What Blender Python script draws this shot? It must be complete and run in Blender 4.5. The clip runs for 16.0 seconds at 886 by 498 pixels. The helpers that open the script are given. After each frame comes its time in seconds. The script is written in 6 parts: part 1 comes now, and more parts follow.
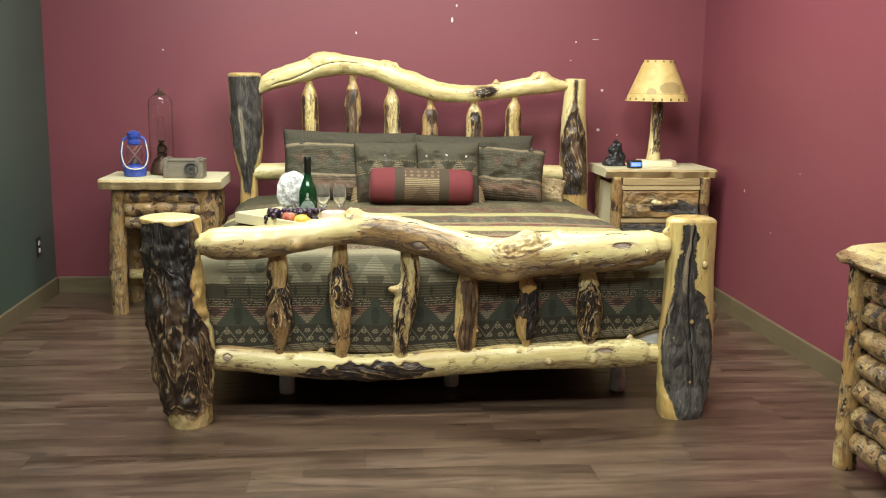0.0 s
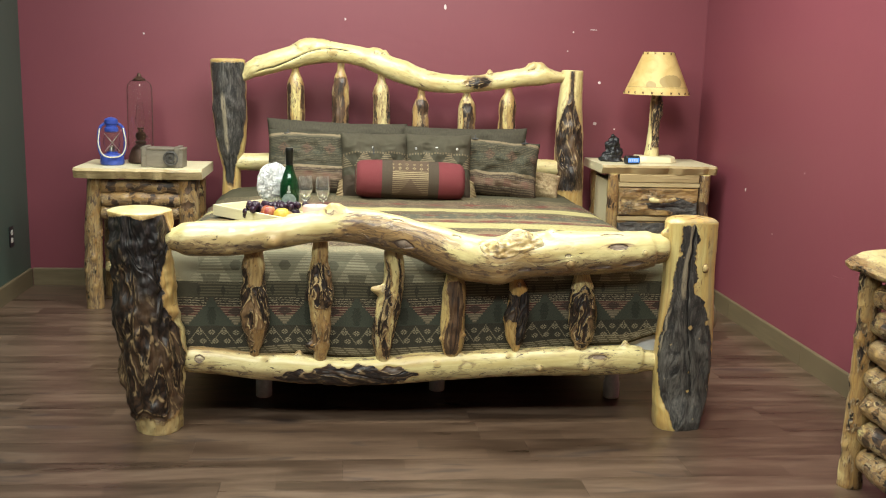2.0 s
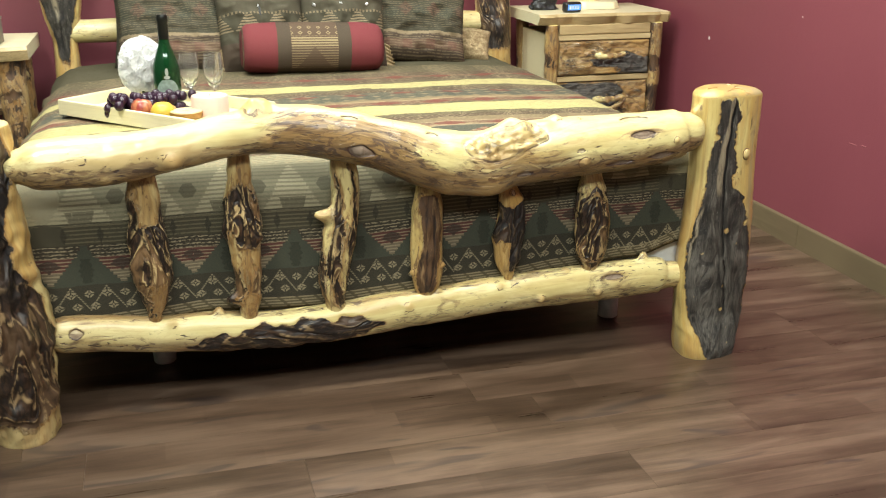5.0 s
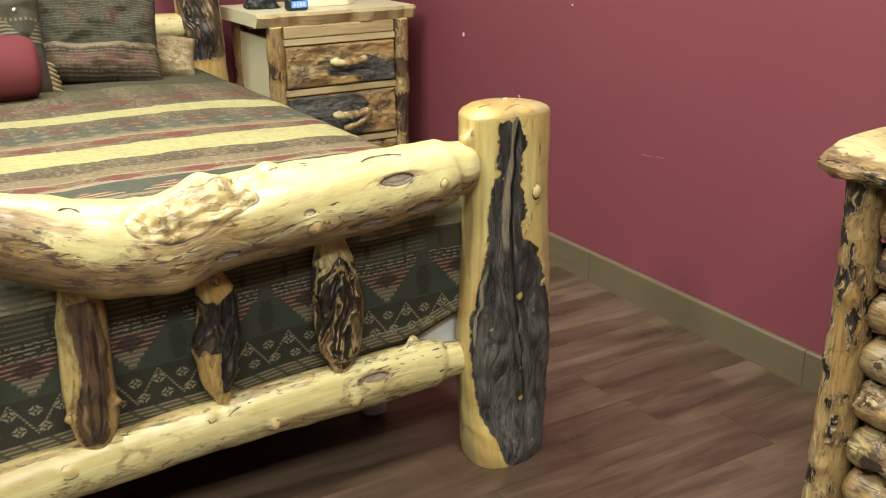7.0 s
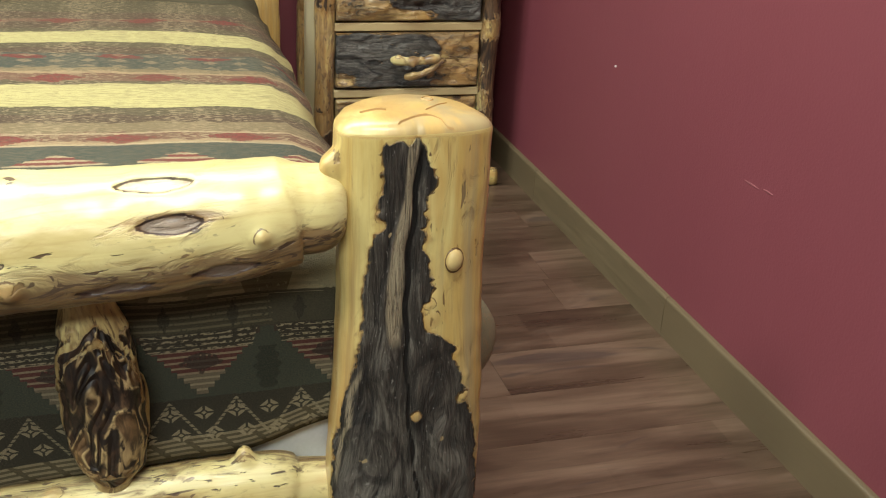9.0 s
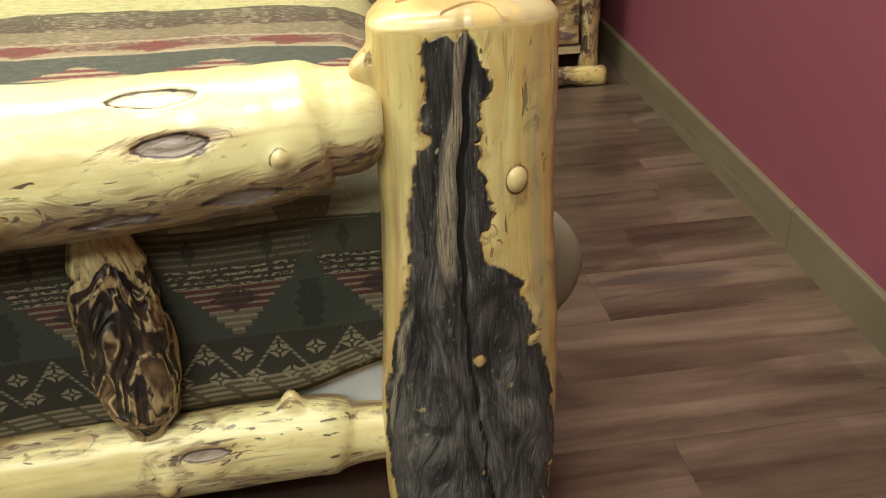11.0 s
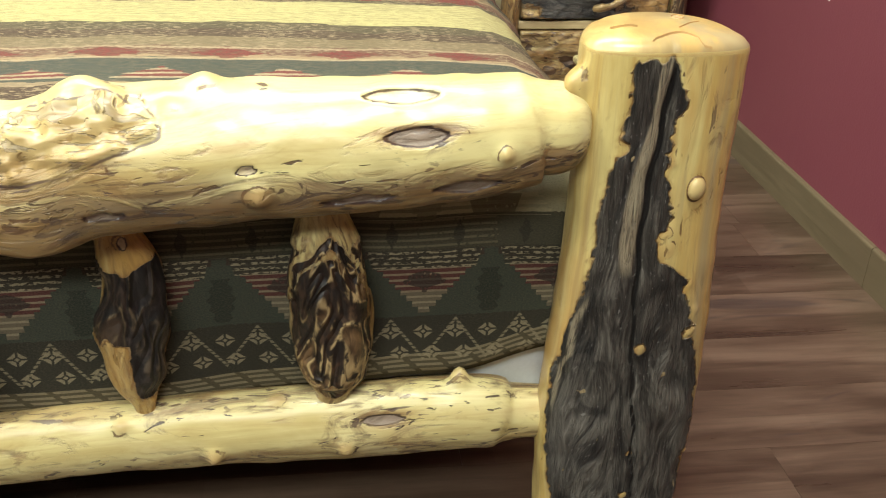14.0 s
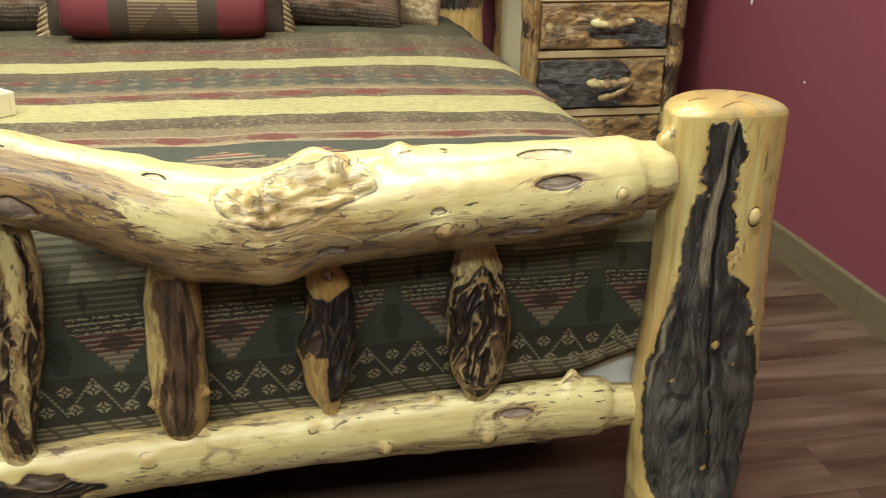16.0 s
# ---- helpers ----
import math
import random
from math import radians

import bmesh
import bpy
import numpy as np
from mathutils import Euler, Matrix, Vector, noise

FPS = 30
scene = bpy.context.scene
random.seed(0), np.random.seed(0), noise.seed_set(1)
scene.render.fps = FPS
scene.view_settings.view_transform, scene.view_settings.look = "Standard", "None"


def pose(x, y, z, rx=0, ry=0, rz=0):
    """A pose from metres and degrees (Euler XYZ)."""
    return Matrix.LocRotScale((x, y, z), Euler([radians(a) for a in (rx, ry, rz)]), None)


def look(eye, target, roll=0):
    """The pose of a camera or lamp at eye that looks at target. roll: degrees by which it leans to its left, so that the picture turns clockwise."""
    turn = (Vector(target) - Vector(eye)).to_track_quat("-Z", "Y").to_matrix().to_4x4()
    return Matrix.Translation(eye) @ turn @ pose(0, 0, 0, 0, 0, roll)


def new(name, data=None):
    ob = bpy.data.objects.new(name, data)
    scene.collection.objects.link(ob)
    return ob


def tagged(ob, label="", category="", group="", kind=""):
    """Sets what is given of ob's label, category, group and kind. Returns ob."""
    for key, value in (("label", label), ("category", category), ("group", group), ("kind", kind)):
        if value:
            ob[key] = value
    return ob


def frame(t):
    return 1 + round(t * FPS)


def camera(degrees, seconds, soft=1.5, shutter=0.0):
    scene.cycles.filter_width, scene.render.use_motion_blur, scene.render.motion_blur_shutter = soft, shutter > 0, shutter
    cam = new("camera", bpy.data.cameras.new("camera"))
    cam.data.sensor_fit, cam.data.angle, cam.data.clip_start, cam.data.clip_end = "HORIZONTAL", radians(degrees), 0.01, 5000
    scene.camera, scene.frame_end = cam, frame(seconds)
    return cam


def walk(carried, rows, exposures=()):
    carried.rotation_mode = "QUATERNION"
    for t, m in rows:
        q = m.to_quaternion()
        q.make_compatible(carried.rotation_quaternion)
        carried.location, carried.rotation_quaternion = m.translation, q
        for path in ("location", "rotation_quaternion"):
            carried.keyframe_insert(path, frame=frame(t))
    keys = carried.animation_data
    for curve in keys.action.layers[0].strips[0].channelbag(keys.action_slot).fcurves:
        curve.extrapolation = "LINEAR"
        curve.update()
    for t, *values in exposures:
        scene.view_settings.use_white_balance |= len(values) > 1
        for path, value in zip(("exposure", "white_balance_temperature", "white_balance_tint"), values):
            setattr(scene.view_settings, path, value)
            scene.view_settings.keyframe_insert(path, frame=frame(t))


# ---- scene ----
cam = camera(48.5, 16.0, 1.1, 0.2)
PATH = [
    (0, (-0.338, 0.125, 1.38), (-0.158, 2.086, 1.028), 0.7),
    (0.5, (-0.354, 0.123, 1.381), (-0.173, 2.083, 1.025), 1.1),
    (1, (-0.364, 0.137, 1.378), (-0.176, 2.096, 1.019), 1.3),
    (1.5, (-0.338, 0.187, 1.376), (-0.148, 2.144, 1.011), 1.0),
    (2, (-0.287, 0.337, 1.373), (-0.096, 2.293, 1.003), 1.6),
    (2.5, (-0.248, 0.47, 1.371), (-0.07, 2.423, 0.979), 1.6),
    (3, (-0.282, 0.665, 1.349), (-0.08, 2.604, 0.904), 2.2),
    (3.2, (-0.29, 0.733, 1.344), (-0.055, 2.663, 0.877), 2.0),
    (5.3, (-0.602, 1.557, 1.324), (0.026, 3.327, 0.635), 0.2),
    (5.5, (-0.617, 1.632, 1.316), (0.104, 3.364, 0.623), 0.3),
    (6, (-0.494, 1.815, 1.283), (0.312, 3.504, 0.577), -0.2),
    (6.5, (-0.29, 2.003, 1.259), (0.575, 3.682, 0.6), -0.1),
    (7, (-0.135, 2.245, 1.23), (0.81, 3.876, 0.561), -0.6),
    (7.5, (0.034, 2.46, 1.199), (1.038, 4.033, 0.478), -1.8),
    (8, (0.33, 2.591, 1.189), (1.175, 4.242, 0.44), 1.0),
    (10.5, (0.853, 3.0, 1.126), (1.157, 4.735, 0.18), -0.4),
    (11, (0.854, 2.988, 1.103), (1.113, 4.698, 0.099), -1.5),
    (11.5, (0.848, 2.979, 1.078), (1.087, 4.647, 0.0), -1.5),
    (12, (0.84, 2.976, 1.059), (1.07, 4.598, -0.088), -0.6),
    (12.5, (0.836, 2.975, 1.064), (1.058, 4.572, -0.119), 0.3),
    (13, (0.82, 2.968, 1.101), (1.021, 4.647, 0.033), 0.5),
    (13.5, (0.731, 2.92, 1.119), (0.961, 4.657, 0.155), 1.0),
    (14, (0.608, 2.862, 1.128), (0.862, 4.609, 0.188), 2.2),
    (14.5, (0.522, 2.78, 1.158), (0.837, 4.529, 0.242), 2.3),
    (15, (0.479, 2.673, 1.181), (0.841, 4.443, 0.322), 2.3),
    (15.5, (0.418, 2.565, 1.206), (0.765, 4.361, 0.397), 2.0),
    (16, (0.267, 2.509, 1.194), (0.625, 4.325, 0.438), 0.9),
]
walk(cam, [(t, look(eye, target, roll)) for t, eye, target, roll in PATH],
     exposures=[(0, 0.0), (3, 0.02), (5.3, 0.2), (6, 0.14), (6.5, 0.06), (8, -0.09), (10.5, -0.16), (11.2, 0.0), (12, 0.2), (12.6, 0.24), (13, 0.25), (13.5, 0.12), (14, 0.0), (15, -0.1), (15.5, -0.12), (16, -0.28)])

# ---- light ----
world = bpy.data.worlds.new("store")
scene.world = world
world.use_nodes = True
world.node_tree.nodes["Background"].inputs[0].default_value = (1.0, 0.97, 0.9, 1)
world.node_tree.nodes["Background"].inputs[1].default_value = 0.10
scene.view_settings.exposure = 0.0


def area(name, at, to, sx, sy, watts, colour):
    d = bpy.data.lights.new(name, "AREA")
    d.shape, d.size, d.size_y, d.energy, d.color = "RECTANGLE", sx, sy, watts, colour
    ob = new(name, d)
    ob.matrix_basis = look(at, to)
    return ob


def spot(name, at, to, watts, colour, cone=75, soft=0.2):
    d = bpy.data.lights.new(name, "SPOT")
    d.energy, d.color, d.spot_size, d.spot_blend, d.shadow_soft_size = watts, colour, radians(cone), 0.9, soft
    ob = new(name, d)
    ob.matrix_basis = look(at, to)
    return ob


WARM, COOL = (0.98, 0.975, 0.83), (0.945, 1.0, 0.95)
CEIL = 3.0
area("ceiling_lamp_front", (-0.6, 1.4, CEIL - 0.08), (-0.6, 1.4, 0), 3.2, 0.6, 134, COOL)
area("ceiling_lamp_back", (-0.3, 4.75, CEIL - 0.08), (-0.3, 4.75, 0), 3.0, 0.6, 126, COOL)
spot("track_lamp_left", (-1.4, 3.1, 2.85), (0.7, 5.3, 0.5), 205, WARM, 105)
spot("track_lamp_right", (0.75, 3.1, 2.85), (0.95, 5.1, 0.4), 170, WARM, 105)


# ---- materials ----
class V:
    """A value in a node tree, with arithmetic."""

    def __init__(self, nt, sock):
        self.nt, self.s = nt, sock

    def op(self, kind, *others):
        n = self.nt.nodes.new("ShaderNodeMath")
        n.operation = kind
        for k, o in enumerate((self, *others)):
            if isinstance(o, V):
                self.nt.links.new(o.s, n.inputs[k])
            else:
                n.inputs[k].default_value = o
        return V(self.nt, n.outputs[0])

    def __add__(self, o): return self.op("ADD", o)
    def __sub__(self, o): return self.op("SUBTRACT", o)
    def __mul__(self, o): return self.op("MULTIPLY", o)
    def __truediv__(self, o): return self.op("DIVIDE", o)
    def abs(self): return self.op("ABSOLUTE")
    def frac(self): return self.op("FRACT")
    def saw(self): return (self.frac() - 0.5).abs()
    def gt(self, o): return self.op("GREATER_THAN", o)
    def lt(self, o): return self.op("LESS_THAN", o)
    def max(self, o): return self.op("MAXIMUM", o)
    def min(self, o): return self.op("MINIMUM", o)
    def power(self, o): return self.op("POWER", o)
    def inv(self): return (self * -1.0) + 1.0
    def band(self, a, b): return self.gt(a) * self.lt(b)

    def step(self, a, b):
        n = self.nt.nodes.new("ShaderNodeMapRange")
        n.interpolation_type = "SMOOTHSTEP"
        self.nt.links.new(self.s, n.inputs[0])
        n.inputs[1].default_value, n.inputs[2].default_value = a, b
        return V(self.nt, n.outputs[0])


class Mat:
    def __init__(self, name, rough=0.5, metal=0.0, spec=0.5):
        self.m = bpy.data.materials.new(name)
        self.m.use_nodes = True
        self.nt = self.m.node_tree
        self.b = self.nt.nodes["Principled BSDF"]
        self.b.inputs["Roughness"].default_value = rough
        self.b.inputs["Metallic"].default_value = metal
        self.b.inputs["Specular IOR Level"].default_value = spec

    def attr(self, name):
        n = self.nt.nodes.new("ShaderNodeAttribute")
        n.attribute_name = name
        return n.outputs["Vector"]

    def fac(self, name):
        n = self.nt.nodes.new("ShaderNodeAttribute")
        n.attribute_name = name
        return V(self.nt, n.outputs["Fac"])

    def obj(self):
        return self.nt.nodes.new("ShaderNodeTexCoord").outputs["Object"]

    def place(self):
        return self.nt.nodes.new("ShaderNodeNewGeometry").outputs["Position"]

    def rand(self):
        return V(self.nt, self.nt.nodes.new("ShaderNodeObjectInfo").outputs["Random"])

    def xyz(self, sock):
        n = self.nt.nodes.new("ShaderNodeSeparateXYZ")
        self.nt.links.new(sock, n.inputs[0])
        return [V(self.nt, o) for o in n.outputs]

    def vec(self, x, y, z):
        n = self.nt.nodes.new("ShaderNodeCombineXYZ")
        for k, o in enumerate((x, y, z)):
            if isinstance(o, V):
                self.nt.links.new(o.s, n.inputs[k])
            else:
                n.inputs[k].default_value = o
        return n.outputs[0]

    def noise(self, co, scale=(1, 1, 1), detail=3, warp=0.0, rough=0.55, shift=None):
        mp = self.nt.nodes.new("ShaderNodeMapping")
        self.nt.links.new(co, mp.inputs[0])
        mp.inputs["Scale"].default_value = scale
        if shift is not None:
            self.nt.links.new(self.vec(shift * 37.0, shift * 11.0, shift * 53.0), mp.inputs["Location"])
        n = self.nt.nodes.new("ShaderNodeTexNoise")
        n.inputs["Scale"].default_value = 1.0
        n.inputs["Detail"].default_value, n.inputs["Distortion"].default_value = detail, warp
        n.inputs["Roughness"].default_value = rough
        self.nt.links.new(mp.outputs[0], n.inputs["Vector"])
        return V(self.nt, n.outputs["Fac"])

    def mix(self, f, a, b):
        n = self.nt.nodes.new("ShaderNodeMix")
        n.data_type = "RGBA"
        for sock, v in ((n.inputs[0], f), (n.inputs[6], a), (n.inputs[7], b)):
            if isinstance(v, V):
                self.nt.links.new(v.s, sock)
            elif isinstance(v, tuple):
                sock.default_value = (*v, 1)
            elif isinstance(v, (int, float)):
                sock.default_value = v
            else:
                self.nt.links.new(v, sock)
        return n.outputs[2]

    def ramp(self, f, stops, flat=False):
        n = self.nt.nodes.new("ShaderNodeValToRGB")
        self.nt.links.new(f.s, n.inputs[0])
        cr = n.color_ramp
        cr.interpolation = "CONSTANT" if flat else "LINEAR"
        while len(cr.elements) < len(stops):
            cr.elements.new(0.5)
        for e, (p, c) in zip(cr.elements, stops):
            e.position, e.color = p, (*c, 1)
        return n.outputs[0]

    def done(self, colour, rough=None, bump=None, depth=0.002, coat=0.0):
        if isinstance(colour, tuple):
            self.b.inputs["Base Color"].default_value = (*colour, 1)
        else:
            self.nt.links.new(colour, self.b.inputs["Base Color"])
        if isinstance(rough, V):
            self.nt.links.new(rough.s, self.b.inputs["Roughness"])
        if bump is not None:
            n = self.nt.nodes.new("ShaderNodeBump")
            n.inputs["Distance"].default_value = depth
            self.nt.links.new(bump.s, n.inputs["Height"])
            self.nt.links.new(n.outputs[0], self.b.inputs["Normal"])
        if coat:
            self.b.inputs["Coat Weight"].default_value = coat
            self.b.inputs["Coat Roughness"].default_value = 0.3
        return self.m


def log_material(name, style, pale=0.0, zoom=1.0):
    """Peeled, lacquered aspen; bark scars follow the mesh's bark mask."""
    m = Mat(name, 0.35)
    g, r = m.attr("grain"), m.rand()
    streak = m.noise(g, (30, 30, 2.0), 6, 0.8, 0.62, shift=r)
    fine = m.noise(g, (170, 170, 8), 3, shift=r)
    blot = m.noise(g, (8, 8, 3.2), 4, 1.0, shift=r)
    # brown stains and, on the foot log, shade painted into its underside
    st = m.fac("stain_shade")
    wood = m.mix(streak.step(0.34, 0.66), (0.70, 0.62, 0.295) if pale else (0.69, 0.61, 0.265), (0.56, 0.455, 0.195) if pale else (0.53, 0.415, 0.145))
    wood = m.mix(blot.step(0.44, 0.64) * 0.8, wood, (0.73, 0.65, 0.345) if pale else (0.50, 0.30, 0.085))
    wood = m.mix((blot + streak * 0.35).step(0.74, 0.9) * 0.6, wood, (0.52, 0.36, 0.16))
    wood = m.mix(fine.step(0.5, 0.75) * 0.3, wood, (0.40, 0.25, 0.10))
    warm = m.noise(g, (5, 5, 2.2), 3, 0.5, shift=r)
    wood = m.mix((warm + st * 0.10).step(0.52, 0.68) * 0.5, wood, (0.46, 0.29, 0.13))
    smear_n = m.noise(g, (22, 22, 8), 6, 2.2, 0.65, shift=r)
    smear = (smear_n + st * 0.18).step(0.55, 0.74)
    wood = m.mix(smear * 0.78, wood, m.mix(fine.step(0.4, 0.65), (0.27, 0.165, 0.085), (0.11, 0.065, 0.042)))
    place = (m.noise(g, (7, 7, 4), 3, shift=r) + st * 0.16).gt(0.53)
    specks = (m.noise(g, (78, 78, 24), 3, 0.8, shift=r) + st * 0.055).step(0.645, 0.68) * place
    wood = m.mix(specks * 0.9, wood, (0.06, 0.036, 0.03))
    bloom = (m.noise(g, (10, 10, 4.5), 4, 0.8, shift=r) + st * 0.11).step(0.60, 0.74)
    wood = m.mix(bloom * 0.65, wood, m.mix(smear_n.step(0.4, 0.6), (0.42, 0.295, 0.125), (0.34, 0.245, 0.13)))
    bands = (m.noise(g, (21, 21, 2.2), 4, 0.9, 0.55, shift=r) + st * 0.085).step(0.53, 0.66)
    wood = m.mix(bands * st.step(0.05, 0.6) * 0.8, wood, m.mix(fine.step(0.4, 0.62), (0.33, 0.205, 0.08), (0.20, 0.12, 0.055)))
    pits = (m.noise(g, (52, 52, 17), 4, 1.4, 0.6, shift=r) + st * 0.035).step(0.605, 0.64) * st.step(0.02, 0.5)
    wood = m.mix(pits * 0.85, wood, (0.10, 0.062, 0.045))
    wood = m.mix(m.fac("worn").min(0.5) * (streak * 1.4).min(1.0) * 1.9, wood, m.mix(fine.step(0.4, 0.65), (0.50, 0.29, 0.075), (0.40, 0.22, 0.06)))
    kn = m.fac("knot") + (m.noise(g, (60, 60, 34), 4, 1.0, shift=r) - 0.5) * 0.75
    wood = m.mix(kn.step(0.25, 0.9) * 0.5, wood, (0.50, 0.32, 0.12))
    ring = kn.band(0.40, 0.52) * m.noise(g, (28, 28, 18), 3, 1.0, shift=r).step(0.5, 0.6)
    wood = m.mix(ring * 0.85, wood, (0.12, 0.06, 0.03))
    sc = m.fac("scar")
    inner = m.mix(smear_n.step(0.47, 0.64), (0.54, 0.45, 0.275), (0.32, 0.24, 0.17))
    inner = m.mix((st + streak * 0.5).step(0.75, 1.2) * 0.8, inner, m.mix(smear_n.step(0.42, 0.58), (0.24, 0.18, 0.155), (0.10, 0.065, 0.055)))
    wood = m.mix(sc.step(0.16, 0.3), wood, inner)
    bu = m.fac("burl") + (m.noise(g, (40, 40, 22), 4, 1.0, shift=r) - 0.5) * 0.14
    gnaw = m.noise(g, (40, 40, 17), 4, 1.8, 0.55, shift=r).step(0.54, 0.58)
    eaten = m.mix(gnaw * 0.85, m.mix(blot.step(0.4, 0.62), (0.58, 0.45, 0.20), (0.42, 0.28, 0.11)), m.mix(fine.step(0.4, 0.6), (0.12, 0.078, 0.06), (0.25, 0.175, 0.11)))
    wood = m.mix(bu.step(0.08, 0.35) * 0.75, wood, eaten)
    broken = m.noise(g, (26, 26, 15), 3, 1.0, shift=r).step(0.40, 0.52)
    wood = m.mix(bu.step(0.03, 0.07) * bu.step(0.17, 0.10) * (broken * 0.7 + 0.25) * 0.9, wood, (0.12, 0.078, 0.065))
    wood = m.mix(sc.step(0.05, 0.12) * sc.step(0.32, 0.20) * (broken * 0.3 + 0.7), wood, (0.060, 0.034, 0.030))
    edge = m.fac("bark") + (m.noise(g, (46, 46, 20), 6, 1.2, 0.7, shift=r) - 0.5) * 1.15
    mask = edge.step(0.42, 0.58) if style == "char" else edge.step(0.47, 0.53)
    rim = edge.step(0.34, 0.42) * edge.step(0.53, 0.47)
    if style == "char":
        f1 = m.noise(g, (105, 105, 12.0), 6, 1.8, 0.70, shift=r)
        f2 = m.noise(g, (22, 22, 7.0), 5, 1.6, 0.6, shift=r)
        f4 = m.noise(g, (330, 330, 22), 3, 0.6, shift=r)
        flow = (m.noise(g, (6.5, 6.5, 2.0), 2, 0.5, shift=r) * 30.0 + f1 * 3.0).saw() * 2.0
        lit = f1 * 0.58 + f2 * 0.34 + flow * 0.04 + f4 * 0.10
        bark = m.mix(lit.step(0.38, 0.64), (0.008, 0.0075, 0.0078), m.mix(m.xyz(g)[2].step(0.5, 0.25), (0.068, 0.059, 0.050), (0.125, 0.115, 0.10)))
        bark = m.mix((f2 + f1 * 0.5).step(0.72, 0.88) * f4.step(0.4, 0.6) * 0.7, bark, (0.175, 0.16, 0.138))
        bark = m.mix((f2 * -1.0 + 1.0 + f1 * 0.25).step(0.66, 0.76) * 0.75, bark, (0.010, 0.0095, 0.010))
        bark = m.mix(m.fac("worn").step(0.5, 0.95) * (f1 * 0.7 + f4 * 0.3 + f2 * 0.2).step(0.44, 0.62), bark, (0.36, 0.30, 0.205))
        bark = m.mix(m.noise(g, (320, 320, 110), 2, shift=r).step(0.66, 0.72) * 0.7, bark, (0.26, 0.25, 0.235))
        bark = m.mix((m.noise(g, (60, 60, 30), 2, shift=r)).step(0.73, 0.75), bark, (0.42, 0.32, 0.17))
        relief = f1 * 1.5 + f2 * 1.7 + f4 * 0.8 + flow * 0.12
    elif style == "swirl":
        f1 = m.noise(g, (12 * zoom, 12 * zoom, 4.5 * zoom), 2, 1.4, 0.5, shift=r)
        f3 = m.noise(g, (9 * zoom, 9 * zoom, 4 * zoom), 2, shift=r)
        f2 = m.noise(g, (60, 60, 24), 4, 1.5, shift=r)
        wave = (f1 * 9.0).saw() * 2.0
        line = wave.step(0.62, 0.92)
        bark = m.mix(f2.step(0.42, 0.68), (0.012, 0.007, 0.005), (0.06, 0.03, 0.015))
        bark = m.mix((f1 + f2 * 0.25 + (0.02 if zoom < 1 else 0.0)).step(0.64, 0.78), bark, (0.10, 0.057, 0.029) if zoom < 1 else (0.20, 0.115, 0.05))
        bark = m.mix(line * f2.step(0.40, 0.56) * f3.step(0.33, 0.45) * 0.95, bark, (0.33, 0.225, 0.11) if zoom < 1 else (0.55, 0.40, 0.19))
        bark = m.mix(m.fac("worn") * f3.step(0.62, 0.45) * 0.9, bark, m.mix(f2.step(0.45, 0.7), (0.006, 0.0055, 0.006), (0.045, 0.04, 0.04)))
        relief = wave * 0.9 + f2 * 0.5 + f1 * 0.5
    else:
        f1 = m.noise(g, (30, 30, 6), 5, 2.0, shift=r)
        f2 = m.noise(g, (70, 70, 12), 4, 1.0, shift=r)
        bark = m.mix(f1.step(0.38, 0.6), (0.022, 0.013, 0.009), (0.105, 0.056, 0.027))
        bark = m.mix(f2.step(0.57, 0.7) * 0.7, bark, (0.28, 0.18, 0.085))
        relief = f1 + f2 * 0.7
    if style == "char":
        long = m.noise(g, (26, 26, 1.3), 4, 0.6, 0.6, shift=r)
        wood = m.mix(long.step(0.48, 0.66) * 0.75, wood, m.mix(m.noise(g, (5, 5, 2), 2, shift=r).step(0.42, 0.6), (0.42, 0.25, 0.075), (0.33, 0.27, 0.16)))
        wood = m.mix(long.step(0.45, 0.28) * 0.35, wood, (0.72, 0.62, 0.30))
    wood = m.mix(rim * 0.85, wood, m.mix(fine.step(0.4, 0.6), (0.26, 0.13, 0.042), (0.50, 0.40, 0.24)))
    halo = edge.step(-0.05, 0.42) * m.noise(g, (14, 14, 5), 3, 0.8, shift=r).step(0.36, 0.6)
    wood = m.mix(halo * 0.6, wood, (0.34, 0.175, 0.05))
    colour = m.mix(mask, wood, bark)
    gap = (m.fac("crack") + (m.noise(g, (40, 40, 30), 4, 1.0, shift=r) - 0.5) * 0.12 - m.noise(g, (1, 1, 9), 2, shift=r) * 0.05).step(0.865, 0.90)
    colour = m.mix(gap, colour, (0.006, 0.005, 0.005))
    height = gap * -2.0 + relief * mask * 1.0 + mask.inv() * (streak * 0.12 + smear * -0.2 + specks * -0.3 + sc.step(0.03, 0.3) * -0.5 + ring * -0.3 + bu.step(0.05, 0.3) * gnaw * -0.6) + rim * 0.6
    return m.done(colour, mask * 0.2 + 0.27 + streak * 0.1, height, 0.0045, 0.2)


LOG_CHAR = log_material("aspen_black_bark", "char")
LOG_SWIRL = log_material("aspen_brown_bark", "swirl", 1.0)
LOG_RED = log_material("aspen_reddish_bark", "red")
LOG_BURL = log_material("aspen_burled_bark", "swirl", 1.0, 0.55)
LOG_PALE = log_material("aspen_pale", "swirl", 1.0)


def wall_material(name, colour, light):
    m = Mat(name, 0.55)
    p = m.place()
    big, small = m.noise(p, (1.3, 1.3, 1.3), 3), m.noise(p, (160, 160, 160), 2)
    roll = m.noise(p, (30, 30, 9), 3)
    c = m.mix(big.step(0.3, 0.75) * 0.5, colour, light)
    c = m.mix(roll.step(0.5, 0.8) * 0.25, c, light)
    return m.done(c, big * 0.1 + 0.45, small * 0.7 + roll * 0.5, 0.0006)


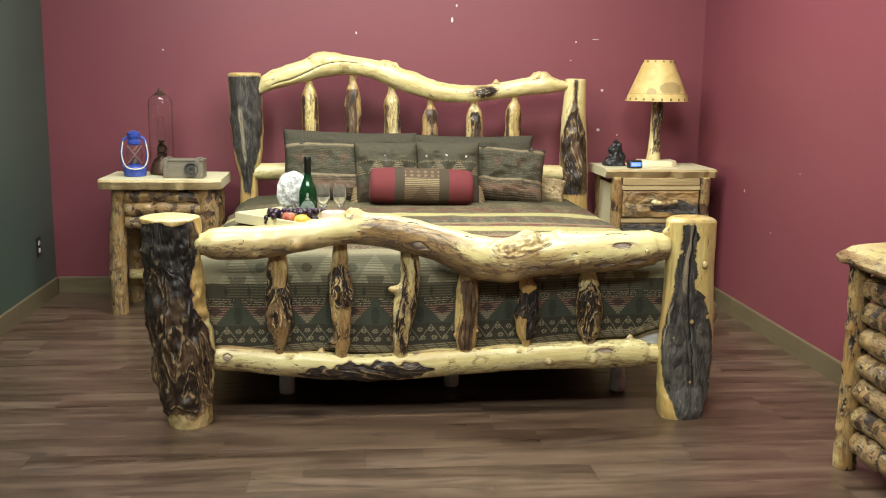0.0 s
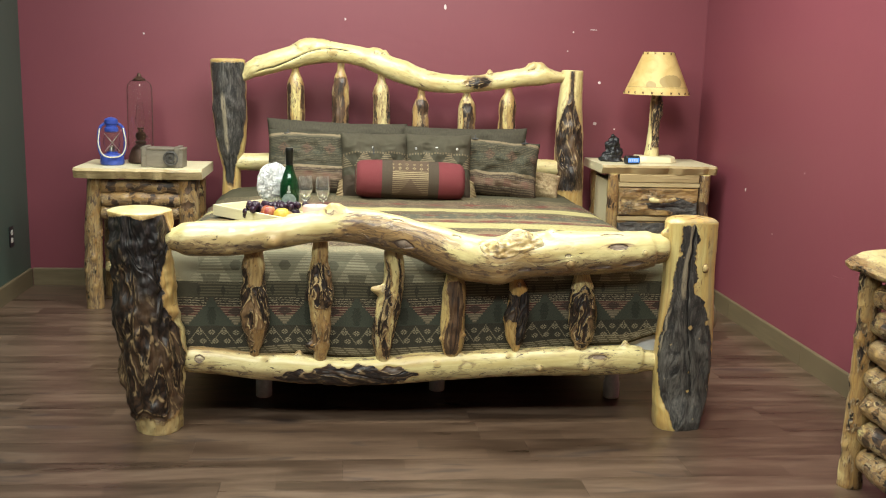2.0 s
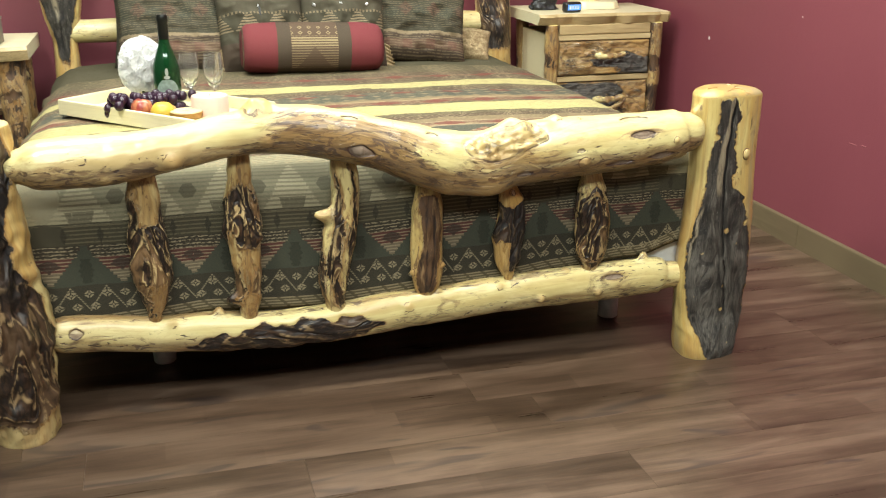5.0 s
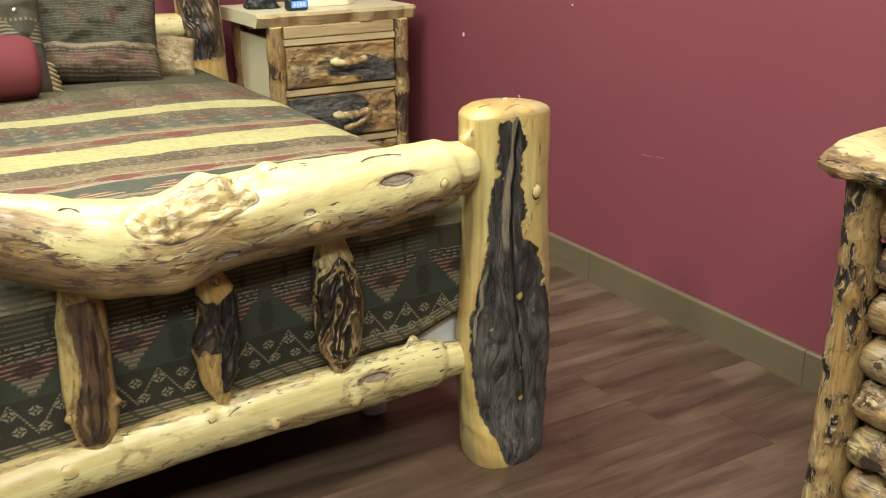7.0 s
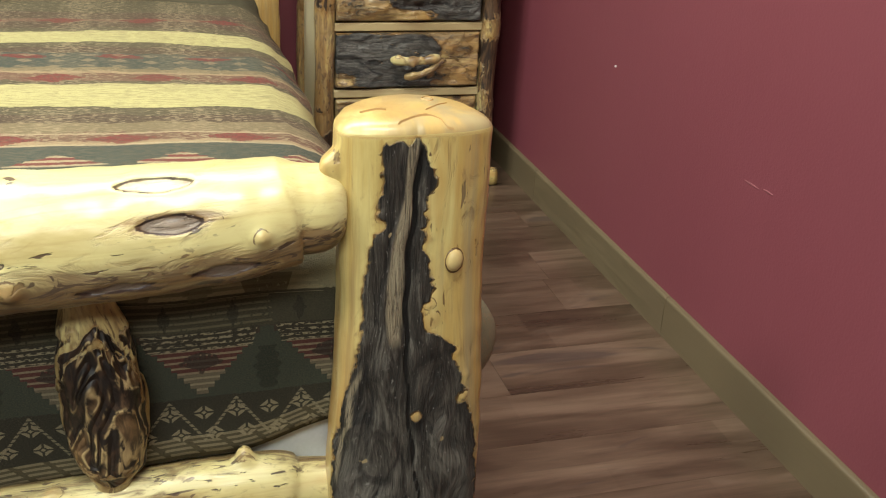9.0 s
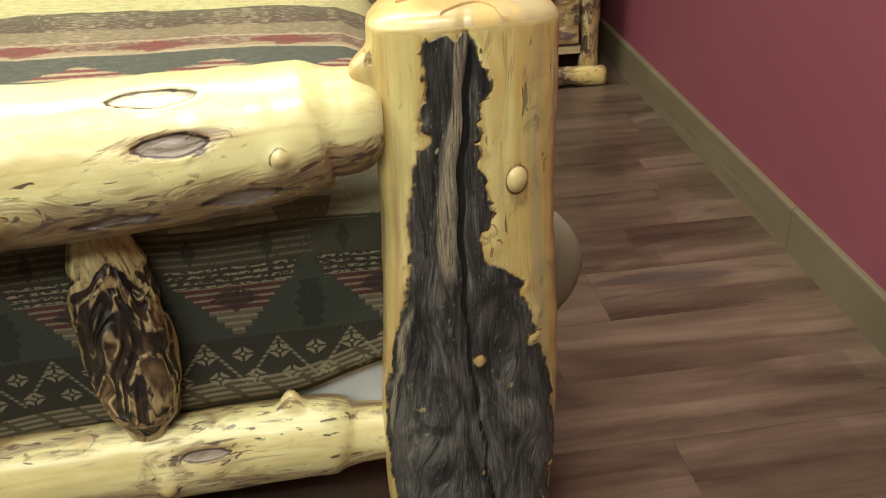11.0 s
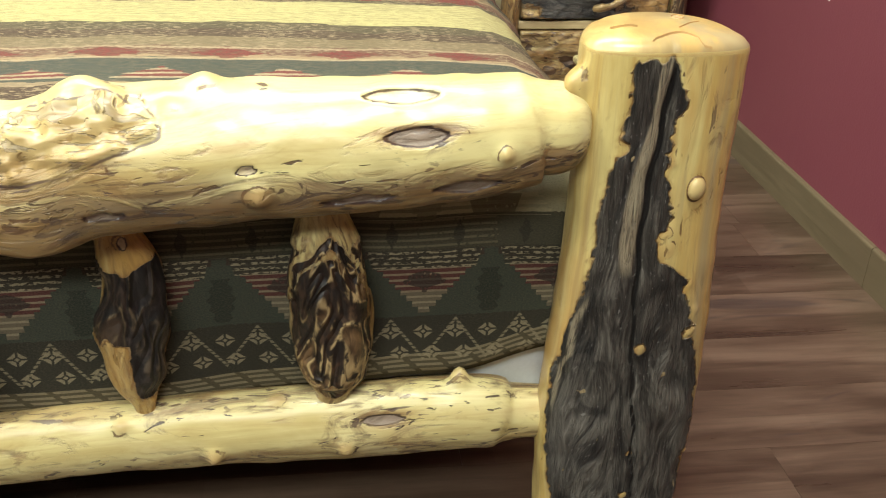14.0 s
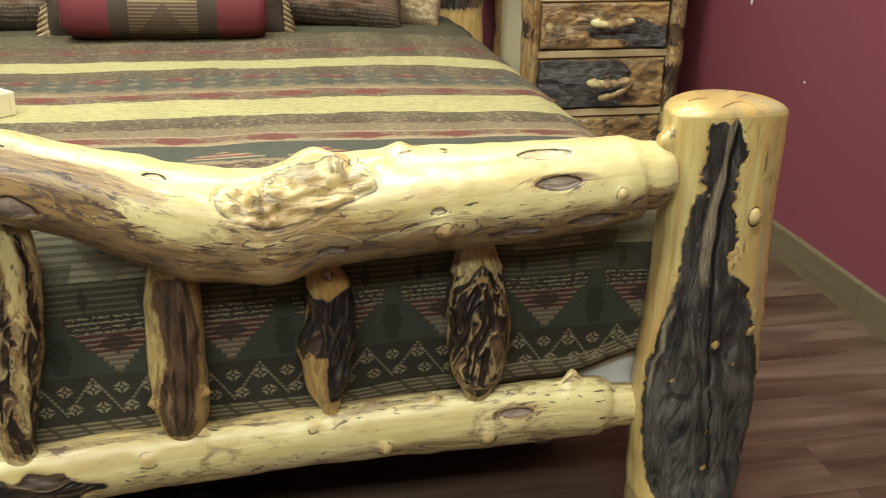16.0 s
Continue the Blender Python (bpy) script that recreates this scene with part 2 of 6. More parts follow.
WALL_RED = wall_material("maroon_wall_paint", (0.190, 0.047, 0.062), (0.212, 0.055, 0.071))
WALL_GREEN = wall_material("dark_green_wall_paint", (0.056, 0.082, 0.063), (0.070, 0.099, 0.077))
CEILING = wall_material("ceiling_paint", (0.26, 0.25, 0.235), (0.31, 0.30, 0.28))


def plank_material(name, cols, rough, bump=0.0007):
    """Printed wood grain along the piece's own x, each piece of its own tone."""
    m = Mat(name, rough)
    o, r = m.obj(), m.rand()
    a = m.noise(o, (2.2, 22, 22), 5, 1.2, 0.6, shift=r)
    b = m.noise(o, (7, 120, 120), 4, 0.6, 0.6, shift=r)
    k = m.noise(o, (1.6, 5, 5), 3, 1.0, shift=r)
    c = m.mix(a.step(0.32, 0.7), cols[0], cols[1])
    c = m.mix(b.step(0.5, 0.75) * 0.55, c, cols[2])
    c = m.mix((k + r * 0.35).step(0.55, 0.85) * 0.65, c, cols[3])
    c = m.mix(r.step(0.1, 1.0) * 0.6, c, cols[0])
    return m.done(c, a * 0.14 + (rough - 0.07), a * 0.5 + b * 0.7, bump)


def floor_material():
    """Walnut laminate: each board printed with narrower strips of staggered tone."""
    m = Mat("walnut_laminate", 0.30, spec=0.6)
    o, r = m.obj(), m.rand()
    x, y, z = m.xyz(o)
    lane = (y / 0.09).op("FLOOR")
    stag = m.noise(m.vec(lane * 7.3, r * 91.0, 0.0), (1, 1, 1), 0)
    cell = ((x + stag * 3.0) / 0.62).op("FLOOR")
    tone = m.noise(m.vec(lane * 5.17, cell * 3.71, r * 57.0), (1, 1, 1), 0)
    a = m.noise(o, (1.1, 11, 11), 4, 1.0, 0.5, shift=r)
    b = m.noise(o, (8, 150, 150), 3, 0.5, 0.55, shift=r)
    k = m.noise(o, (2.6, 8, 8), 3, 1.2, shift=r)
    e = m.noise(o, (4.5, 48, 48), 4, 1.4, 0.6, shift=r)
    f = a * 0.55 + tone * 0.26 + k * 0.34 + e * 0.22 + r * 0.06
    c = m.ramp(f.step(0.40, 1.01), [(0.0, (0.032, 0.019, 0.012)), (0.35, (0.068, 0.0415, 0.0265)), (0.65, (0.113, 0.071, 0.047)), (1.0, (0.178, 0.117, 0.079))])
    c = m.mix(b.step(0.48, 0.74) * 0.22, c, (0.044, 0.030, 0.021))
    c = m.mix((k + b * 0.2).step(0.70, 0.84) * 0.30, c, (0.165, 0.118, 0.086))
    knot = (m.noise(o, (3.0, 13, 13), 2, 0.8, shift=r) + a * 0.2).step(0.74, 0.84)
    c = m.mix(knot * 0.6, c, (0.035, 0.027, 0.026))
    return m.done(c, a * 0.10 + 0.22 + b * 0.05, a * 0.3 + b * 0.6, 0.0003)


FLOORING = floor_material()
BASETILE = plank_material("base_moulding_wood", [(0.13, 0.10, 0.056), (0.175, 0.135, 0.078), (0.10, 0.075, 0.042), (0.15, 0.11, 0.066)], 0.4)
BOARD = plank_material("aspen_board", [(0.71, 0.64, 0.41), (0.79, 0.72, 0.48), (0.60, 0.50, 0.28), (0.75, 0.67, 0.44)], 0.4)
RIND = plank_material("bark_edged_board", [(0.42, 0.31, 0.15), (0.63, 0.50, 0.27), (0.10, 0.062, 0.034), (0.26, 0.175, 0.085)], 0.42, 0.004)


def plain(name, colour, rough=0.5, metal=0.0, grain=60, vary=0.25, bump=0.0004):
    m = Mat(name, rough, metal)
    o = m.obj()
    n, k = m.noise(o, (grain, grain, grain), 3), m.noise(o, (grain / 9, grain / 9, grain / 9), 2)
    dark = tuple(c * (1 - vary) for c in colour)
    c = m.mix(n.step(0.35, 0.7) * 0.6 + k.step(0.4, 0.7) * 0.4, dark, colour)
    return m.done(c, k * 0.12 + (rough - 0.06), n, bump)


# ---- mesh helpers ----
def part(name, bm, material, parent, label=""):
    me = bpy.data.meshes.new(name)
    if isinstance(bm, bmesh.types.BMesh):
        bm.to_mesh(me)
        bm.free()
    else:
        me = bm
    if not me.materials:
        me.materials.append(material)
    ob = new(name, me)
    ob.parent = parent
    if label:
        tagged(ob, label)
    return ob


def thing(name, label, category, at=(0, 0, 0), turn=0, group=""):
    ob = new(name)
    ob.empty_display_size = 0.05
    ob.matrix_basis = pose(*at, 0, 0, turn)
    return tagged(ob, label, category, group)


def smooth(ob, angle=40):
    ob.data.shade_smooth()
    ob.data.set_sharp_from_angle(angle=radians(angle))
    return ob


def box(x0, x1, y0, y1, z0, z1, bevel=0.0, seg=2):
    bm = bmesh.new()
    bmesh.ops.create_cube(bm, size=1, matrix=Matrix.LocRotScale(((x0 + x1) / 2, (y0 + y1) / 2, (z0 + z1) / 2), None, (x1 - x0, y1 - y0, z1 - z0)))
    if bevel:
        bmesh.ops.bevel(bm, geom=bm.edges[:], offset=bevel, segments=seg, affect="EDGES", profile=0.5)
    return bm


def lathe(rows, seg=32, close=True):
    """Turned shape from rows of radius, height."""
    bm = bmesh.new()
    rings = [[bm.verts.new((r * math.cos(2 * math.pi * k / seg), r * math.sin(2 * math.pi * k / seg), z)) for k in range(seg)] for r, z in rows]
    for a, b in zip(rings, rings[1:]):
        for k in range(seg):
            bm.faces.new((a[k], a[(k + 1) % seg], b[(k + 1) % seg], b[k]))
    if close:
        bm.faces.new(rings[0][::-1])
        bm.faces.new(rings[-1])
    bmesh.ops.recalc_face_normals(bm, faces=bm.faces[:])
    return bm


def spline(points, n):
    """Catmull-Rom through rows of any width, n rows out, even in length."""
    p = np.array(points, float)
    p = np.vstack([2 * p[0] - p[1], p, 2 * p[-1] - p[-2]])
    out = []
    for i in range(1, len(p) - 2):
        for t in np.linspace(0, 1, 24, endpoint=False):
            a, b, c, d = p[i - 1:i + 3]
            out.append(0.5 * (2 * b + (c - a) * t + (2 * a - 5 * b + 4 * c - d) * t * t + (3 * b - a - 3 * c + d) * t ** 3))
    out.append(p[-2])
    out = np.array(out)
    s = np.concatenate([[0], np.cumsum(np.linalg.norm(np.diff(out[:, :3], axis=0), axis=1))])
    u = np.linspace(0, s[-1], n)
    return np.column_stack([np.interp(u, s, out[:, k]) for k in range(out.shape[1])]), u


def log_mesh(name, rows, seg=32, step=0.014, gnarl=0.05, bark=None, knots=(), seed=0, worn=None, stain_shade=0.0, rough=0.0, flat=(1.0, 1.0), split=None, round_end=0.4, scars=(), lumps=0.0, face=None, eyes=(), burls=()):
    """A log along rows of x, y, z, radius. Angle 0 faces the room's front (-y), and grows towards its right (upright logs) or its top (lying ones).
    bark(u, a, p): mask by part of the length, angle and place. knots: rows of part of the length, angle, size, height.
    face(u): depth of a hewn flat front, in radii. eyes: rows of part of the length, angle, size round which the fibres swerve."""
    n = max(6, int(np.linalg.norm(np.diff(np.array(rows, float)[:, :3], axis=0), axis=1).sum() / step))
    c, s = spline(rows, n)
    verts, grain, barks, knot_v, worn_v, stain_shade_v, scar_v, crack_v, burl_v = [], [], [], [], [], [], [], [], []
    length = s[-1]
    upright = abs(c[-1, 2] - c[0, 2]) > abs(c[-1, 0] - c[0, 0])
    side_ref = np.array((1.0, 0, 0)) if upright else np.array((0, 0, 1.0))
    for i in range(n):
        d = c[min(i + 1, n - 1), :3] - c[max(i - 1, 0), :3]
        d /= np.linalg.norm(d)
        e2 = side_ref - d * side_ref.dot(d)
        e2 /= np.linalg.norm(e2)
        e1 = np.cross(d, e2)
        if e1[1] > 0 or (abs(e1[1]) < 1e-6 and e1[0] > 0):
            e1 = -e1
        u = s[i] / length
        for k in range(seg):
            a = 2 * math.pi * k / seg
            r = c[i, 3]
            ca = math.cos(a)
            w = e1 * (face(u) * math.sqrt(ca) if face and ca > 0 else ca * flat[0]) + e2 * math.sin(a) * flat[1]
            q = c[i, :3] + w * r
            f = 1 + gnarl * 2 * noise.noise(Vector(q * 7 + seed * 3.1)) + gnarl * noise.noise(Vector(q * 19 + seed * 5.7))
            kv = 0.0
            off = 0.0
            for ku, ka, size, high in knots:
                da = (a - ka + math.pi) % (2 * math.pi) - math.pi
                dist = math.hypot(da * r, (u - ku) * length) / size
                dist *= 1.0 if high < 0.02 else 1.0 + 0.35 * noise.noise(Vector(q * 34 + 2.0))
                if dist < 2.2:
                    g = math.exp(-dist * dist * 1.6) if high < 0.02 else math.exp(-dist ** 3 * 1.5)
                    off += high * g
                    kv = max(kv, math.exp(-dist * dist * 0.9))
            b = 0.0
            if bark:
                b = max(0.0, min(1.0, bark(u, (a + math.pi) % (2 * math.pi) - math.pi, q)))
                off += (b > 0.5) * (-0.003) + b * rough * (noise.noise(Vector((q[0] * 45, q[1] * 45, q[2] * (16 if upright else 45))) + Vector((seed, 0, 0))) + 0.6 * noise.noise(Vector(q * 22)))
            sv = 0.0
            for ku, ka, half, wide in scars:
                da = (a - ka + math.pi) % (2 * math.pi) - math.pi
                ds = abs(u - ku) * length / half
                if ds < 1.4 and abs(da) * r < wide * 2:
                    sv = max(sv, 1.0 - ds ** 1.5 - (abs(da) * r / wide) ** 1.4 + 0.12 * noise.noise(Vector(q * 55)) + 0.3 * noise.noise(Vector(q * 24 + 7.0)))
            if sv > 0:
                off -= 0.004 * min(1.0, sv * 4)
            bv = 0.0
            for ku, ka, half, wide in burls:
                da = (a - ka + math.pi) % (2 * math.pi) - math.pi
                bv = max(bv, 1.0 - (abs(u - ku) * length / half) ** 2 - (abs(da) * r / wide) ** 2 + 0.32 * noise.noise(Vector(q * 17 + 3.0)) + 0.10 * noise.noise(Vector(q * 48)))
            if bv > 0:
                off += 0.015 * min(1.0, bv * 1.6) * (noise.noise(Vector((q[0] * 20, q[1] * 34, q[2] * 44))) + 0.95 * noise.noise(Vector((q[0] * 48, q[1] * 64, q[2] * 84)))) - 0.004 * math.exp(-((bv - 0.06) / 0.05) ** 2)
            burl_v.append(bv)
            if lumps:
                off += lumps * (noise.noise(Vector((q[0] * 16, q[1] * 16, q[2] * (8 if upright else 16)))) + 0.5 * noise.noise(Vector(q * 38)))
            if split:
                da = (a - split[0](u) + math.pi) % (2 * math.pi) - math.pi
                off -= split[1](u) * 0.5 * math.exp(-(da * r / 0.006) ** 2)
                crack_v.append(max(0.0, 1.0 - abs(da) * r / 0.04) * (0.90 + split[1](u) * 4 if split[1](u) > 0.004 else 0.8))
            else:
                crack_v.append(0.0)
            q = c[i, :3] + w * (r * f + off)
            verts.append(q)
            swerve = 0.0
            for ku, ka, size in eyes:
                da = (a - ka + math.pi) % (2 * math.pi) - math.pi
                d2 = (da * r / size) ** 2 + ((u - ku) * length / size / 1.7) ** 2
                swerve += -0.75 * da * math.exp(-d2)
            grain.append((math.cos(a + swerve) * r, math.sin(a + swerve) * r, s[i]))
            barks.append(b)
            knot_v.append(kv)
            worn_v.append(worn(u, a) if worn else 0.0)
            scar_v.append(sv)
            stain_shade_v.append(stain_shade(u, a) if callable(stain_shade) else stain_shade)
    faces = [(i * seg + k, i * seg + (k + 1) % seg, (i + 1) * seg + (k + 1) % seg, (i + 1) * seg + k) for i in range(n - 1) for k in range(seg)]
    # rounded cut ends
    for end, ring, way in ((0, 0, -1), (n - 1, n - 1, 1)):
        d = c[end, :3] - c[end - way, :3]
        d /= np.linalg.norm(d)
        last = [ring * seg + k for k in range(seg)]
        mid = np.mean([verts[k] for k in last], axis=0)
        for shrink, push in ((0.985, 0.16), (0.93, 0.38), (0.80, 0.6), (0.4, 0.68)):
            base = len(verts)
            for k in range(seg):
                verts.append(mid + (verts[ring * seg + k] - mid) * shrink + d * push * round_end * c[end, 3] * 0.4)
                grain.append((verts[-1][0], verts[-1][1], verts[-1][2]) if not upright else (verts[-1][0] * 0.5, verts[-1][1] * 0.3, s[ring]))
                barks.append(0.0), knot_v.append(0.0), worn_v.append(0.03 if worn else 0.0), stain_shade_v.append(-1.5), scar_v.append(0.0), crack_v.append(0.0), burl_v.append(0.0)
            rowk = [base + k for k in range(seg)]
            for k in range(seg):
                f = (last[k], last[(k + 1) % seg], rowk[(k + 1) % seg], rowk[k])
                faces.append(f if way == 1 else f[::-1])
            last = rowk
        faces.append(last if way == 1 else last[::-1])
    me = bpy.data.meshes.new(name)
    me.from_pydata([tuple(v) for v in verts], [], faces)
    at = me.attributes.new("grain", "FLOAT_VECTOR", "POINT")
    at.data.foreach_set("vector", np.array(grain, np.float32).ravel())
    for label, values in (("bark", barks), ("knot", knot_v), ("worn", worn_v), ("stain_shade", stain_shade_v), ("scar", scar_v), ("crack", crack_v), ("burl", burl_v)):
        at = me.attributes.new(label, "FLOAT", "POINT")
        at.data.foreach_set("value", np.array(values, np.float32))
    bm = bmesh.new()
    bm.from_mesh(me)
    bmesh.ops.recalc_face_normals(bm, faces=bm.faces[:])
    bm.to_mesh(me)
    bm.free()
    me.shade_smooth()
    return me


def ramp01(a, b, x):
    t = max(0.0, min(1.0, (x - a) / (b - a)))
    return t * t * (3 - 2 * t)


# ---- the room ----
GZ = -0.02
LEFT, RIGHT, BACK, FRONT = -2.21, 1.906, 6.40, -2.2


def slab(name, material, label, dims):
    ob = part(name, box(*dims), material, None)
    return tagged(ob, label, name.split("_")[0], kind="structure")


wall_left = slab("wall_left", WALL_GREEN, "dark green painted side wall with black outlet", (LEFT - 0.12, LEFT, FRONT, BACK + 0.12, GZ, CEIL))
wall_back = slab("wall_back", WALL_RED, "maroon painted wall behind the headboard", (LEFT, RIGHT, BACK, BACK + 0.12, GZ, CEIL))
wall_right = slab("wall_right", WALL_RED, "maroon painted side wall with scuffs", (RIGHT, RIGHT + 0.12, FRONT, BACK + 0.12, GZ, CEIL))
wall_front = slab("wall_front", WALL_RED, "maroon wall closing the showroom", (LEFT - 0.12, RIGHT + 0.12, FRONT - 0.12, FRONT, GZ, CEIL))
ceiling = slab("ceiling", CEILING, "plain grey painted showroom ceiling", (LEFT - 0.12, RIGHT + 0.12, FRONT - 0.12, BACK + 0.12, CEIL, CEIL + 0.1))
floor = slab("floor", plain("floor_underlay", (0.03, 0.02, 0.015), 0.8), "dark walnut laminate plank floor", (LEFT - 0.12, RIGHT + 0.12, FRONT - 0.12, BACK + 0.12, GZ - 0.1, GZ - 0.006))

# ---- the log bed ----
FOOT_Y, HEAD_Y, BED_TOP = 3.98, 6.15, 0.63
bed = thing("log_bed", "king-size peeled aspen log bed with bark-scarred posts", "bed", (0, FOOT_Y, 0))
bed_inverse = Matrix.Translation((0, -FOOT_Y, 0))


def bed_part(name, me, material, label=""):
    me.transform(bed_inverse)
    return part(name, me, material, bed, label)


def upright(rows, y):
    return [(x, y, z, r) for z, x, r in rows]


# foot posts
LEFT_R = ((0.0, 0.3, 0.48, 0.60, 0.74, 0.82, 1.0), (1.35, 1.5, 1.3, 0.80, 0.85, 1.2, 1.3))


def bark_left(u, a, q):
    rag = 0.12 * noise.noise(Vector((u * 19, a * 2, 3.0))) + 0.08 * noise.noise(Vector((u * 60, a * 4, 5.0)))
    hi = float(np.interp(u, *LEFT_R))
    b = ramp01(hi + 0.12, hi - 0.12, a + rag) * ramp01(-2.0, -1.75, a + rag)
    return b * ramp01(0.03, 0.12, u + 0.02 * math.sin(a * 4)) * ramp01(1.0, 0.975, u + 0.008 * math.sin(a * 5))


bed_part("foot_post", log_mesh("foot_post", upright([(GZ, -1.0, 0.084), (0.03, -1.001, 0.088), (0.09, -1.007, 0.1), (0.19, -1.014, 0.112), (0.30, -1.018, 0.12), (0.4, -1.034, 0.12), (0.5, -1.04, 0.115), (0.61, -1.042, 0.111), (0.71, -1.05, 0.112), (0.815, -1.049, 0.108)], FOOT_Y),
    96, 0.008, 0.04, bark_left, [(0.3, -1.6, 0.03, 0.012), (0.55, 1.3, 0.03, 0.014), (0.86, -0.9, 0.03, 0.012)], 3, rough=0.013, round_end=0.35, lumps=0.012, worn=lambda u, a: max(0.2, ramp01(0.42, 0.6, u + 0.05 * math.sin(a * 3)))), LOG_BURL, "thick log post with black and brown swirling bark")


BARK_L = ((0.0, 0.03, 0.06, 0.16, 0.27, 0.37, 0.455, 0.49, 0.55, 0.585, 0.63, 0.71, 0.79, 0.86, 0.905, 1.0), (-0.3, -0.42, -0.6, -0.98, -1.2, -1.3, -1.42, -1.12, -1.17, -1.02, -0.89, -0.82, -0.75, -0.61, -0.52, -0.5))
BARK_R = ((0.0, 0.1, 0.3, 0.42, 0.47, 0.565, 0.63, 0.655, 0.69, 0.75, 0.795, 0.855, 0.92, 1.0), (1.25, 1.3, 1.28, 1.12, 0.95, 0.74, 0.55, 0.33, 0.14, 0.2, 0.15, 0.07, 0.15, 0.05))
SPLIT = ((0.0, 0.12, 0.2, 0.285, 0.386, 0.45, 0.55, 0.7, 0.81, 0.905, 1.0), (0.75, 0.45, 0.27, 0.14, 0.05, -0.04, -0.11, -0.15, -0.13, -0.05, -0.02))
CHIPS = ((0.504, 0.015, 0.011), (0.525, 0.73, 0.010), (0.406, 1.11, 0.008), (0.269, 1.16, 0.008), (0.19, 0.12, 0.008), (0.284, 0.10, 0.006), (0.675, 0.22, 0.013), (0.705, 0.17, 0.010), (0.56, 0.80, 0.008), (0.34, 1.12, 0.006), (0.61, 0.62, 0.007), (0.86, -0.52, 0.009), (0.82, 0.12, 0.007))


def bark_right(u, a, q):
    lo, hi = np.interp(u, *BARK_L), np.interp(u, *BARK_R)
    rag = 0.07 * noise.noise(Vector((u * 23, a * 2, 1.0))) + 0.06 * noise.noise(Vector((u * 71, a * 3, 9.0))) + 0.04 * noise.noise(Vector((u * 190, a * 8, 4.0)))
    b = ramp01(lo - 0.10, lo + 0.10, a + rag) * ramp01(hi + 0.10, hi - 0.10, a + rag)
    b *= ramp01(1.005, 0.985, u + 0.014 * noise.noise(Vector((a * 9, 2.0, 7.0))) + 0.010 * ramp01(0.15, 0.4, abs(a + 0.2)))
    for cu, ca, size in CHIPS:
        b -= 1.1 * math.exp(-((((a - ca) * 0.105) ** 2 + ((u - cu) * 0.83) ** 2) / size ** 2))
    return b


def worn_right(u, a):
    a = (a + math.pi) % (2 * math.pi) - math.pi
    mid = np.interp(u, *SPLIT) - np.interp(u, (0.60, 0.70, 0.77, 0.85, 0.90, 1.0), (0.16, 0.17, 0.16, 0.12, 0.09, 0.08))
    strip = ramp01(0.56, 0.70, u) * math.exp(-((a - mid) / np.interp(u, (0.6, 0.75, 0.9, 1.0), (0.13, 0.16, 0.10, 0.085))) ** 4)
    lo = np.interp(u, *BARK_L)
    pale_rim = ramp01(0.30, 0.42, u) * ramp01(0.66, 0.56, u) * math.exp(-((a - lo - 0.14) / 0.12) ** 2)
    return max(strip, ramp01(0.35, 0.5, u) * ramp01(0.92, 0.8, u) * ramp01(0.1, 0.7, a) * 0.5, pale_rim, 0.16 + 0.14 * ramp01(-0.6, -1.2, a))


bed_part("foot_post", log_mesh("foot_post", upright([(GZ, 1.018, 0.086), (0.02, 1.02, 0.093), (0.07, 1.028, 0.104), (0.175, 1.032, 0.11), (0.28, 1.034, 0.112), (0.39, 1.035, 0.109), (0.5, 1.033, 0.102), (0.6, 1.031, 0.098), (0.71, 1.031, 0.101), (0.797, 1.030, 0.101)], FOOT_Y),
    150, 0.0045, 0.016, bark_right, [(cu * 1.018, ca, size * 1.1, 0.004) for cu, ca, size in CHIPS] + [(0.950, -1.45, 0.022, 0.022), (0.40, 0.55, 0.05, 0.006), (0.30, -0.6, 0.06, 0.006)], 7, rough=0.007, lumps=0.002, worn=worn_right,
    split=(lambda u: float(np.interp(u, *SPLIT)) + 0.02 * math.sin(u * 60), lambda u: (0.017 + 0.010 * ramp01(0.55, 0.75, u)) * ramp01(0.10, 0.22, u) * ramp01(1.0, 0.95, u)), round_end=0.75, face=lambda u: 0.5 + 0.5 * ramp01(0.17, 0.0, u),
    eyes=((0.36, -0.62, 0.06), (0.40, 0.5, 0.05), (0.20, -0.3, 0.05), (0.52, 0.3, 0.03), (0.60, -0.4, 0.03))), LOG_CHAR, "thick golden log post with a charcoal bark face")

peg = bmesh.new()
bmesh.ops.create_uvsphere(peg, u_segments=24, v_segments=14, radius=0.0155, matrix=pose(1.081, -0.0475, 0.627, 0, 0, 25) @ Matrix.Diagonal((0.85, 0.6, 1.0, 1)))
smooth(part("knot_peg", peg, plain("yellow_knot_wood", (0.62, 0.47, 0.21), 0.35, 0, 40, 0.2), bed, "round pale knot plug"))
socket = bmesh.new()
bmesh.ops.create_uvsphere(socket, u_segments=24, v_segments=14, radius=0.0195, matrix=pose(1.083, -0.0435, 0.626, 0, 0, 25) @ Matrix.Diagonal((0.85, 0.35, 1.0, 1)))
smooth(part("peg_rim", socket, plain("brown_knot_rim", (0.17, 0.09, 0.035), 0.5), bed, "dark brown rim round the knot plug"))

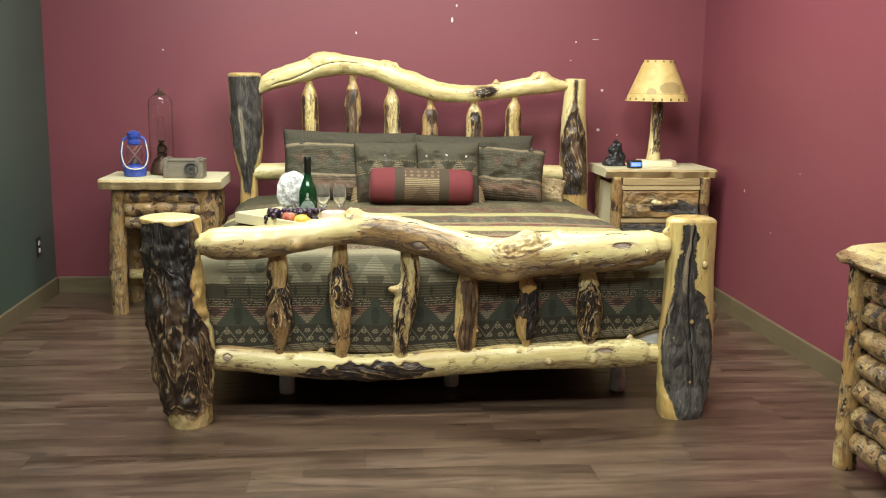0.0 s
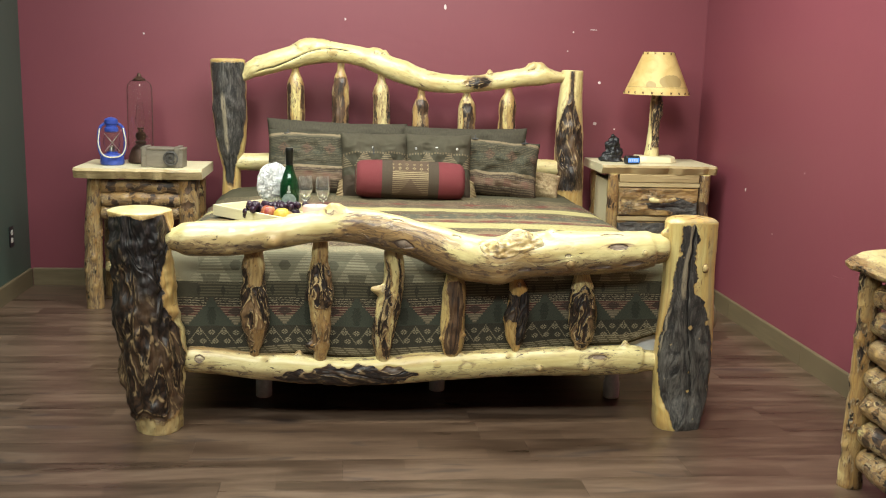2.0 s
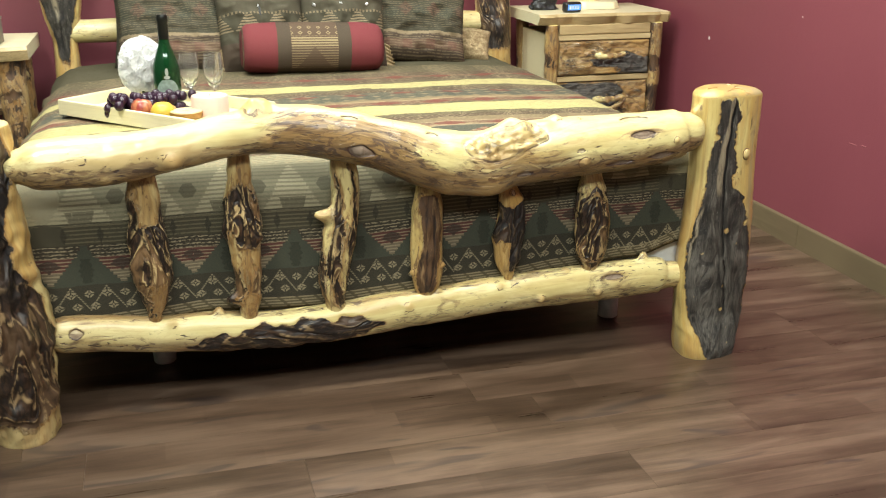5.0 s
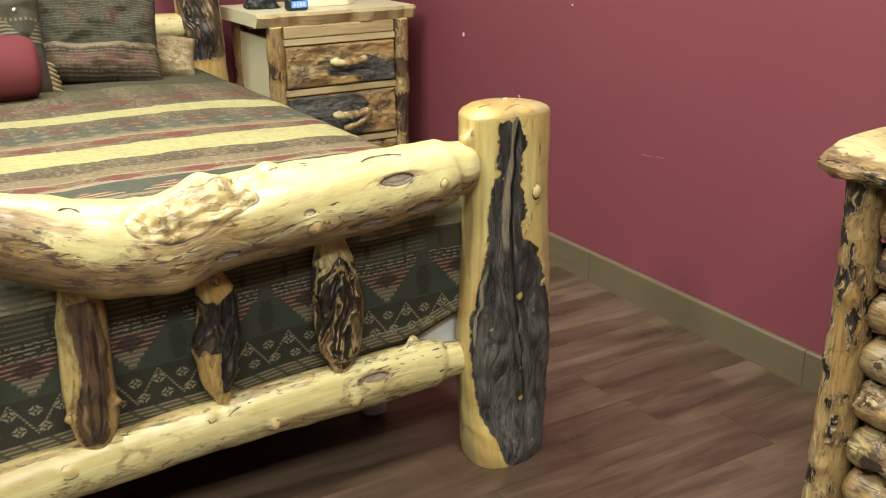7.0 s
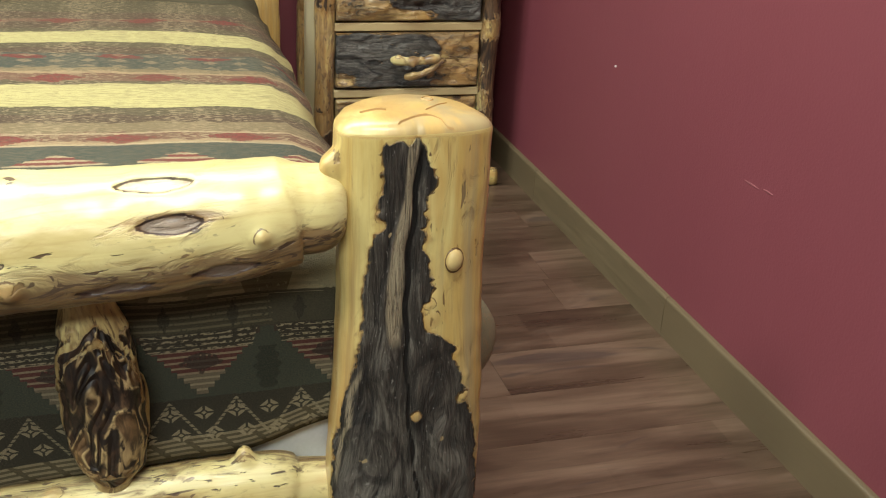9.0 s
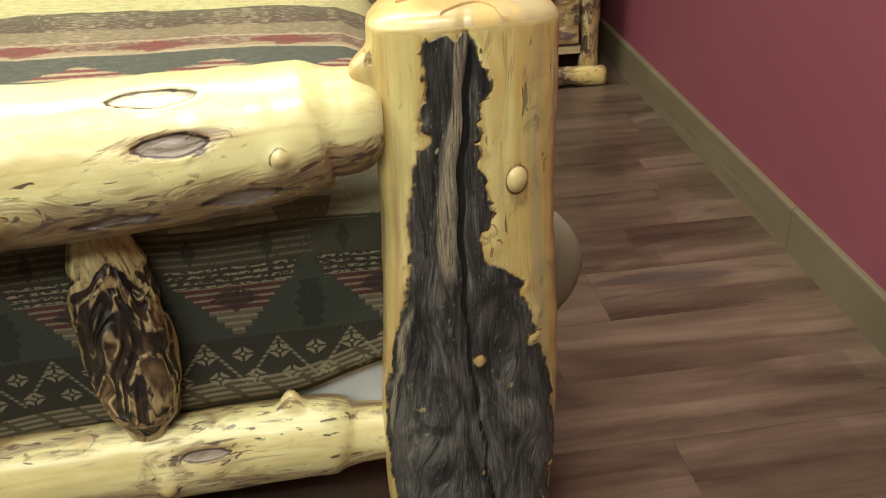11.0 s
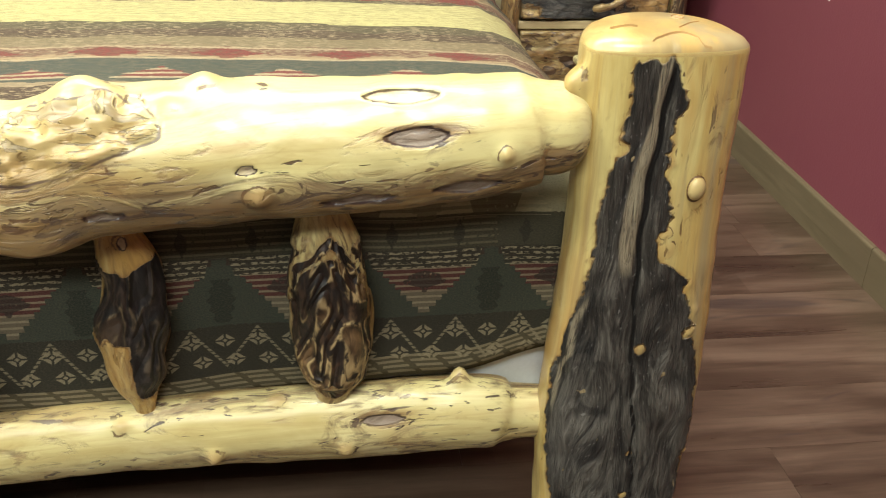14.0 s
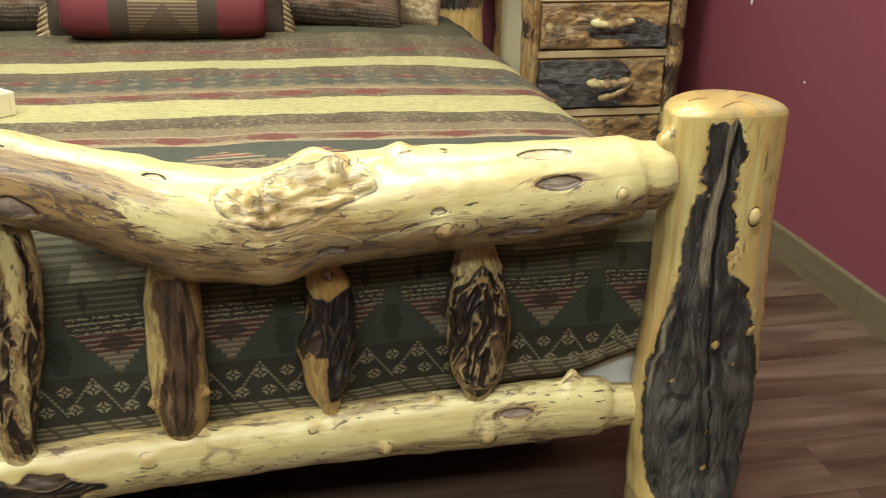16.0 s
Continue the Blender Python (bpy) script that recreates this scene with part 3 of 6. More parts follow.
CHECK = plain("reddish_end_check", (0.55, 0.34, 0.14), 0.5)
for x0, y0, wide, pts in ((1.046, 0.0, 0.0016, ((0.0, 0.0), (0.019, 0.018), (0.036, 0.03))), (1.001, -0.04, 0.002, ((0.0, 0.0), (0.03, 0.018), (0.047, 0.017), (0.06, -0.004), (0.068, -0.012))), (1.054, 0.052, 0.003, ((0.0, 0.0), (0.008, -0.012), (0.016, 0.002), (0.008, 0.012), (0.0, 0.002))), (0.962, 0.004, 0.002, ((0.0, 0.0), (0.02, 0.006), (0.034, 0.002)))):
    rows, _ = spline([(x0 + x, y0 + y, 0.0) for x, y in pts], 20)
    strip = bmesh.new()
    ring = []
    for k, p in enumerate(rows):
        d = rows[min(k + 1, 19)] - rows[max(k - 1, 0)]
        nrm = Vector((-d[1], d[0], 0)).normalized() * wide * 0.6 * (1 - k / 22)
        out = math.hypot((p[0] - 1.030) / 0.101, p[1] / (0.0505 if p[1] < 0 else 0.101))
        at = Vector((p[0], p[1], float(np.interp(out, (0.0, 0.4, 0.8, 0.93), (0.8190, 0.8190, 0.8164, 0.8093)))))
        ring.append([strip.verts.new(at + nrm - Vector((0, 0, 0.002))), strip.verts.new(at + Vector((0, 0, 0.0006))), strip.verts.new(at - nrm - Vector((0, 0, 0.002)))])
    for p, q in zip(ring, ring[1:]):
        for k in range(2):
            strip.faces.new((p[k], p[k + 1], q[k + 1], q[k]))
    part("end_check", strip, CHECK, bed, "reddish drying check on the post's end")

# head posts
bed_part("head_post", log_mesh("head_post", upright([(GZ, -0.98, 0.08), (0.35, -0.975, 0.065), (0.70, -0.970, 0.052), (0.78, -0.970, 0.062), (0.88, -0.972, 0.082), (1.04, -0.976, 0.097), (1.2, -0.981, 0.098), (1.36, -0.983, 0.098)], HEAD_Y),
    40, 0.016, 0.03, lambda u, a, q: ramp01(0.75 + 0.75 * ramp01(0.5, 0.8, u), 0.3 + 0.75 * ramp01(0.5, 0.8, u), abs(a - 0.1 * math.sin(u * 9))) * ramp01(0.44, 0.54, u) * ramp01(1.0, 0.98, u), [(0.7, -0.9, 0.03, 0.01)], 11, rough=0.010, worn=lambda u, a: max(0.15, 1.0 * math.exp(-(((a + 0.25 - 0.6 * (0.8 - u) + math.pi) % (2 * math.pi) - math.pi) / 0.22) ** 2) * ramp01(0.93, 0.84, u) * ramp01(0.56, 0.66, u))), LOG_CHAR, "log post with a grey-black bark face")
bed_part("head_post", log_mesh("head_post", upright([(GZ, 1.03, 0.09), (0.4, 1.03, 0.09), (0.73, 1.03, 0.087), (0.89, 1.021, 0.085), (1.04, 1.016, 0.079), (1.2, 1.018, 0.07), (1.35, 1.02, 0.064)], HEAD_Y),
    40, 0.016, 0.03, lambda u, a, q: ramp01(1.5 - 1.1 * ramp01(0.7, 0.92, u), 1.0 - 1.1 * ramp01(0.7, 0.92, u), abs(a + 0.15)) * ramp01(0.46, 0.52, u), [(0.74, -1.2, 0.02, 0.015), (0.62, 0.3, 0.03, 0.012), (0.56, 0.2, 0.05, 0.02)], 13, rough=0.012, worn=lambda u, a: 0.05 + 0.9 * ramp01(0.62, 0.54, u)), LOG_BURL, "tapered log post with brown burled bark")


def lying(rows, y):
    return [(x, y, z, r) for x, z, r in rows]


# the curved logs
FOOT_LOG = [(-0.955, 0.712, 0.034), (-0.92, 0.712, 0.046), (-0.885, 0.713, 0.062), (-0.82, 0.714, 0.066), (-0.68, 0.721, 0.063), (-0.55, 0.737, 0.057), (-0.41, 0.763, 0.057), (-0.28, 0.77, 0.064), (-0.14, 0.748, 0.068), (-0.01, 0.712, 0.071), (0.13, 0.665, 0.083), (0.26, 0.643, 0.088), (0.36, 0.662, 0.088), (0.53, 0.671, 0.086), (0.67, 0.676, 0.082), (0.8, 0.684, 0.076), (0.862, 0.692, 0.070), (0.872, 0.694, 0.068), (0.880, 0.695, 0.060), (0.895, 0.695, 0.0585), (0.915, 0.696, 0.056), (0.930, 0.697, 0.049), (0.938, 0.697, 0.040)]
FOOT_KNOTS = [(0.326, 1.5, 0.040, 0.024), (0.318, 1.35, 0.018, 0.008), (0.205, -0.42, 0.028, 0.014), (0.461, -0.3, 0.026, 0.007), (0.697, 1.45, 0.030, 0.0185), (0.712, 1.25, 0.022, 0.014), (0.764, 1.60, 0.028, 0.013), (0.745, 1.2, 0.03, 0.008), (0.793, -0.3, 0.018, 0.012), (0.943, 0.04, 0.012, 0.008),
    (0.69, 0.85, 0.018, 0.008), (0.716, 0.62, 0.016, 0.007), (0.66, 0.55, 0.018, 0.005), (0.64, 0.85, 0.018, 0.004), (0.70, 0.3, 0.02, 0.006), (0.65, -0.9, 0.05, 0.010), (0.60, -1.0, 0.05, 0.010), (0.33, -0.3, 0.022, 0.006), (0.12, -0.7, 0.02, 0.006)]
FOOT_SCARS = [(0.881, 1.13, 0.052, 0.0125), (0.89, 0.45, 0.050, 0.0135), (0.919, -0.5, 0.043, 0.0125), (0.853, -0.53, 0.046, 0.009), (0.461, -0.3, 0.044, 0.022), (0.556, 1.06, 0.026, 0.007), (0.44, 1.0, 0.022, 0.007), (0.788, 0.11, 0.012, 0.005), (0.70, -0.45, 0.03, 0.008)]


def foot_stain_shade(u, a):
    # underside shade put into the colour, along with real brown flecks
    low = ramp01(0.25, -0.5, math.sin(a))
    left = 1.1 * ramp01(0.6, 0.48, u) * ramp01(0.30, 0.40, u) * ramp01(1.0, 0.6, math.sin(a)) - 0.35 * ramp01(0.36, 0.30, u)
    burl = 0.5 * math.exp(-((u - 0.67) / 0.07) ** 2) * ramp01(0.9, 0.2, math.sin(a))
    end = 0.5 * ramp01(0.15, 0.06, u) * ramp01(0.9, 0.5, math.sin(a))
    # the crest's right half is kept paler, as if lit from above
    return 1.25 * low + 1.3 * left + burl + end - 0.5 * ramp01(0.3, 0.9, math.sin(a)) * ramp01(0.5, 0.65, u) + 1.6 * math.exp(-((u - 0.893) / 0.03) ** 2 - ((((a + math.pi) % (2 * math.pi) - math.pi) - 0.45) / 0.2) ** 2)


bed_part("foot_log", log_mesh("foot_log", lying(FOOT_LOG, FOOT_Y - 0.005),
    132, 0.0045, 0.016, lambda u, a, q: 0.0, FOOT_KNOTS, 17, rough=0.0, stain_shade=foot_stain_shade, lumps=0.0026, scars=FOOT_SCARS,
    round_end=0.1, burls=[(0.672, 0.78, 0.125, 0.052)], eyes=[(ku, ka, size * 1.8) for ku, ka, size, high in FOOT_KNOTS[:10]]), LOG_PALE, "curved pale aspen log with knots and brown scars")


def rail_bark(u, a, q):
    wide = 1.05 * max(0.0, 1 - abs((u - 0.335) / 0.15) ** 2.2)
    wide += (0.16 * math.sin(u * 90) + 0.1 * math.sin(u * 213 + a)) * min(1.0, wide * 2) - 0.3 * (wide <= 0)
    patch = 0.55 * noise.noise(Vector((u * 34, a * 2.2, 4.0))) + 0.35 * noise.noise(Vector((u * 80, a * 5, 8.0)))
    return ramp01(wide + 0.15, wide - 0.15, abs(a + 0.45 - 0.6 * (u - 0.33) / 0.14 * 0.4)) * (0.95 + patch)


bed_part("foot_rail", log_mesh("foot_rail", lying([(-0.92, 0.244, 0.0318), (-0.88, 0.242, 0.0488), (-0.78, 0.235, 0.0519), (-0.65, 0.216, 0.0509), (-0.52, 0.208, 0.0562), (-0.39, 0.196, 0.0562), (-0.26, 0.192, 0.0562), (-0.12, 0.198, 0.0562), (0.01, 0.209, 0.0583), (0.14, 0.215, 0.0551), (0.27, 0.224, 0.0551), (0.4, 0.23, 0.0562), (0.53, 0.233, 0.0583), (0.67, 0.235, 0.0594), (0.8, 0.238, 0.0583), (0.850, 0.238, 0.0575), (0.866, 0.237, 0.054), (0.876, 0.235, 0.047), (0.90, 0.234, 0.044), (0.96, 0.234, 0.041)], FOOT_Y + 0.03),
    80, 0.007, 0.022, rail_bark, [(0.04, 0.3, 0.018, 0.008), (0.17, 0.9, 0.018, 0.01), (0.733, -0.25, 0.014, 0.018), (0.52, 0.4, 0.016, 0.008), (0.669, 0.75, 0.014, 0.008), (0.83, -0.25, 0.014, 0.012), (0.918, 1.5, 0.016, 0.022), (0.78, 1.2, 0.015, 0.008), (0.57, 1.2, 0.016, 0.01), (0.235, 1.4, 0.016, 0.02)], 19, stain_shade=lambda u, a: 0.45 * ramp01(0.3, -0.4, math.sin(a)) + 0.55 * ramp01(0.75, 0.95, math.sin(a)) + 1.6 * math.exp(-((u - 0.86) / 0.025) ** 2 - ((a - 0.48) / 0.3) ** 2), rough=0.006, lumps=0.002, worn=lambda u, a: 0.4 if rail_bark(u, (a + math.pi) % (2 * math.pi) - math.pi, 0) > 0.5 else 0.0, flat=(0.8, 1.0), scars=[(0.86, 0.48, 0.036, 0.010), (0.04, 0.3, 0.022, 0.018)]), LOG_BURL, "yellow log rail with a dark bark scar")
bed_part("head_log", log_mesh("head_log", lying([(-0.93, 1.27, 0.032), (-0.885, 1.283, 0.036), (-0.845, 1.315, 0.052), (-0.77, 1.345, 0.058), (-0.64, 1.381, 0.062), (-0.51, 1.412, 0.064), (-0.37, 1.42, 0.058), (-0.24, 1.402, 0.055), (-0.11, 1.362, 0.062), (0.02, 1.318, 0.066), (0.16, 1.274, 0.058), (0.29, 1.258, 0.055), (0.42, 1.26, 0.05), (0.56, 1.28, 0.049), (0.69, 1.303, 0.052), (0.82, 1.32, 0.056), (0.88, 1.318, 0.045), (0.97, 1.31, 0.026)], HEAD_Y - 0.01),
    84, 0.008, 0.022, lambda u, a, q: 1.1 * math.exp(-(((u - 0.735) / 0.04) ** 2) - ((a - 0.1) / 0.8) ** 2), [(0.215, 1.3, 0.06, 0.026), (0.26, 1.3, 0.05, 0.018), (0.415, 1.35, 0.04, 0.022), (0.44, 1.35, 0.025, 0.016), (0.735, 0.1, 0.05, 0.014), (0.775, 1.3, 0.02, 0.025), (0.90, 1.3, 0.035, 0.026), (0.925, 1.3, 0.03, 0.024), (0.29, 0.1, 0.03, 0.012), (0.385, 0.0, 0.02, 0.006)], 23, stain_shade=0.0, rough=0.008, lumps=0.004,
    split=(lambda u: -0.55 + 0.9 * ramp01(0.1, 0.28, u), lambda u: 0.016 * ramp01(0.04, 0.08, u) * ramp01(0.36, 0.32, u))), LOG_PALE, "curved pale log with a long crack")
bed_part("head_rail", log_mesh("head_rail", lying([(-0.95, 0.78, 0.05), (-0.5, 0.78, 0.055), (0.0, 0.775, 0.055), (0.5, 0.78, 0.055), (0.98, 0.775, 0.05)], HEAD_Y), 24, 0.03, 0.03, None, (), 29), LOG_PALE)
for side in (-1, 1):
    bed_part("side_rail", log_mesh("side_rail", [(side * 1.0, FOOT_Y + 0.06, 0.27, 0.05), (side * 1.0, 5.0, 0.275, 0.058), (side * 1.0, HEAD_Y - 0.05, 0.27, 0.05)], 20, 0.05, 0.03, None, (), 31), LOG_PALE)


# spindles: x, foot, head, widths from the bottom up, bark seed, look
def spindle(x, z0, z1, y, widths, seed, material, bark, knots=(), bend=(0, 0, 0), step=0.006, seg=48, flat=0.62, black=0.1, scars=()):
    rows = [(x, y, z0 - 0.05, widths[0] * 0.75)]
    n = len(widths)
    for k, w in enumerate(widths):
        t = k / (n - 1)
        rows.append((x + bend[0] * math.sin(math.pi * t) + bend[1] * math.sin(2 * math.pi * t) + bend[2] * t, y, z0 + (z1 - z0) * t, w))
    rows.append((x + bend[2], y, z1 + 0.05, widths[-1] * 0.85))
    return bed_part("spindle", log_mesh("spindle", rows, seg, step, 0.055, bark, knots, seed, rough=0.010, flat=(flat, 1.0), lumps=0.004, stain_shade=0.5, worn=lambda u, a: black, scars=scars), material)


def full(lo, hi, wide):
    return lambda u, a, q: ramp01(wide, wide - 0.45, abs(a + 0.25 * math.sin(u * 8))) * ramp01(lo, lo + 0.05, u) * ramp01(hi, hi - 0.05, u)


def mottled(lo, hi, wide, seed):
    eye = full(lo, hi, wide)
    return lambda u, a, q: max(eye(u, a, q), (0.66 + 0.85 * noise.noise(Vector((q[0] * 18 + seed, q[1] * 18, q[2] * 9)))) * ramp01(0.03, 0.12, u) * ramp01(0.93, 0.8, u))


SY = FOOT_Y + 0.018
spindle(-0.64, 0.275, 0.66, SY, (0.020, 0.040, 0.054, 0.056, 0.052, 0.046, 0.042, 0.036), 41, LOG_SWIRL, mottled(0.28, 0.66, 1.1, 1), [(0.42, -1.0, 0.03, 0.008)], (0.004, 0.004, 0))
spindle(-0.393, 0.265, 0.69, SY, (0.026, 0.038, 0.040, 0.043, 0.054, 0.046, 0.034, 0.030), 43, LOG_SWIRL, mottled(0.42, 0.62, 0.9, 2), [(0.16, -1.3, 0.018, 0.03), (0.5, 0.9, 0.02, 0.01)], (0.0, 0.002, 0))
spindle(-0.148, 0.262, 0.66, SY, (0.03, 0.040, 0.049, 0.048, 0.040, 0.038, 0.038), 47, LOG_SWIRL, lambda u, a, q: mottled(0.45, 0.7, 0.35, 5)(u, a, q) * 0.8 + 0.35 * math.sin(a * 5 + u * 6) * ramp01(0.1, 0.2, u) * ramp01(0.95, 0.85, u), [(0.6, -1.25, 0.026, 0.042)], (0.0, -0.012, 0.03))
spindle(0.117, 0.24, 0.58, SY, (0.02, 0.042, 0.046, 0.046, 0.046, 0.044, 0.034), 53, LOG_RED, lambda u, a, q: full(0.15, 0.86, 0.95)(u, a, q) - 0.35 * max(0.0, noise.noise(Vector((q[0] * 26, 3.0, q[2] * 13)))), [(0.32, -1.2, 0.012, 0.013), (0.36, 1.0, 0.012, 0.013)], (0, 0, 0.002))
def half_peeled(u, a, q):
    """A black band round the upper part, bark low down towards the right, gold wood between."""
    rag = 0.05 * noise.noise(Vector(q * 40))
    band = ramp01(0.43, 0.47, u + rag) * ramp01(0.76, 0.73, u + rag + 0.03 * math.cos(a * 2))
    low = ramp01(0.16, 0.20, u) * ramp01(-0.15, 0.2, a + 4 * rag - 0.4 * (0.3 - u)) * ramp01(0.5, 0.45, u)
    return max(band, low) * ramp01(1.9, 1.6, abs(a))


def oval_bark(u, a, q):
    """An oval of bark under a gold cap, edged by a pale rim."""
    rag = 0.10 * noise.noise(Vector(q * 28))
    out = math.hypot((u - 0.47) / 0.32, a / 1.45) + rag
    return ramp01(1.0, 0.94, out) - 0.8 * math.exp(-((out - 0.86) / 0.035) ** 2) + ramp01(1.04, 1.10, out) * ramp01(0.80, 0.72, u) * ramp01(0.12, 0.2, u)


spindle(0.365, 0.285, 0.56, SY, (0.016, 0.034, 0.040, 0.047, 0.043, 0.042, 0.040, 0.030), 59, LOG_BURL, half_peeled, [(0.5, -1.2, 0.03, 0.012), (0.83, 0.2, 0.012, 0.004)], (0.004, -0.006, -0.006), black=0.9, scars=[(0.83, 0.25, 0.009, 0.006)])
spindle(0.622, 0.285, 0.575, SY, (0.022, 0.044, 0.053, 0.056, 0.056, 0.053, 0.045, 0.034), 61, LOG_SWIRL, oval_bark, [(0.55, -0.3, 0.03, 0.01), (0.4, 0.5, 0.02, 0.008)], (0.004, 0.0, -0.006))


def strips(u, a, q):
    """Bark left in strips down both sides of a peeled face."""
    return (0.72 + 0.5 * noise.noise(Vector(q * 30))) * ramp01(0.5, 0.75, abs(a + 0.12 * math.sin(u * 23))) * ramp01(1.45, 1.2, abs(a)) * ramp01(0.86, 0.80, u)


for k, (x, top) in enumerate(((-0.602, 1.32), (-0.34, 1.335), (-0.107, 1.285), (0.129, 1.2), (0.394, 1.21), (0.643, 1.235))):
    spindle(x, 0.8, top - 0.02, HEAD_Y, (0.046, 0.050, 0.050, 0.051, 0.050, 0.051, 0.050, 0.051, 0.050, 0.050, 0.050, 0.049, 0.040, 0.024), 67 + k, (LOG_RED, LOG_RED, LOG_SWIRL, LOG_RED, LOG_BURL, LOG_RED)[k], (strips, mottled(0.1, 0.84, 0.5, 4), strips, mottled(0.1, 0.8, 0.3, 7), full(0.1, 0.84, 0.9), strips)[k], (), (0.004 * (-1) ** k, 0, 0), 0.012, 32, 0.9)

WHITE_LEG = plain("white_painted_leg", (0.62, 0.60, 0.56), 0.4)
for x, y in ((-0.635, 4.34), (0.10, 4.41), (0.845, 4.305), (-0.635, 5.7), (0.10, 5.7), (0.845, 5.7)):
    leg = lathe([(0.03, GZ), (0.034, GZ + 0.004), (0.034, 0.05), (0.03, 0.055), (0.03, 0.18)], 20)
    bmesh.ops.translate(leg, verts=leg.verts[:], vec=(x, y - FOOT_Y, 0))
    smooth(part("support_leg", leg, WHITE_LEG, bed, "white metal centre support leg"))
platform = box(-0.93, 0.93, 4.1 - FOOT_Y, 6.08 - FOOT_Y, 0.172, 0.197, 0.004, 1)
part("bed_platform", platform, plain("dark_underlay_board", (0.05, 0.04, 0.03), 0.8), bed)

# mattress
MATTRESS = plain("white_mattress_ticking", (0.75, 0.77, 0.80), 0.7, 0, 220, 0.06)
mattress = thing("mattress", "white king mattress under the bedspread", "mattress", (0, 5.065, 0.20))
smooth(part("mattress_body", box(-0.955, 0.955, -1.016, 0.98, 0.0, 0.40, 0.02, 3), MATTRESS, mattress))


# ---- bedding ----
def cloth_colours(m, u, v, h):
    """The woven pattern of the bedspread; u runs across the bed, v up from the hem at its foot."""
    weave = m.noise(m.vec(u, v, 0.0), (420, 900, 1), 2)
    ragged = m.noise(m.vec(u, v, 0.0), (160, 90, 1), 2)
    big = m.noise(m.vec(u, v, 0.0), (5, 3, 1), 2)
    vv = v + (ragged - 0.5) * 0.006 + (m.noise(m.vec(u, v, 6.0), (15, 60, 1), 4) - 0.5) * 0.05 * v.gt(0.56)
    G, K, B, T, C, R, O = (0.044, 0.048, 0.033), (0.036, 0.035, 0.025), (0.078, 0.053, 0.035), (0.26, 0.195, 0.115), (0.475, 0.42, 0.185), (0.115, 0.033, 0.029), (0.088, 0.074, 0.042)
    GR, DK = (0.050, 0.058, 0.042), (0.060, 0.056, 0.036)
    L = (0.28, 0.255, 0.165)
    TEAL, PEACH, RB, SP = (0.062, 0.070, 0.054), (0.33, 0.235, 0.13), (0.155, 0.085, 0.055), (0.19, 0.145, 0.08)
    u = u + 0.1625
    stops = [(0.0, O), (0.045, K), (0.181, GR), (0.288, DK), (0.337, L), (0.50, B), (0.57, T), (0.585, TEAL), (0.690, PEACH), (0.704, RB), (0.745, SP), (0.80, B), (0.845, O), (0.885, C), (1.04, O), (1.065, RB), (1.115, PEACH), (1.132, SP), (1.16, TEAL), (1.285, B), (1.33, O), (1.375, C), (1.49, O), (1.535, B), (1.60, RB), (1.63, B), (1.70, O), (1.80, O)]
    c = m.ramp(vv / 1.9, [(p / 1.9, k) for p, k in stops], True)
    PALE = (0.34, 0.29, 0.185)
    REP = 0.183
    # hem lines
    lines = (h / 0.0085).frac().gt(0.5)
    c = m.mix(h.lt(0.034), c, O)
    c = m.mix(h.band(0.002, 0.036) * lines * (((u + v) / 0.05).frac() + ragged * 0.3).gt(0.35) * 0.6, c, PALE)
    # a zigzag with two rows of flowers
    zig = ((v - 0.116) / 0.064 - ((u / (REP / 2)).saw() * -2.0 + 1.0)).abs().lt(0.055) * v.band(0.112, 0.182)
    dash = (v / 0.0065).frac().gt(0.3)
    c = m.mix(zig * dash * 0.62, c, PALE)
    for vc, shift in ((0.160, 0.0), (0.126, 0.013)):
        du = (((u - shift) / (REP / 4)).saw() * -1.0 + 0.5) * (REP / 4) / 0.0145
        dv = (v - vc).abs() / 0.0115
        d = du + dv
        bloom = d.band(0.52, 1.08) * du.min(dv).gt(0.12) + d.lt(0.26)
        c = m.mix(bloom.min(1.0) * 0.75, c, PALE)
    # green trees between hanging red-and-tan wedges
    t = (v - 0.181) / 0.107
    tree = (u / REP).saw() * 2.0
    stair = (t * 11.0).op("FLOOR") / 11.0
    wedge = v.band(0.183, 0.289) * (tree - stair.inv() * 0.98 - 0.02 + (ragged - 0.5) * 0.05).gt(0.0)
    thread = (v / 0.0092 + 0.3).frac().gt(0.64)
    c = m.mix(wedge, c, (0.050, 0.036, 0.026))
    c = m.mix(wedge * v.band(0.224, 0.264) * 0.7, c, (0.115, 0.032, 0.029))
    c = m.mix(wedge * v.band(0.184, 0.224) * 0.35, c, PALE)
    c = m.mix(wedge * thread * v.lt(0.264) * (ragged * 0.8 + 0.5).min(1.0) * 0.72, c, PALE)
    star = (tree.inv() * 3.2 + ((v - 0.243) / 0.016).abs() - (v / 0.014).saw() * 0.7).lt(0.95)
    c = m.mix(star * wedge * ragged.gt(0.36) * 0.85, c, (0.036, 0.026, 0.022))
    blob = (tree * 3.4 + ((t - 0.42) * 1.6).abs() * 0.6 - (t * 7.0).saw() * 0.45).lt(0.56)
    c = m.mix(blob * wedge.inv() * v.band(0.19, 0.258) * 0.72, c, (0.022, 0.028, 0.020))
    # dashes and olive lines over them
    upper = v.band(0.262, 0.291) * (tree + (v - 0.262) * 3.0).gt(0.22)
    c = m.mix(upper * 0.8, c, (0.036, 0.034, 0.024))
    c = m.mix(upper * (v / 0.0078).frac().gt(0.5) * m.noise(m.vec(u, v, 9.0), (120, 300, 1), 2).gt(0.5) * 0.85, c, PALE)
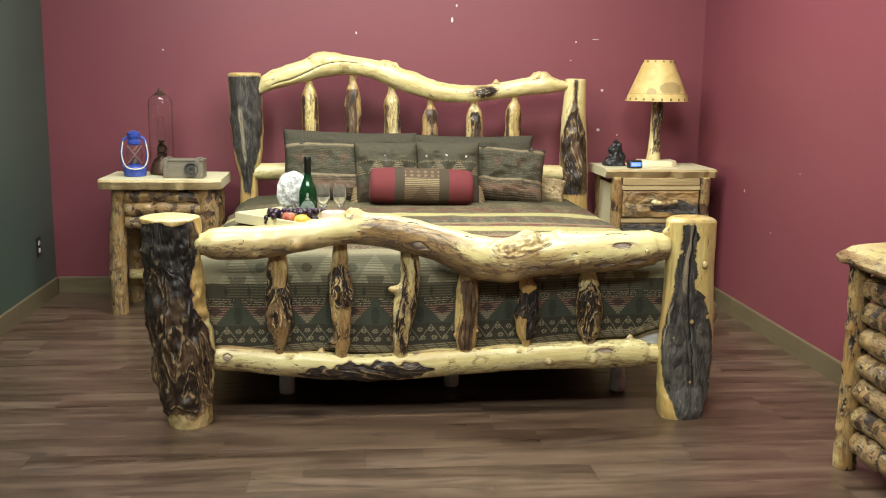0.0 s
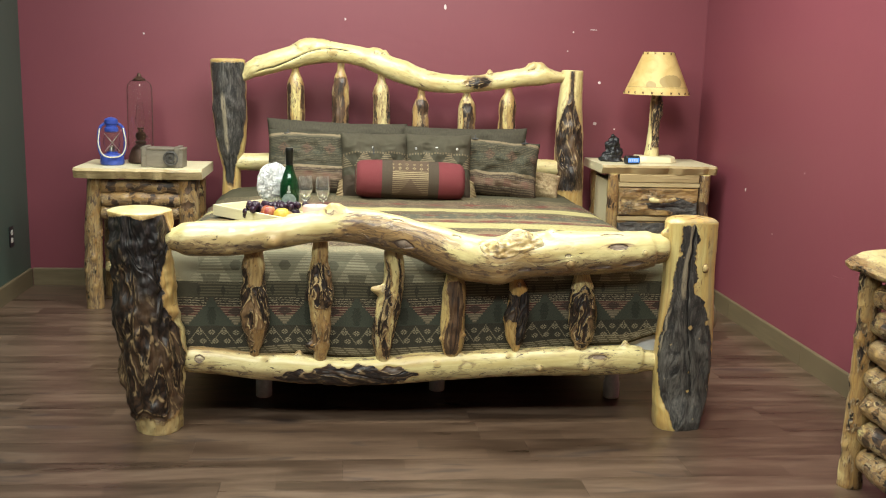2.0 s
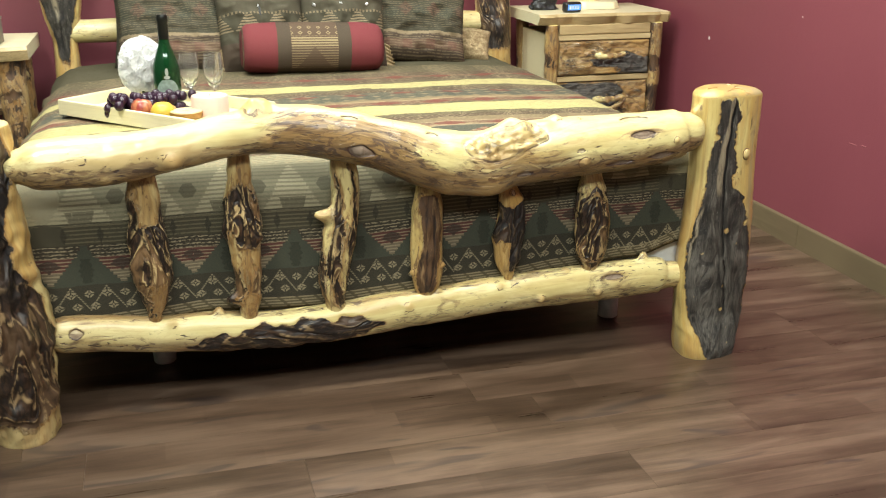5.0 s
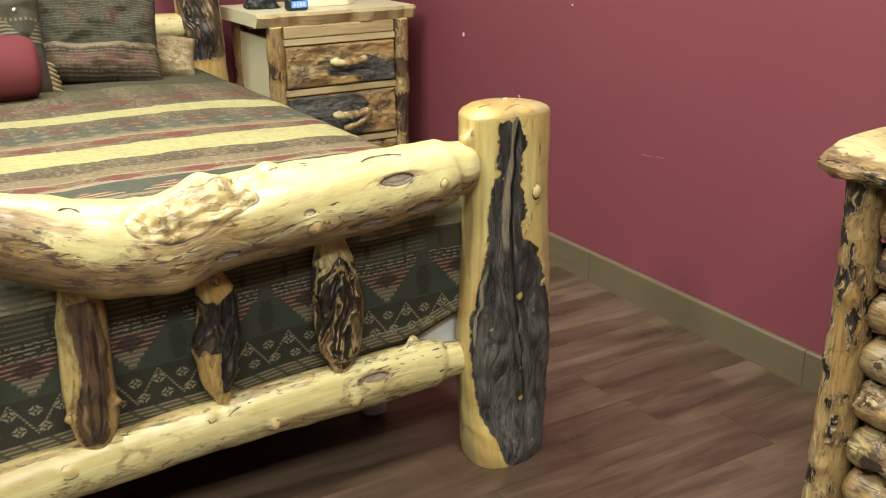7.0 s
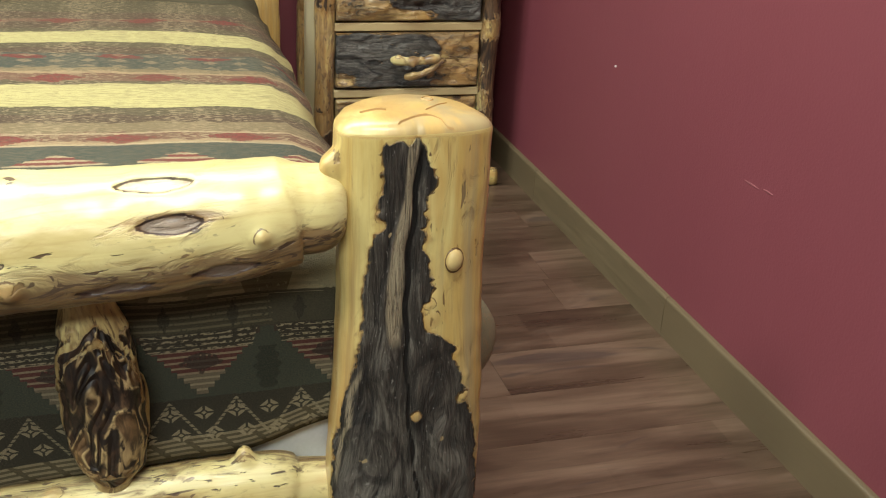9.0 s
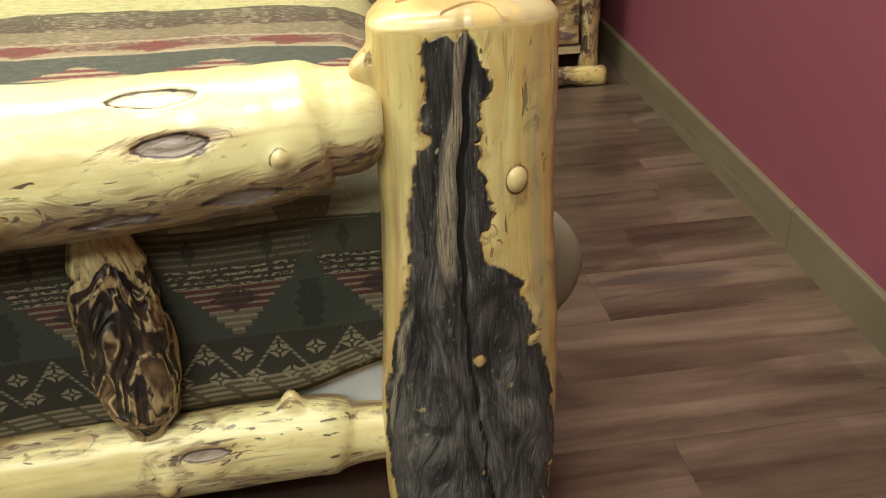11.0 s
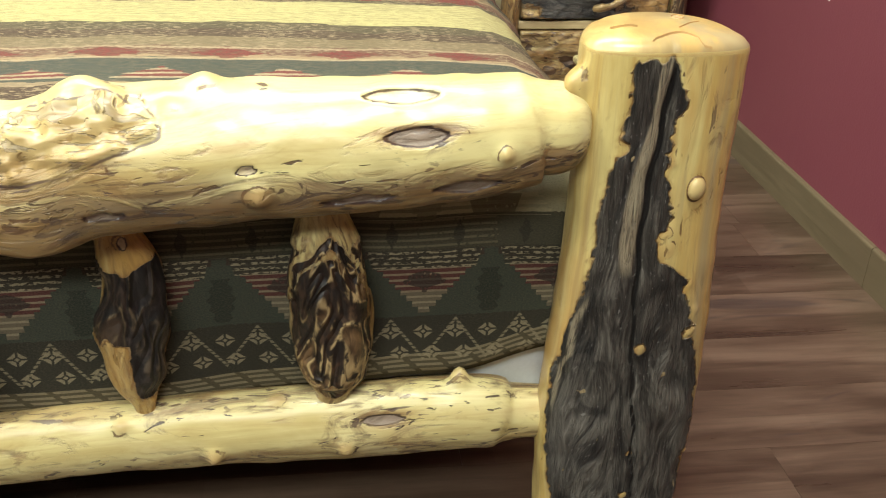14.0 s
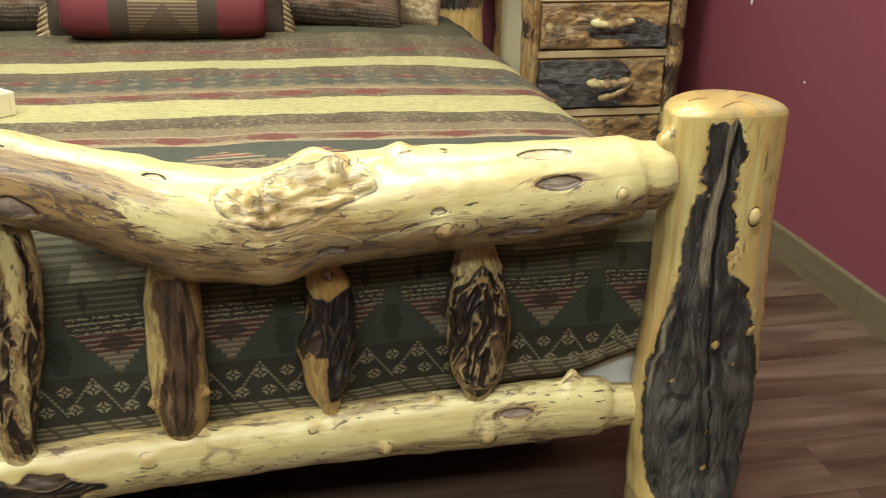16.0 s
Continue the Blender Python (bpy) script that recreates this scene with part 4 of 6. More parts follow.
    inside = ((u - 0.1625).abs() + (ragged - 0.5) * 0.05).lt(0.85)
    ribs = (v / 0.0095).frac().gt(0.55)
    c = m.mix(v.band(0.291, 0.52) * inside * ribs * (ragged + 0.3).min(1.0) * (v.lt(0.337) * 0.25 + 0.45), c, (0.055, 0.048, 0.028))
    c = m.mix(v.band(0.291, 0.337) * (v / 0.0095).frac().band(0.05, 0.4) * ragged.gt(0.36) * inside * 0.5, c, (0.20, 0.175, 0.105))
    tuft = (((u / (REP / 2)).saw() * 0.24) + (v - 0.313).abs() * 1.15 - (u / 0.006).saw() * 0.012).lt(0.021)
    c = m.mix(tuft * 0.8, c, (0.030, 0.030, 0.021))
    # pale trees above, each with a small dark door
    t2 = ((v - 0.337) / 0.0085).op("FLOOR") * 0.0085 / 0.105
    pale = v.band(0.337, 0.445) * (tree - t2.inv() * 0.86).lt(0.0)
    c = m.mix(v.band(0.337, 0.46) * pale.inv() * inside * 0.42, c, (0.135, 0.125, 0.075))
    c = m.mix(pale * ribs.inv() * 0.5, c, (0.42, 0.375, 0.235))
    door = v.band(0.339, 0.365) * (tree - (v - 0.339) * 4.0).lt(0.30)
    c = m.mix(door * ragged.gt(0.34) * 0.7, c, (0.085, 0.078, 0.05))
    heart = v.band(0.375, 0.405) * (tree.inv() + (v - 0.39).abs() * 9.0).lt(0.26)
    c = m.mix(heart * inside * 0.6, c, (0.05, 0.05, 0.032))
    # flecks along the stripes of the top
    flecks = (m.noise(m.vec(u, v, 3.0), (70, 260, 1), 3) + (m.noise(m.vec(u, 0.0, 1.0), (9, 1, 1), 2) - 0.5) * 0.3).gt(0.56)
    c = m.mix(flecks * v.gt(0.45) * (v.band(0.885, 1.04) + v.band(1.375, 1.49) + v.band(0.585, 0.69) * 0.85 + v.band(1.16, 1.29) * 0.6).inv() * 0.8, c, (0.33, 0.255, 0.15))
    worn_thread = (m.noise(m.vec(u, v, 7.0), (7, 190, 1), 3) + (m.noise(m.vec(u, v, 4.0), (60, 60, 1), 2) - 0.5) * 0.25).gt(0.585)
    c = m.mix(worn_thread * (v.band(0.87, 1.06) + v.band(1.36, 1.51)) * 0.38, c, (0.20, 0.165, 0.085))
    wander = (ragged - 0.5) * 0.25 + (m.noise(m.vec(u, v, 5.0), (9, 70, 1), 3) - 0.5) * 0.5
    for vc, half, shift in ((0.718, 0.021, 0.5), (1.088, 0.024, 0.2), (1.262, 0.018, 0.6), (1.615, 0.022, 0.3)):
        lens_run = (((u / REP + shift).saw() * -2.0 + 1.0) * 1.3 + ((v - vc) / half).abs() * 0.65 + wander * 2.0).lt(0.80)
        c = m.mix(lens_run * 0.88, c, m.mix(ragged.step(0.45, 0.65), (0.175, 0.036, 0.032), (0.12, 0.04, 0.032)))
    scallop = ((v - 0.690).abs() + (ragged - 0.5) * 0.006).lt(0.004) + ((v - 0.745).abs() + (ragged - 0.5) * 0.014).lt(0.004)
    c = m.mix(scallop * 0.7, c, (0.42, 0.335, 0.20))
    arch = ((u / REP).saw() * -2.0 + 1.0) * 1.1 + (v - 0.60) / 0.055 + wander * 1.2
    motif = arch.lt(0.86) * v.band(0.597, 0.655)
    c = m.mix(motif, c, m.mix((v / 0.019 + ragged * 0.4).frac().gt(0.55), (0.17, 0.045, 0.038), (0.36, 0.29, 0.175)))
    dots = v.band(1.17, 1.28) * ((u / 0.06).saw() + (v / 0.05).saw()).lt(0.3)
    c = m.mix(dots * ragged.gt(0.4) * 0.7, c, T)
    nap = (m.noise(m.vec(u, v, 11.0), (45, 150, 1), 4) + (big - 0.5) * 0.3).gt(0.53)
    c = m.mix(nap * v.gt(0.56) * 0.28, c, (0.135, 0.112, 0.066))
    c = m.mix(weave.step(0.45, 0.7) * 0.42, c, (0.13, 0.10, 0.065))
    c = m.mix(weave.step(0.5, 0.3) * 0.45, c, (0.014, 0.012, 0.009))
    return c, weave * 0.7 + big * 0.3


def bedspread_material():
    m = Mat("woven_bedspread", 0.85, spec=0.2)
    u, v, w = m.xyz(m.attr("cloth"))
    c, h = cloth_colours(m, u, v, w)
    return m.done(c, None, h, 0.0015)


def fabric(name, colour, second, scale=500):
    m = Mat(name, 0.88, spec=0.15)
    o = m.obj()
    a, b = m.noise(o, (scale, scale, scale), 2), m.noise(o, (8, 8, 8), 3)
    c = m.mix(a.step(0.35, 0.7) * 0.6 + b.step(0.4, 0.7) * 0.3, colour, second)
    return m.done(c, None, a, 0.001)


SPREAD = bedspread_material()
OLIVE = fabric("olive_chenille", (0.07, 0.063, 0.038), (0.10, 0.088, 0.054))
DROP = 0.385


def bed_cover(name, x_half, y0, y1, top, foot_drop, side_drop, lift, seed, lip=0.012):
    """A cloth that lies on the bed, hangs down its sides and, if foot_drop is given, over its foot."""
    nu, nv = 150, 150
    edge = 0.07
    s_max, v_all = x_half + side_drop, foot_drop + (y1 - y0)
    verts, cloth = [], []

    def fold(d, r):
        """Way out and way down for a length d of cloth past the start of a rounded edge."""
        if d <= 0:
            return d, 0.0
        arc = r * math.pi / 2
        if d < arc:
            return r * math.sin(d / r), r * (1 - math.cos(d / r))
        return r, r + d - arc

    for j in range(nv + 1):
        for i in range(nu + 1):
            s = s_max * (2 * i / nu - 1)
            hem = lift(s)
            v = hem + (v_all - hem) * (j / nv)
            ox, dx = fold(abs(s) - (x_half - edge), edge)
            oy, dy = fold(max(0.0, foot_drop + edge - v) if foot_drop else 0.0, edge)
            x = math.copysign(x_half - edge + ox, s) if abs(s) > x_half - edge else s
            y = y0 + edge - oy if foot_drop and v < foot_drop + edge else y0 + (v - foot_drop)
            z = top - max(dx, dy) + 0.006 * noise.noise(Vector((s * 3 + seed, v * 3, 0))) + 0.003 * noise.noise(Vector((s * 9, v * 9, seed)))
            z -= 0.030 * (1 - ramp01(-0.1, 0.72, s)) * min(1.0, dy / 0.16)
            both = min(dx, dy)
            wave = 0.012 * noise.noise(Vector((s * 5, v * 5, seed + 4.0)))
            if dy > 0.03:
                y += wave * 0.6
            if dx > 0.03:
                x += math.copysign(1, s) * (wave + 0.02 * noise.noise(Vector((0, y * 4, seed + 9.0)))) + math.copysign(0.012 + (0.205 if s > 0 else 0.02) * math.sin(math.pi * max(0.0, min(1.0, (dx - 0.10) / 0.31))) ** 0.7 * math.exp(-((y - 4.17) / 0.10) ** 2), s)
            if both > 0:
                x += math.copysign(both * 0.1, s)
                y += both * 0.10
            crown = 0.025 * max(0.0, 1 - (s / x_half) ** 4) if dx == 0 else 0.0
            verts.append((x, y, z + crown * ramp01(foot_drop, foot_drop + 0.25, v)))
            cloth.append((s, v - 0.021 * ramp01(foot_drop + 0.03, foot_drop + 0.14, v), v - hem))
    faces = [(j * (nu + 1) + i, j * (nu + 1) + i + 1, (j + 1) * (nu + 1) + i + 1, (j + 1) * (nu + 1) + i) for j in range(nv) for i in range(nu)]
    me = bpy.data.meshes.new(name)
    me.from_pydata(verts, [], faces)
    me.attributes.new("cloth", "FLOAT_VECTOR", "POINT").data.foreach_set("vector", np.array(cloth, np.float32).ravel())
    me.shade_smooth()
    ob = new(name, me)
    thick = ob.modifiers.new("thickness", "SOLIDIFY")
    thick.thickness, thick.offset = lip, 1
    return ob


spread = bed_cover("bedspread", 1.0, 4.034, 5.56, BED_TOP, DROP, 0.36, lambda s: 0.068 + 0.02 * ramp01(0.4, 0.75, s) + 0.035 * ramp01(0.78, 0.96, s) + 0.004 * math.sin(s * 9), 2.0)
spread.data.materials.append(SPREAD)
edge_rows = []
for k in range(151):
    v = spread.data.vertices[k].co
    edge_rows.append((v.x, v.y - 0.004, v.z))
hem = bpy.data.meshes.new("hem_binding")
hem_v, hem_f = [], []
for k, (x, y, z) in enumerate(edge_rows):
    for q in range(8):
        hem_v.append((x, y + 0.007 * math.cos(q * math.pi / 4), z + 0.007 * math.sin(q * math.pi / 4)))
    if k:
        for q in range(8):
            hem_f.append(((k - 1) * 8 + q, (k - 1) * 8 + (q + 1) % 8, k * 8 + (q + 1) % 8, k * 8 + q))
hem.from_pydata(hem_v, [], hem_f)
hem.shade_smooth()
part("hem_binding", hem, OLIVE, spread, "olive corded hem")
tagged(spread, "woven southwestern striped bedspread hanging over the foot", "bedspread")
blanket = bed_cover("blanket", 1.0, 5.3, 6.05, BED_TOP - 0.004, 0.0, 0.3, lambda s: 0.0, 5.0, 0.008)
blanket.data.materials.append(OLIVE)
tagged(blanket, "plain olive green blanket at the head of the bed", "blanket")


def pillow(name, w, h, t, at, turn, material, label, sag=0.0, seed=0, lean=70, category="pillow", roll=0):
    """A stuffed cushion that leans back; its face towards the foot of the bed."""
    n = 56
    verts, cloth = [], []
    for side in (1, -1):
        for j in range(n + 1):
            for i in range(n + 1):
                x, y = 2 * i / n - 1, 2 * j / n - 1
                pinch = 1 - 0.10 * (x * x) * (1 - y * y) * 0.8
                fx = x * w / 2 * (1 - 0.05 * (1 - y * y) * (x * x))
                fy = y * h / 2 * (1 - 0.06 * (1 - x * x) * (y * y)) * pinch
                bulge = ((1 - x ** 4) * (1 - y ** 4)) ** 0.55
                wrinkle = 0.020 * noise.noise(Vector((x * 2.5 + seed, y * 2.5, side))) + 0.014 * noise.noise(Vector((x * 6 + y * 3 + seed, y * 3 - x, side * 2)))
                gather = 0.006 * math.sin(11 * math.atan2(y, x) + seed) * (x * x + y * y) ** 1.5
                wrinkle += gather + 0.016 * max(0.0, noise.noise(Vector((x * 3 - y * 5, x * 1.5 + y * 8, seed * 2.0)))) 
                z = side * (t / 2 * bulge + wrinkle * bulge) + 0.012 * noise.noise(Vector((x * 2, y * 2, seed + 7)))
                fy -= sag * bulge * 0.2
                verts.append((fx, fy, z))
                cloth.append((fx, fy, 0.0))
    m = n + 1
    faces = []
    for j in range(n):
        for i in range(n):
            a = j * m + i
            faces.append((a, a + 1, a + m + 1, a + m))
            b = m * m + a
            faces.append((b + m, b + m + 1, b + 1, b))
    me = bpy.data.meshes.new(name)
    me.from_pydata(verts, [], faces)
    bm = bmesh.new()
    bm.from_mesh(me)
    bmesh.ops.remove_doubles(bm, verts=bm.verts[:], dist=0.0005)
    bm.to_mesh(me)
    bm.free()
    me.attributes.new("cloth", "FLOAT_VECTOR", "POINT")
    co = np.zeros(len(me.vertices) * 3, np.float32)
    me.vertices.foreach_get("co", co)
    me.attributes["cloth"].data.foreach_set("vector", co)
    me.shade_smooth()
    me.materials.append(material)
    ob = new(name, me)
    ob.matrix_basis = pose(*at, lean, 0, turn) @ pose(0, 0, 0, 0, 0, roll)
    return tagged(ob, label, category)


def sham_material(name, style):
    m = Mat(name, 0.88, spec=0.15)
    u, v, w = m.xyz(m.attr("cloth"))
    a = m.noise(m.vec(u, v, w), (500, 500, 500), 2)
    rag = m.noise(m.vec(u, v, 2.0), (120, 50, 1), 2)
    G, B, T, R = (0.050, 0.047, 0.032), (0.066, 0.047, 0.034), (0.22, 0.17, 0.105), (0.13, 0.045, 0.037)
    if style == "striped":
        c = m.ramp((v + (rag - 0.5) * 0.012 + 0.25) / 0.5, [(0.0, (0.06, 0.052, 0.034)), (0.16, B), (0.26, (0.12, 0.075, 0.052)), (0.33, B), (0.39, T), (0.415, G), (0.74, (0.10, 0.088, 0.058)), (0.765, T), (0.80, G)], True)
        tree = (u / 0.125).saw() * 2.0
        step9 = (v / 0.009).op("FLOOR") * 0.009
        c = m.mix((tree * 0.062 + (step9 - 0.05).abs()).lt(0.034) * rag.gt(0.42) * 0.32, c, R)
        c = m.mix(((tree - 1.0).abs() * 0.062 + (step9 - 0.035).abs()).lt(0.034) * rag.gt(0.36) * 0.55, c, (0.045, 0.052, 0.038))
        c = m.mix(v.band(-0.03, 0.12) * (v / 0.0095).frac().gt(0.66) * rag.gt(0.46) * 0.4, c, T)
        c = m.mix(v.band(-0.16, -0.05) * (v / 0.011).frac().gt(0.55) * rag.gt(0.45) * 0.55, c, T)
        c = m.mix(v.band(-0.12, -0.08) * (u / 0.1).saw().lt(0.2) * rag.gt(0.4) * 0.35, c, R)
    elif style == "concho":
        c = m.ramp((v + 0.25) / 0.5, [(0.0, B), (0.36, (0.05, 0.046, 0.03)), (0.61, (0.07, 0.062, 0.042))], True)
        tree = (u / 0.12).saw() * 2.0
        c = m.mix(v.band(-0.02, 0.05) * (tree - ((v - 0.05) * -11.0)).lt(0.2) * (v / 0.012).frac().gt(0.45) * 0.8, c, T)
        c = m.mix(v.band(0.05, 0.06) * (u / 0.015).frac().gt(0.5) * 0.7, c, T)
    else:
        c = m.mix(rag.step(0.3, 0.7), (0.054, 0.048, 0.035), (0.072, 0.064, 0.045))
    c = m.mix(a.step(0.4, 0.75) * 0.3, c, (0.085, 0.07, 0.048))
    return m.done(c, None, a, 0.0012)


SHAM, STRIPED, CONCHO = sham_material("olive_sham", "plain"), sham_material("striped_sham", "striped"), sham_material("concho_sham", "concho")
PT = BED_TOP + 0.02
pillow("pillow", 0.80, 0.42, 0.17, (-0.36, 5.97, PT + 0.185), 1, SHAM, "plain olive brown king pillow sham", 0, 1, 74, roll=-1.5)
pillow("pillow", 0.76, 0.40, 0.17, (0.36, 5.98, PT + 0.175), -2, SHAM, "plain olive brown king pillow sham", 0, 2, 74)
striped_l = pillow("pillow", 0.56, 0.38, 0.17, (-0.46, 5.80, PT + 0.165), 2, STRIPED, "woven striped pillow with red motifs and toggle bars", 0, 3, 64, roll=-2)
striped_r = pillow("pillow", 0.44, 0.34, 0.16, (0.55, 5.80, PT + 0.15), -6, STRIPED, "woven striped pillow with red motifs and toggle bars", 0, 4, 66, roll=-4)
TAN = fabric("cream_tan_cloth", (0.22, 0.155, 0.085), (0.42, 0.33, 0.19), 120)
pillow("pillow", 0.30, 0.17, 0.12, (0.76, 5.86, BED_TOP + 0.075), -12, TAN, "crumpled end of a cream and tan pillow", 0, 9, 48, roll=-6)
square_l = pillow("cushion", 0.37, 0.38, 0.15, (-0.15, 5.70, PT + 0.165), 3, CONCHO, "dark square cushion with metal studs and woven border", 0, 5, 68, "cushion")
square_r = pillow("cushion", 0.37, 0.38, 0.15, (0.195, 5.70, PT + 0.165), -3, CONCHO, "dark square cushion with metal studs and woven border", 0, 6, 68, "cushion")
STEEL = plain("brushed_steel", (0.62, 0.62, 0.62), 0.3, 1.0)
BLACK = plain("black_plastic", (0.016, 0.016, 0.017), 0.4)
for sq in (square_l, square_r):
    for x in (-0.12, -0.01, 0.10):
        stud = lathe([(0.009, 0.0), (0.008, 0.003), (0.004, 0.005)], 14)
        bmesh.ops.translate(stud, verts=stud.verts[:], vec=(x, 0.085, 0.071 - abs(x) * 0.06))
        part("stud", stud, STEEL, sq, "round silver stud")
    for x in (-0.01,):
        part("strap", box(x - 0.004, x + 0.004, 0.0, 0.085, 0.072, 0.076, 0.001, 1), BLACK, sq, "thin dark leather strap")

for pl, xs in ((striped_l, (-0.17, 0.16)), (striped_r, (-0.15, 0.13))):
    for x in xs:
        bar = lathe([(0.0025, -0.02), (0.005, -0.016), (0.0055, 0.0), (0.005, 0.016), (0.0025, 0.02)], 14)
        bar.transform(pose(x, 0.143, 0.062, 0, 90, 6))
        smooth(part("toggle_bar", bar, BLACK, pl, "dark polished toggle bar"))
        part("toggle_loop", box(x - 0.003, x + 0.003, 0.138, 0.17, 0.05, 0.058, 0.001, 1), BLACK, pl)


def fringe(parent, x, sgn):
    """A rippled cream ruffle down the outer edge of a cushion."""
    bm = bmesh.new()
    rows = []
    for j in range(31):
        v = -0.178 + 0.11 * j / 30
        rows.append([bm.verts.new((x + sgn * 0.05 * k / 4 * (1.1 - 0.5 * j / 30), v - 0.006 * k, 0.012 * math.sin(j * 1.3) * k / 4 + 0.01)) for k in range(5)])
    for a, b in zip(rows, rows[1:]):
        for k in range(4):
            bm.faces.new((a[k], a[k + 1], b[k + 1], b[k]))
    ob = part("ruffle", bm, TAN, parent, "cream tan rippled edging")
    ob.data.shade_smooth()
    sol = ob.modifiers.new("thickness", "SOLIDIFY")
    sol.thickness = 0.003


fringe(square_l, -0.165, -1)
fringe(square_r, 0.165, 1)

# bolster
def bolster_material():
    m = Mat("woven_bolster", 0.88, spec=0.15)
    u, v, w = m.xyz(m.attr("cloth"))
    a = m.noise(m.vec(u, v, w), (450, 450, 450), 2)
    rag = m.noise(m.vec(u, v, 2.0), (100, 60, 1), 2)
    au = u.abs()
    R, O, T, B = (0.15, 0.031, 0.037), (0.058, 0.046, 0.032), (0.27, 0.215, 0.12), (0.085, 0.058, 0.038)
    c = m.ramp(au / 0.34, [(0.0, B), (0.105 / 0.34, O), (0.165 / 0.34, R)], True)
    mid = au.lt(0.105)
    c = m.mix(mid * v.band(0.0, 0.05) * (v / 0.011).frac().gt(0.45), c, T)
    c = m.mix(mid * v.band(-0.1, 0.0) * (v / 0.011).frac().gt(0.6) * 0.6, c, T)
    c = m.mix(mid * (au * 1.2 + (v + 0.05).max(-0.05) * 1.0).lt(0.055) * v.band(-0.09, 0.035) * 0.85, c, B)
    d = (((u / 0.042).saw()) * 0.042 + (((v - 0.05) / 0.032).saw()) * 0.032)
    c = m.mix(mid * v.band(0.05, 0.115) * d.band(0.006, 0.0105), c, T)
    c = m.mix(a.step(0.4, 0.75) * 0.3, c, (0.16, 0.10, 0.07))
    return m.done(c, None, a, 0.0012)


def bolster_mesh():
    n, seg = 40, 40
    verts, cloth, faces = [], [], []
    for i in range(n + 1):
        u = 2 * i / n - 1
        r = 0.112 * (1 - 0.1 * abs(u) ** 6) * (1 if abs(u) < 0.999 else 0.93)
        for k in range(seg):
            a = 2 * math.pi * k / seg
            rr = r * (1 + 0.02 * noise.noise(Vector((u * 3, math.cos(a), math.sin(a)))))
            flat = 0.9 if math.sin(a) < -0.6 else 1.0
            verts.append((u * 0.31, -math.cos(a) * rr, math.sin(a) * rr * flat))
            ang = a if a < math.pi else a - 2 * math.pi
            cloth.append((u * 0.31, ang * 0.112 - 0.02 if abs(ang) < 1.7 else 0.15, 0))
    for i in range(n):
        for k in range(seg):
            faces.append((i * seg + k, i * seg + (k + 1) % seg, (i + 1) * seg + (k + 1) % seg, (i + 1) * seg + k))
    for end, x in ((0, -1), (n, 1)):
        base = len(verts)
        for shrink, push in ((0.8, 0.012), (0.3, 0.006)):
            for k in range(seg):
                v = verts[end * seg + k]
                verts.append((v[0] + x * push, v[1] * shrink, v[2] * shrink))
                cloth.append((0.3, 0.15, 0))
        for k in range(seg):
            k2 = (k + 1) % seg
            faces.append((end * seg + k, end * seg + k2, base + k2, base + k))
            faces.append((base + k, base + k2, base + seg + k2, base + seg + k))
        faces.append([base + seg + k for k in range(seg)])
    me = bpy.data.meshes.new("bolster")
    me.from_pydata(verts, [], faces)
    me.attributes.new("cloth", "FLOAT_VECTOR", "POINT").data.foreach_set("vector", np.array(cloth, np.float32).ravel())
    bm = bmesh.new()
    bm.from_mesh(me)
    bmesh.ops.recalc_face_normals(bm, faces=bm.faces[:])
    bm.to_mesh(me)
    bm.free()
    me.shade_smooth()
    return me


bolster = part("bolster_pillow", bolster_mesh(), bolster_material(), None)
bolster.matrix_basis = pose(0.030, 5.50, BED_TOP + 0.130, 0, 1.2, -1) @ Matrix.Diagonal((0.89, 0.95, 0.95, 1))
tagged(bolster, "round bolster pillow with red ends and woven middle", "bolster pillow")


# ---- tray with fruit and wine ----
TZ = BED_TOP + 0.045
tray = thing("serving_tray", "pale wooden serving tray lying on the bedspread", "tray", (-0.53, 4.78, TZ - 0.01), -47)
part("tray_bottom", box(-0.30, 0.30, -0.21, 0.12, 0.0, 0.012, 0.002, 1), BOARD, tray)
for x0, x1, y0, y1 in ((-0.312, 0.312, -0.222, -0.21), (-0.312, 0.312, 0.12, 0.132), (-0.312, -0.30, -0.21, 0.12), (0.30, 0.312, -0.21, 0.12)):
    part("tray_side", box(x0, x1, y0, y1, 0.0, 0.05, 0.003, 2), BOARD, tray)
TT = TZ + 0.003


def put(rows, name, material, label, category, at, seg=32, group=""):
    ob = smooth(part(name, lathe(rows, seg), material, None))
    ob.matrix_basis = pose(*at)
    return tagged(ob, label, category, group)


GREEN_GLASS = Mat("green_bottle_glass", 0.05)
GREEN_GLASS.b.inputs["Transmission Weight"].default_value = 0.35
GREEN_GLASS = GREEN_GLASS.done((0.006, 0.045, 0.014))
CLEAR = Mat("clear_glass", 0.02)
CLEAR.b.inputs["Transmission Weight"].default_value = 1.0
CLEAR.b.inputs["IOR"].default_value = 1.3
CLEAR = CLEAR.done((0.97, 0.98, 0.97))
CRYSTAL = Mat("cut_crystal", 0.04)
CRYSTAL.b.inputs["Transmission Weight"].default_value = 0.97
CRYSTAL.b.inputs["IOR"].default_value = 1.32
CRYSTAL = CRYSTAL.done((0.97, 0.98, 0.97))
bottle = put([(0.0, 0.0), (0.04, 0.0), (0.043, 0.006), (0.043, 0.13), (0.040, 0.155), (0.030, 0.185), (0.019, 0.215), (0.0155, 0.235), (0.015, 0.30)], "wine_bottle", GREEN_GLASS, "dark green sparkling wine bottle with pale label", "bottle", (-0.553, 4.75, TT))
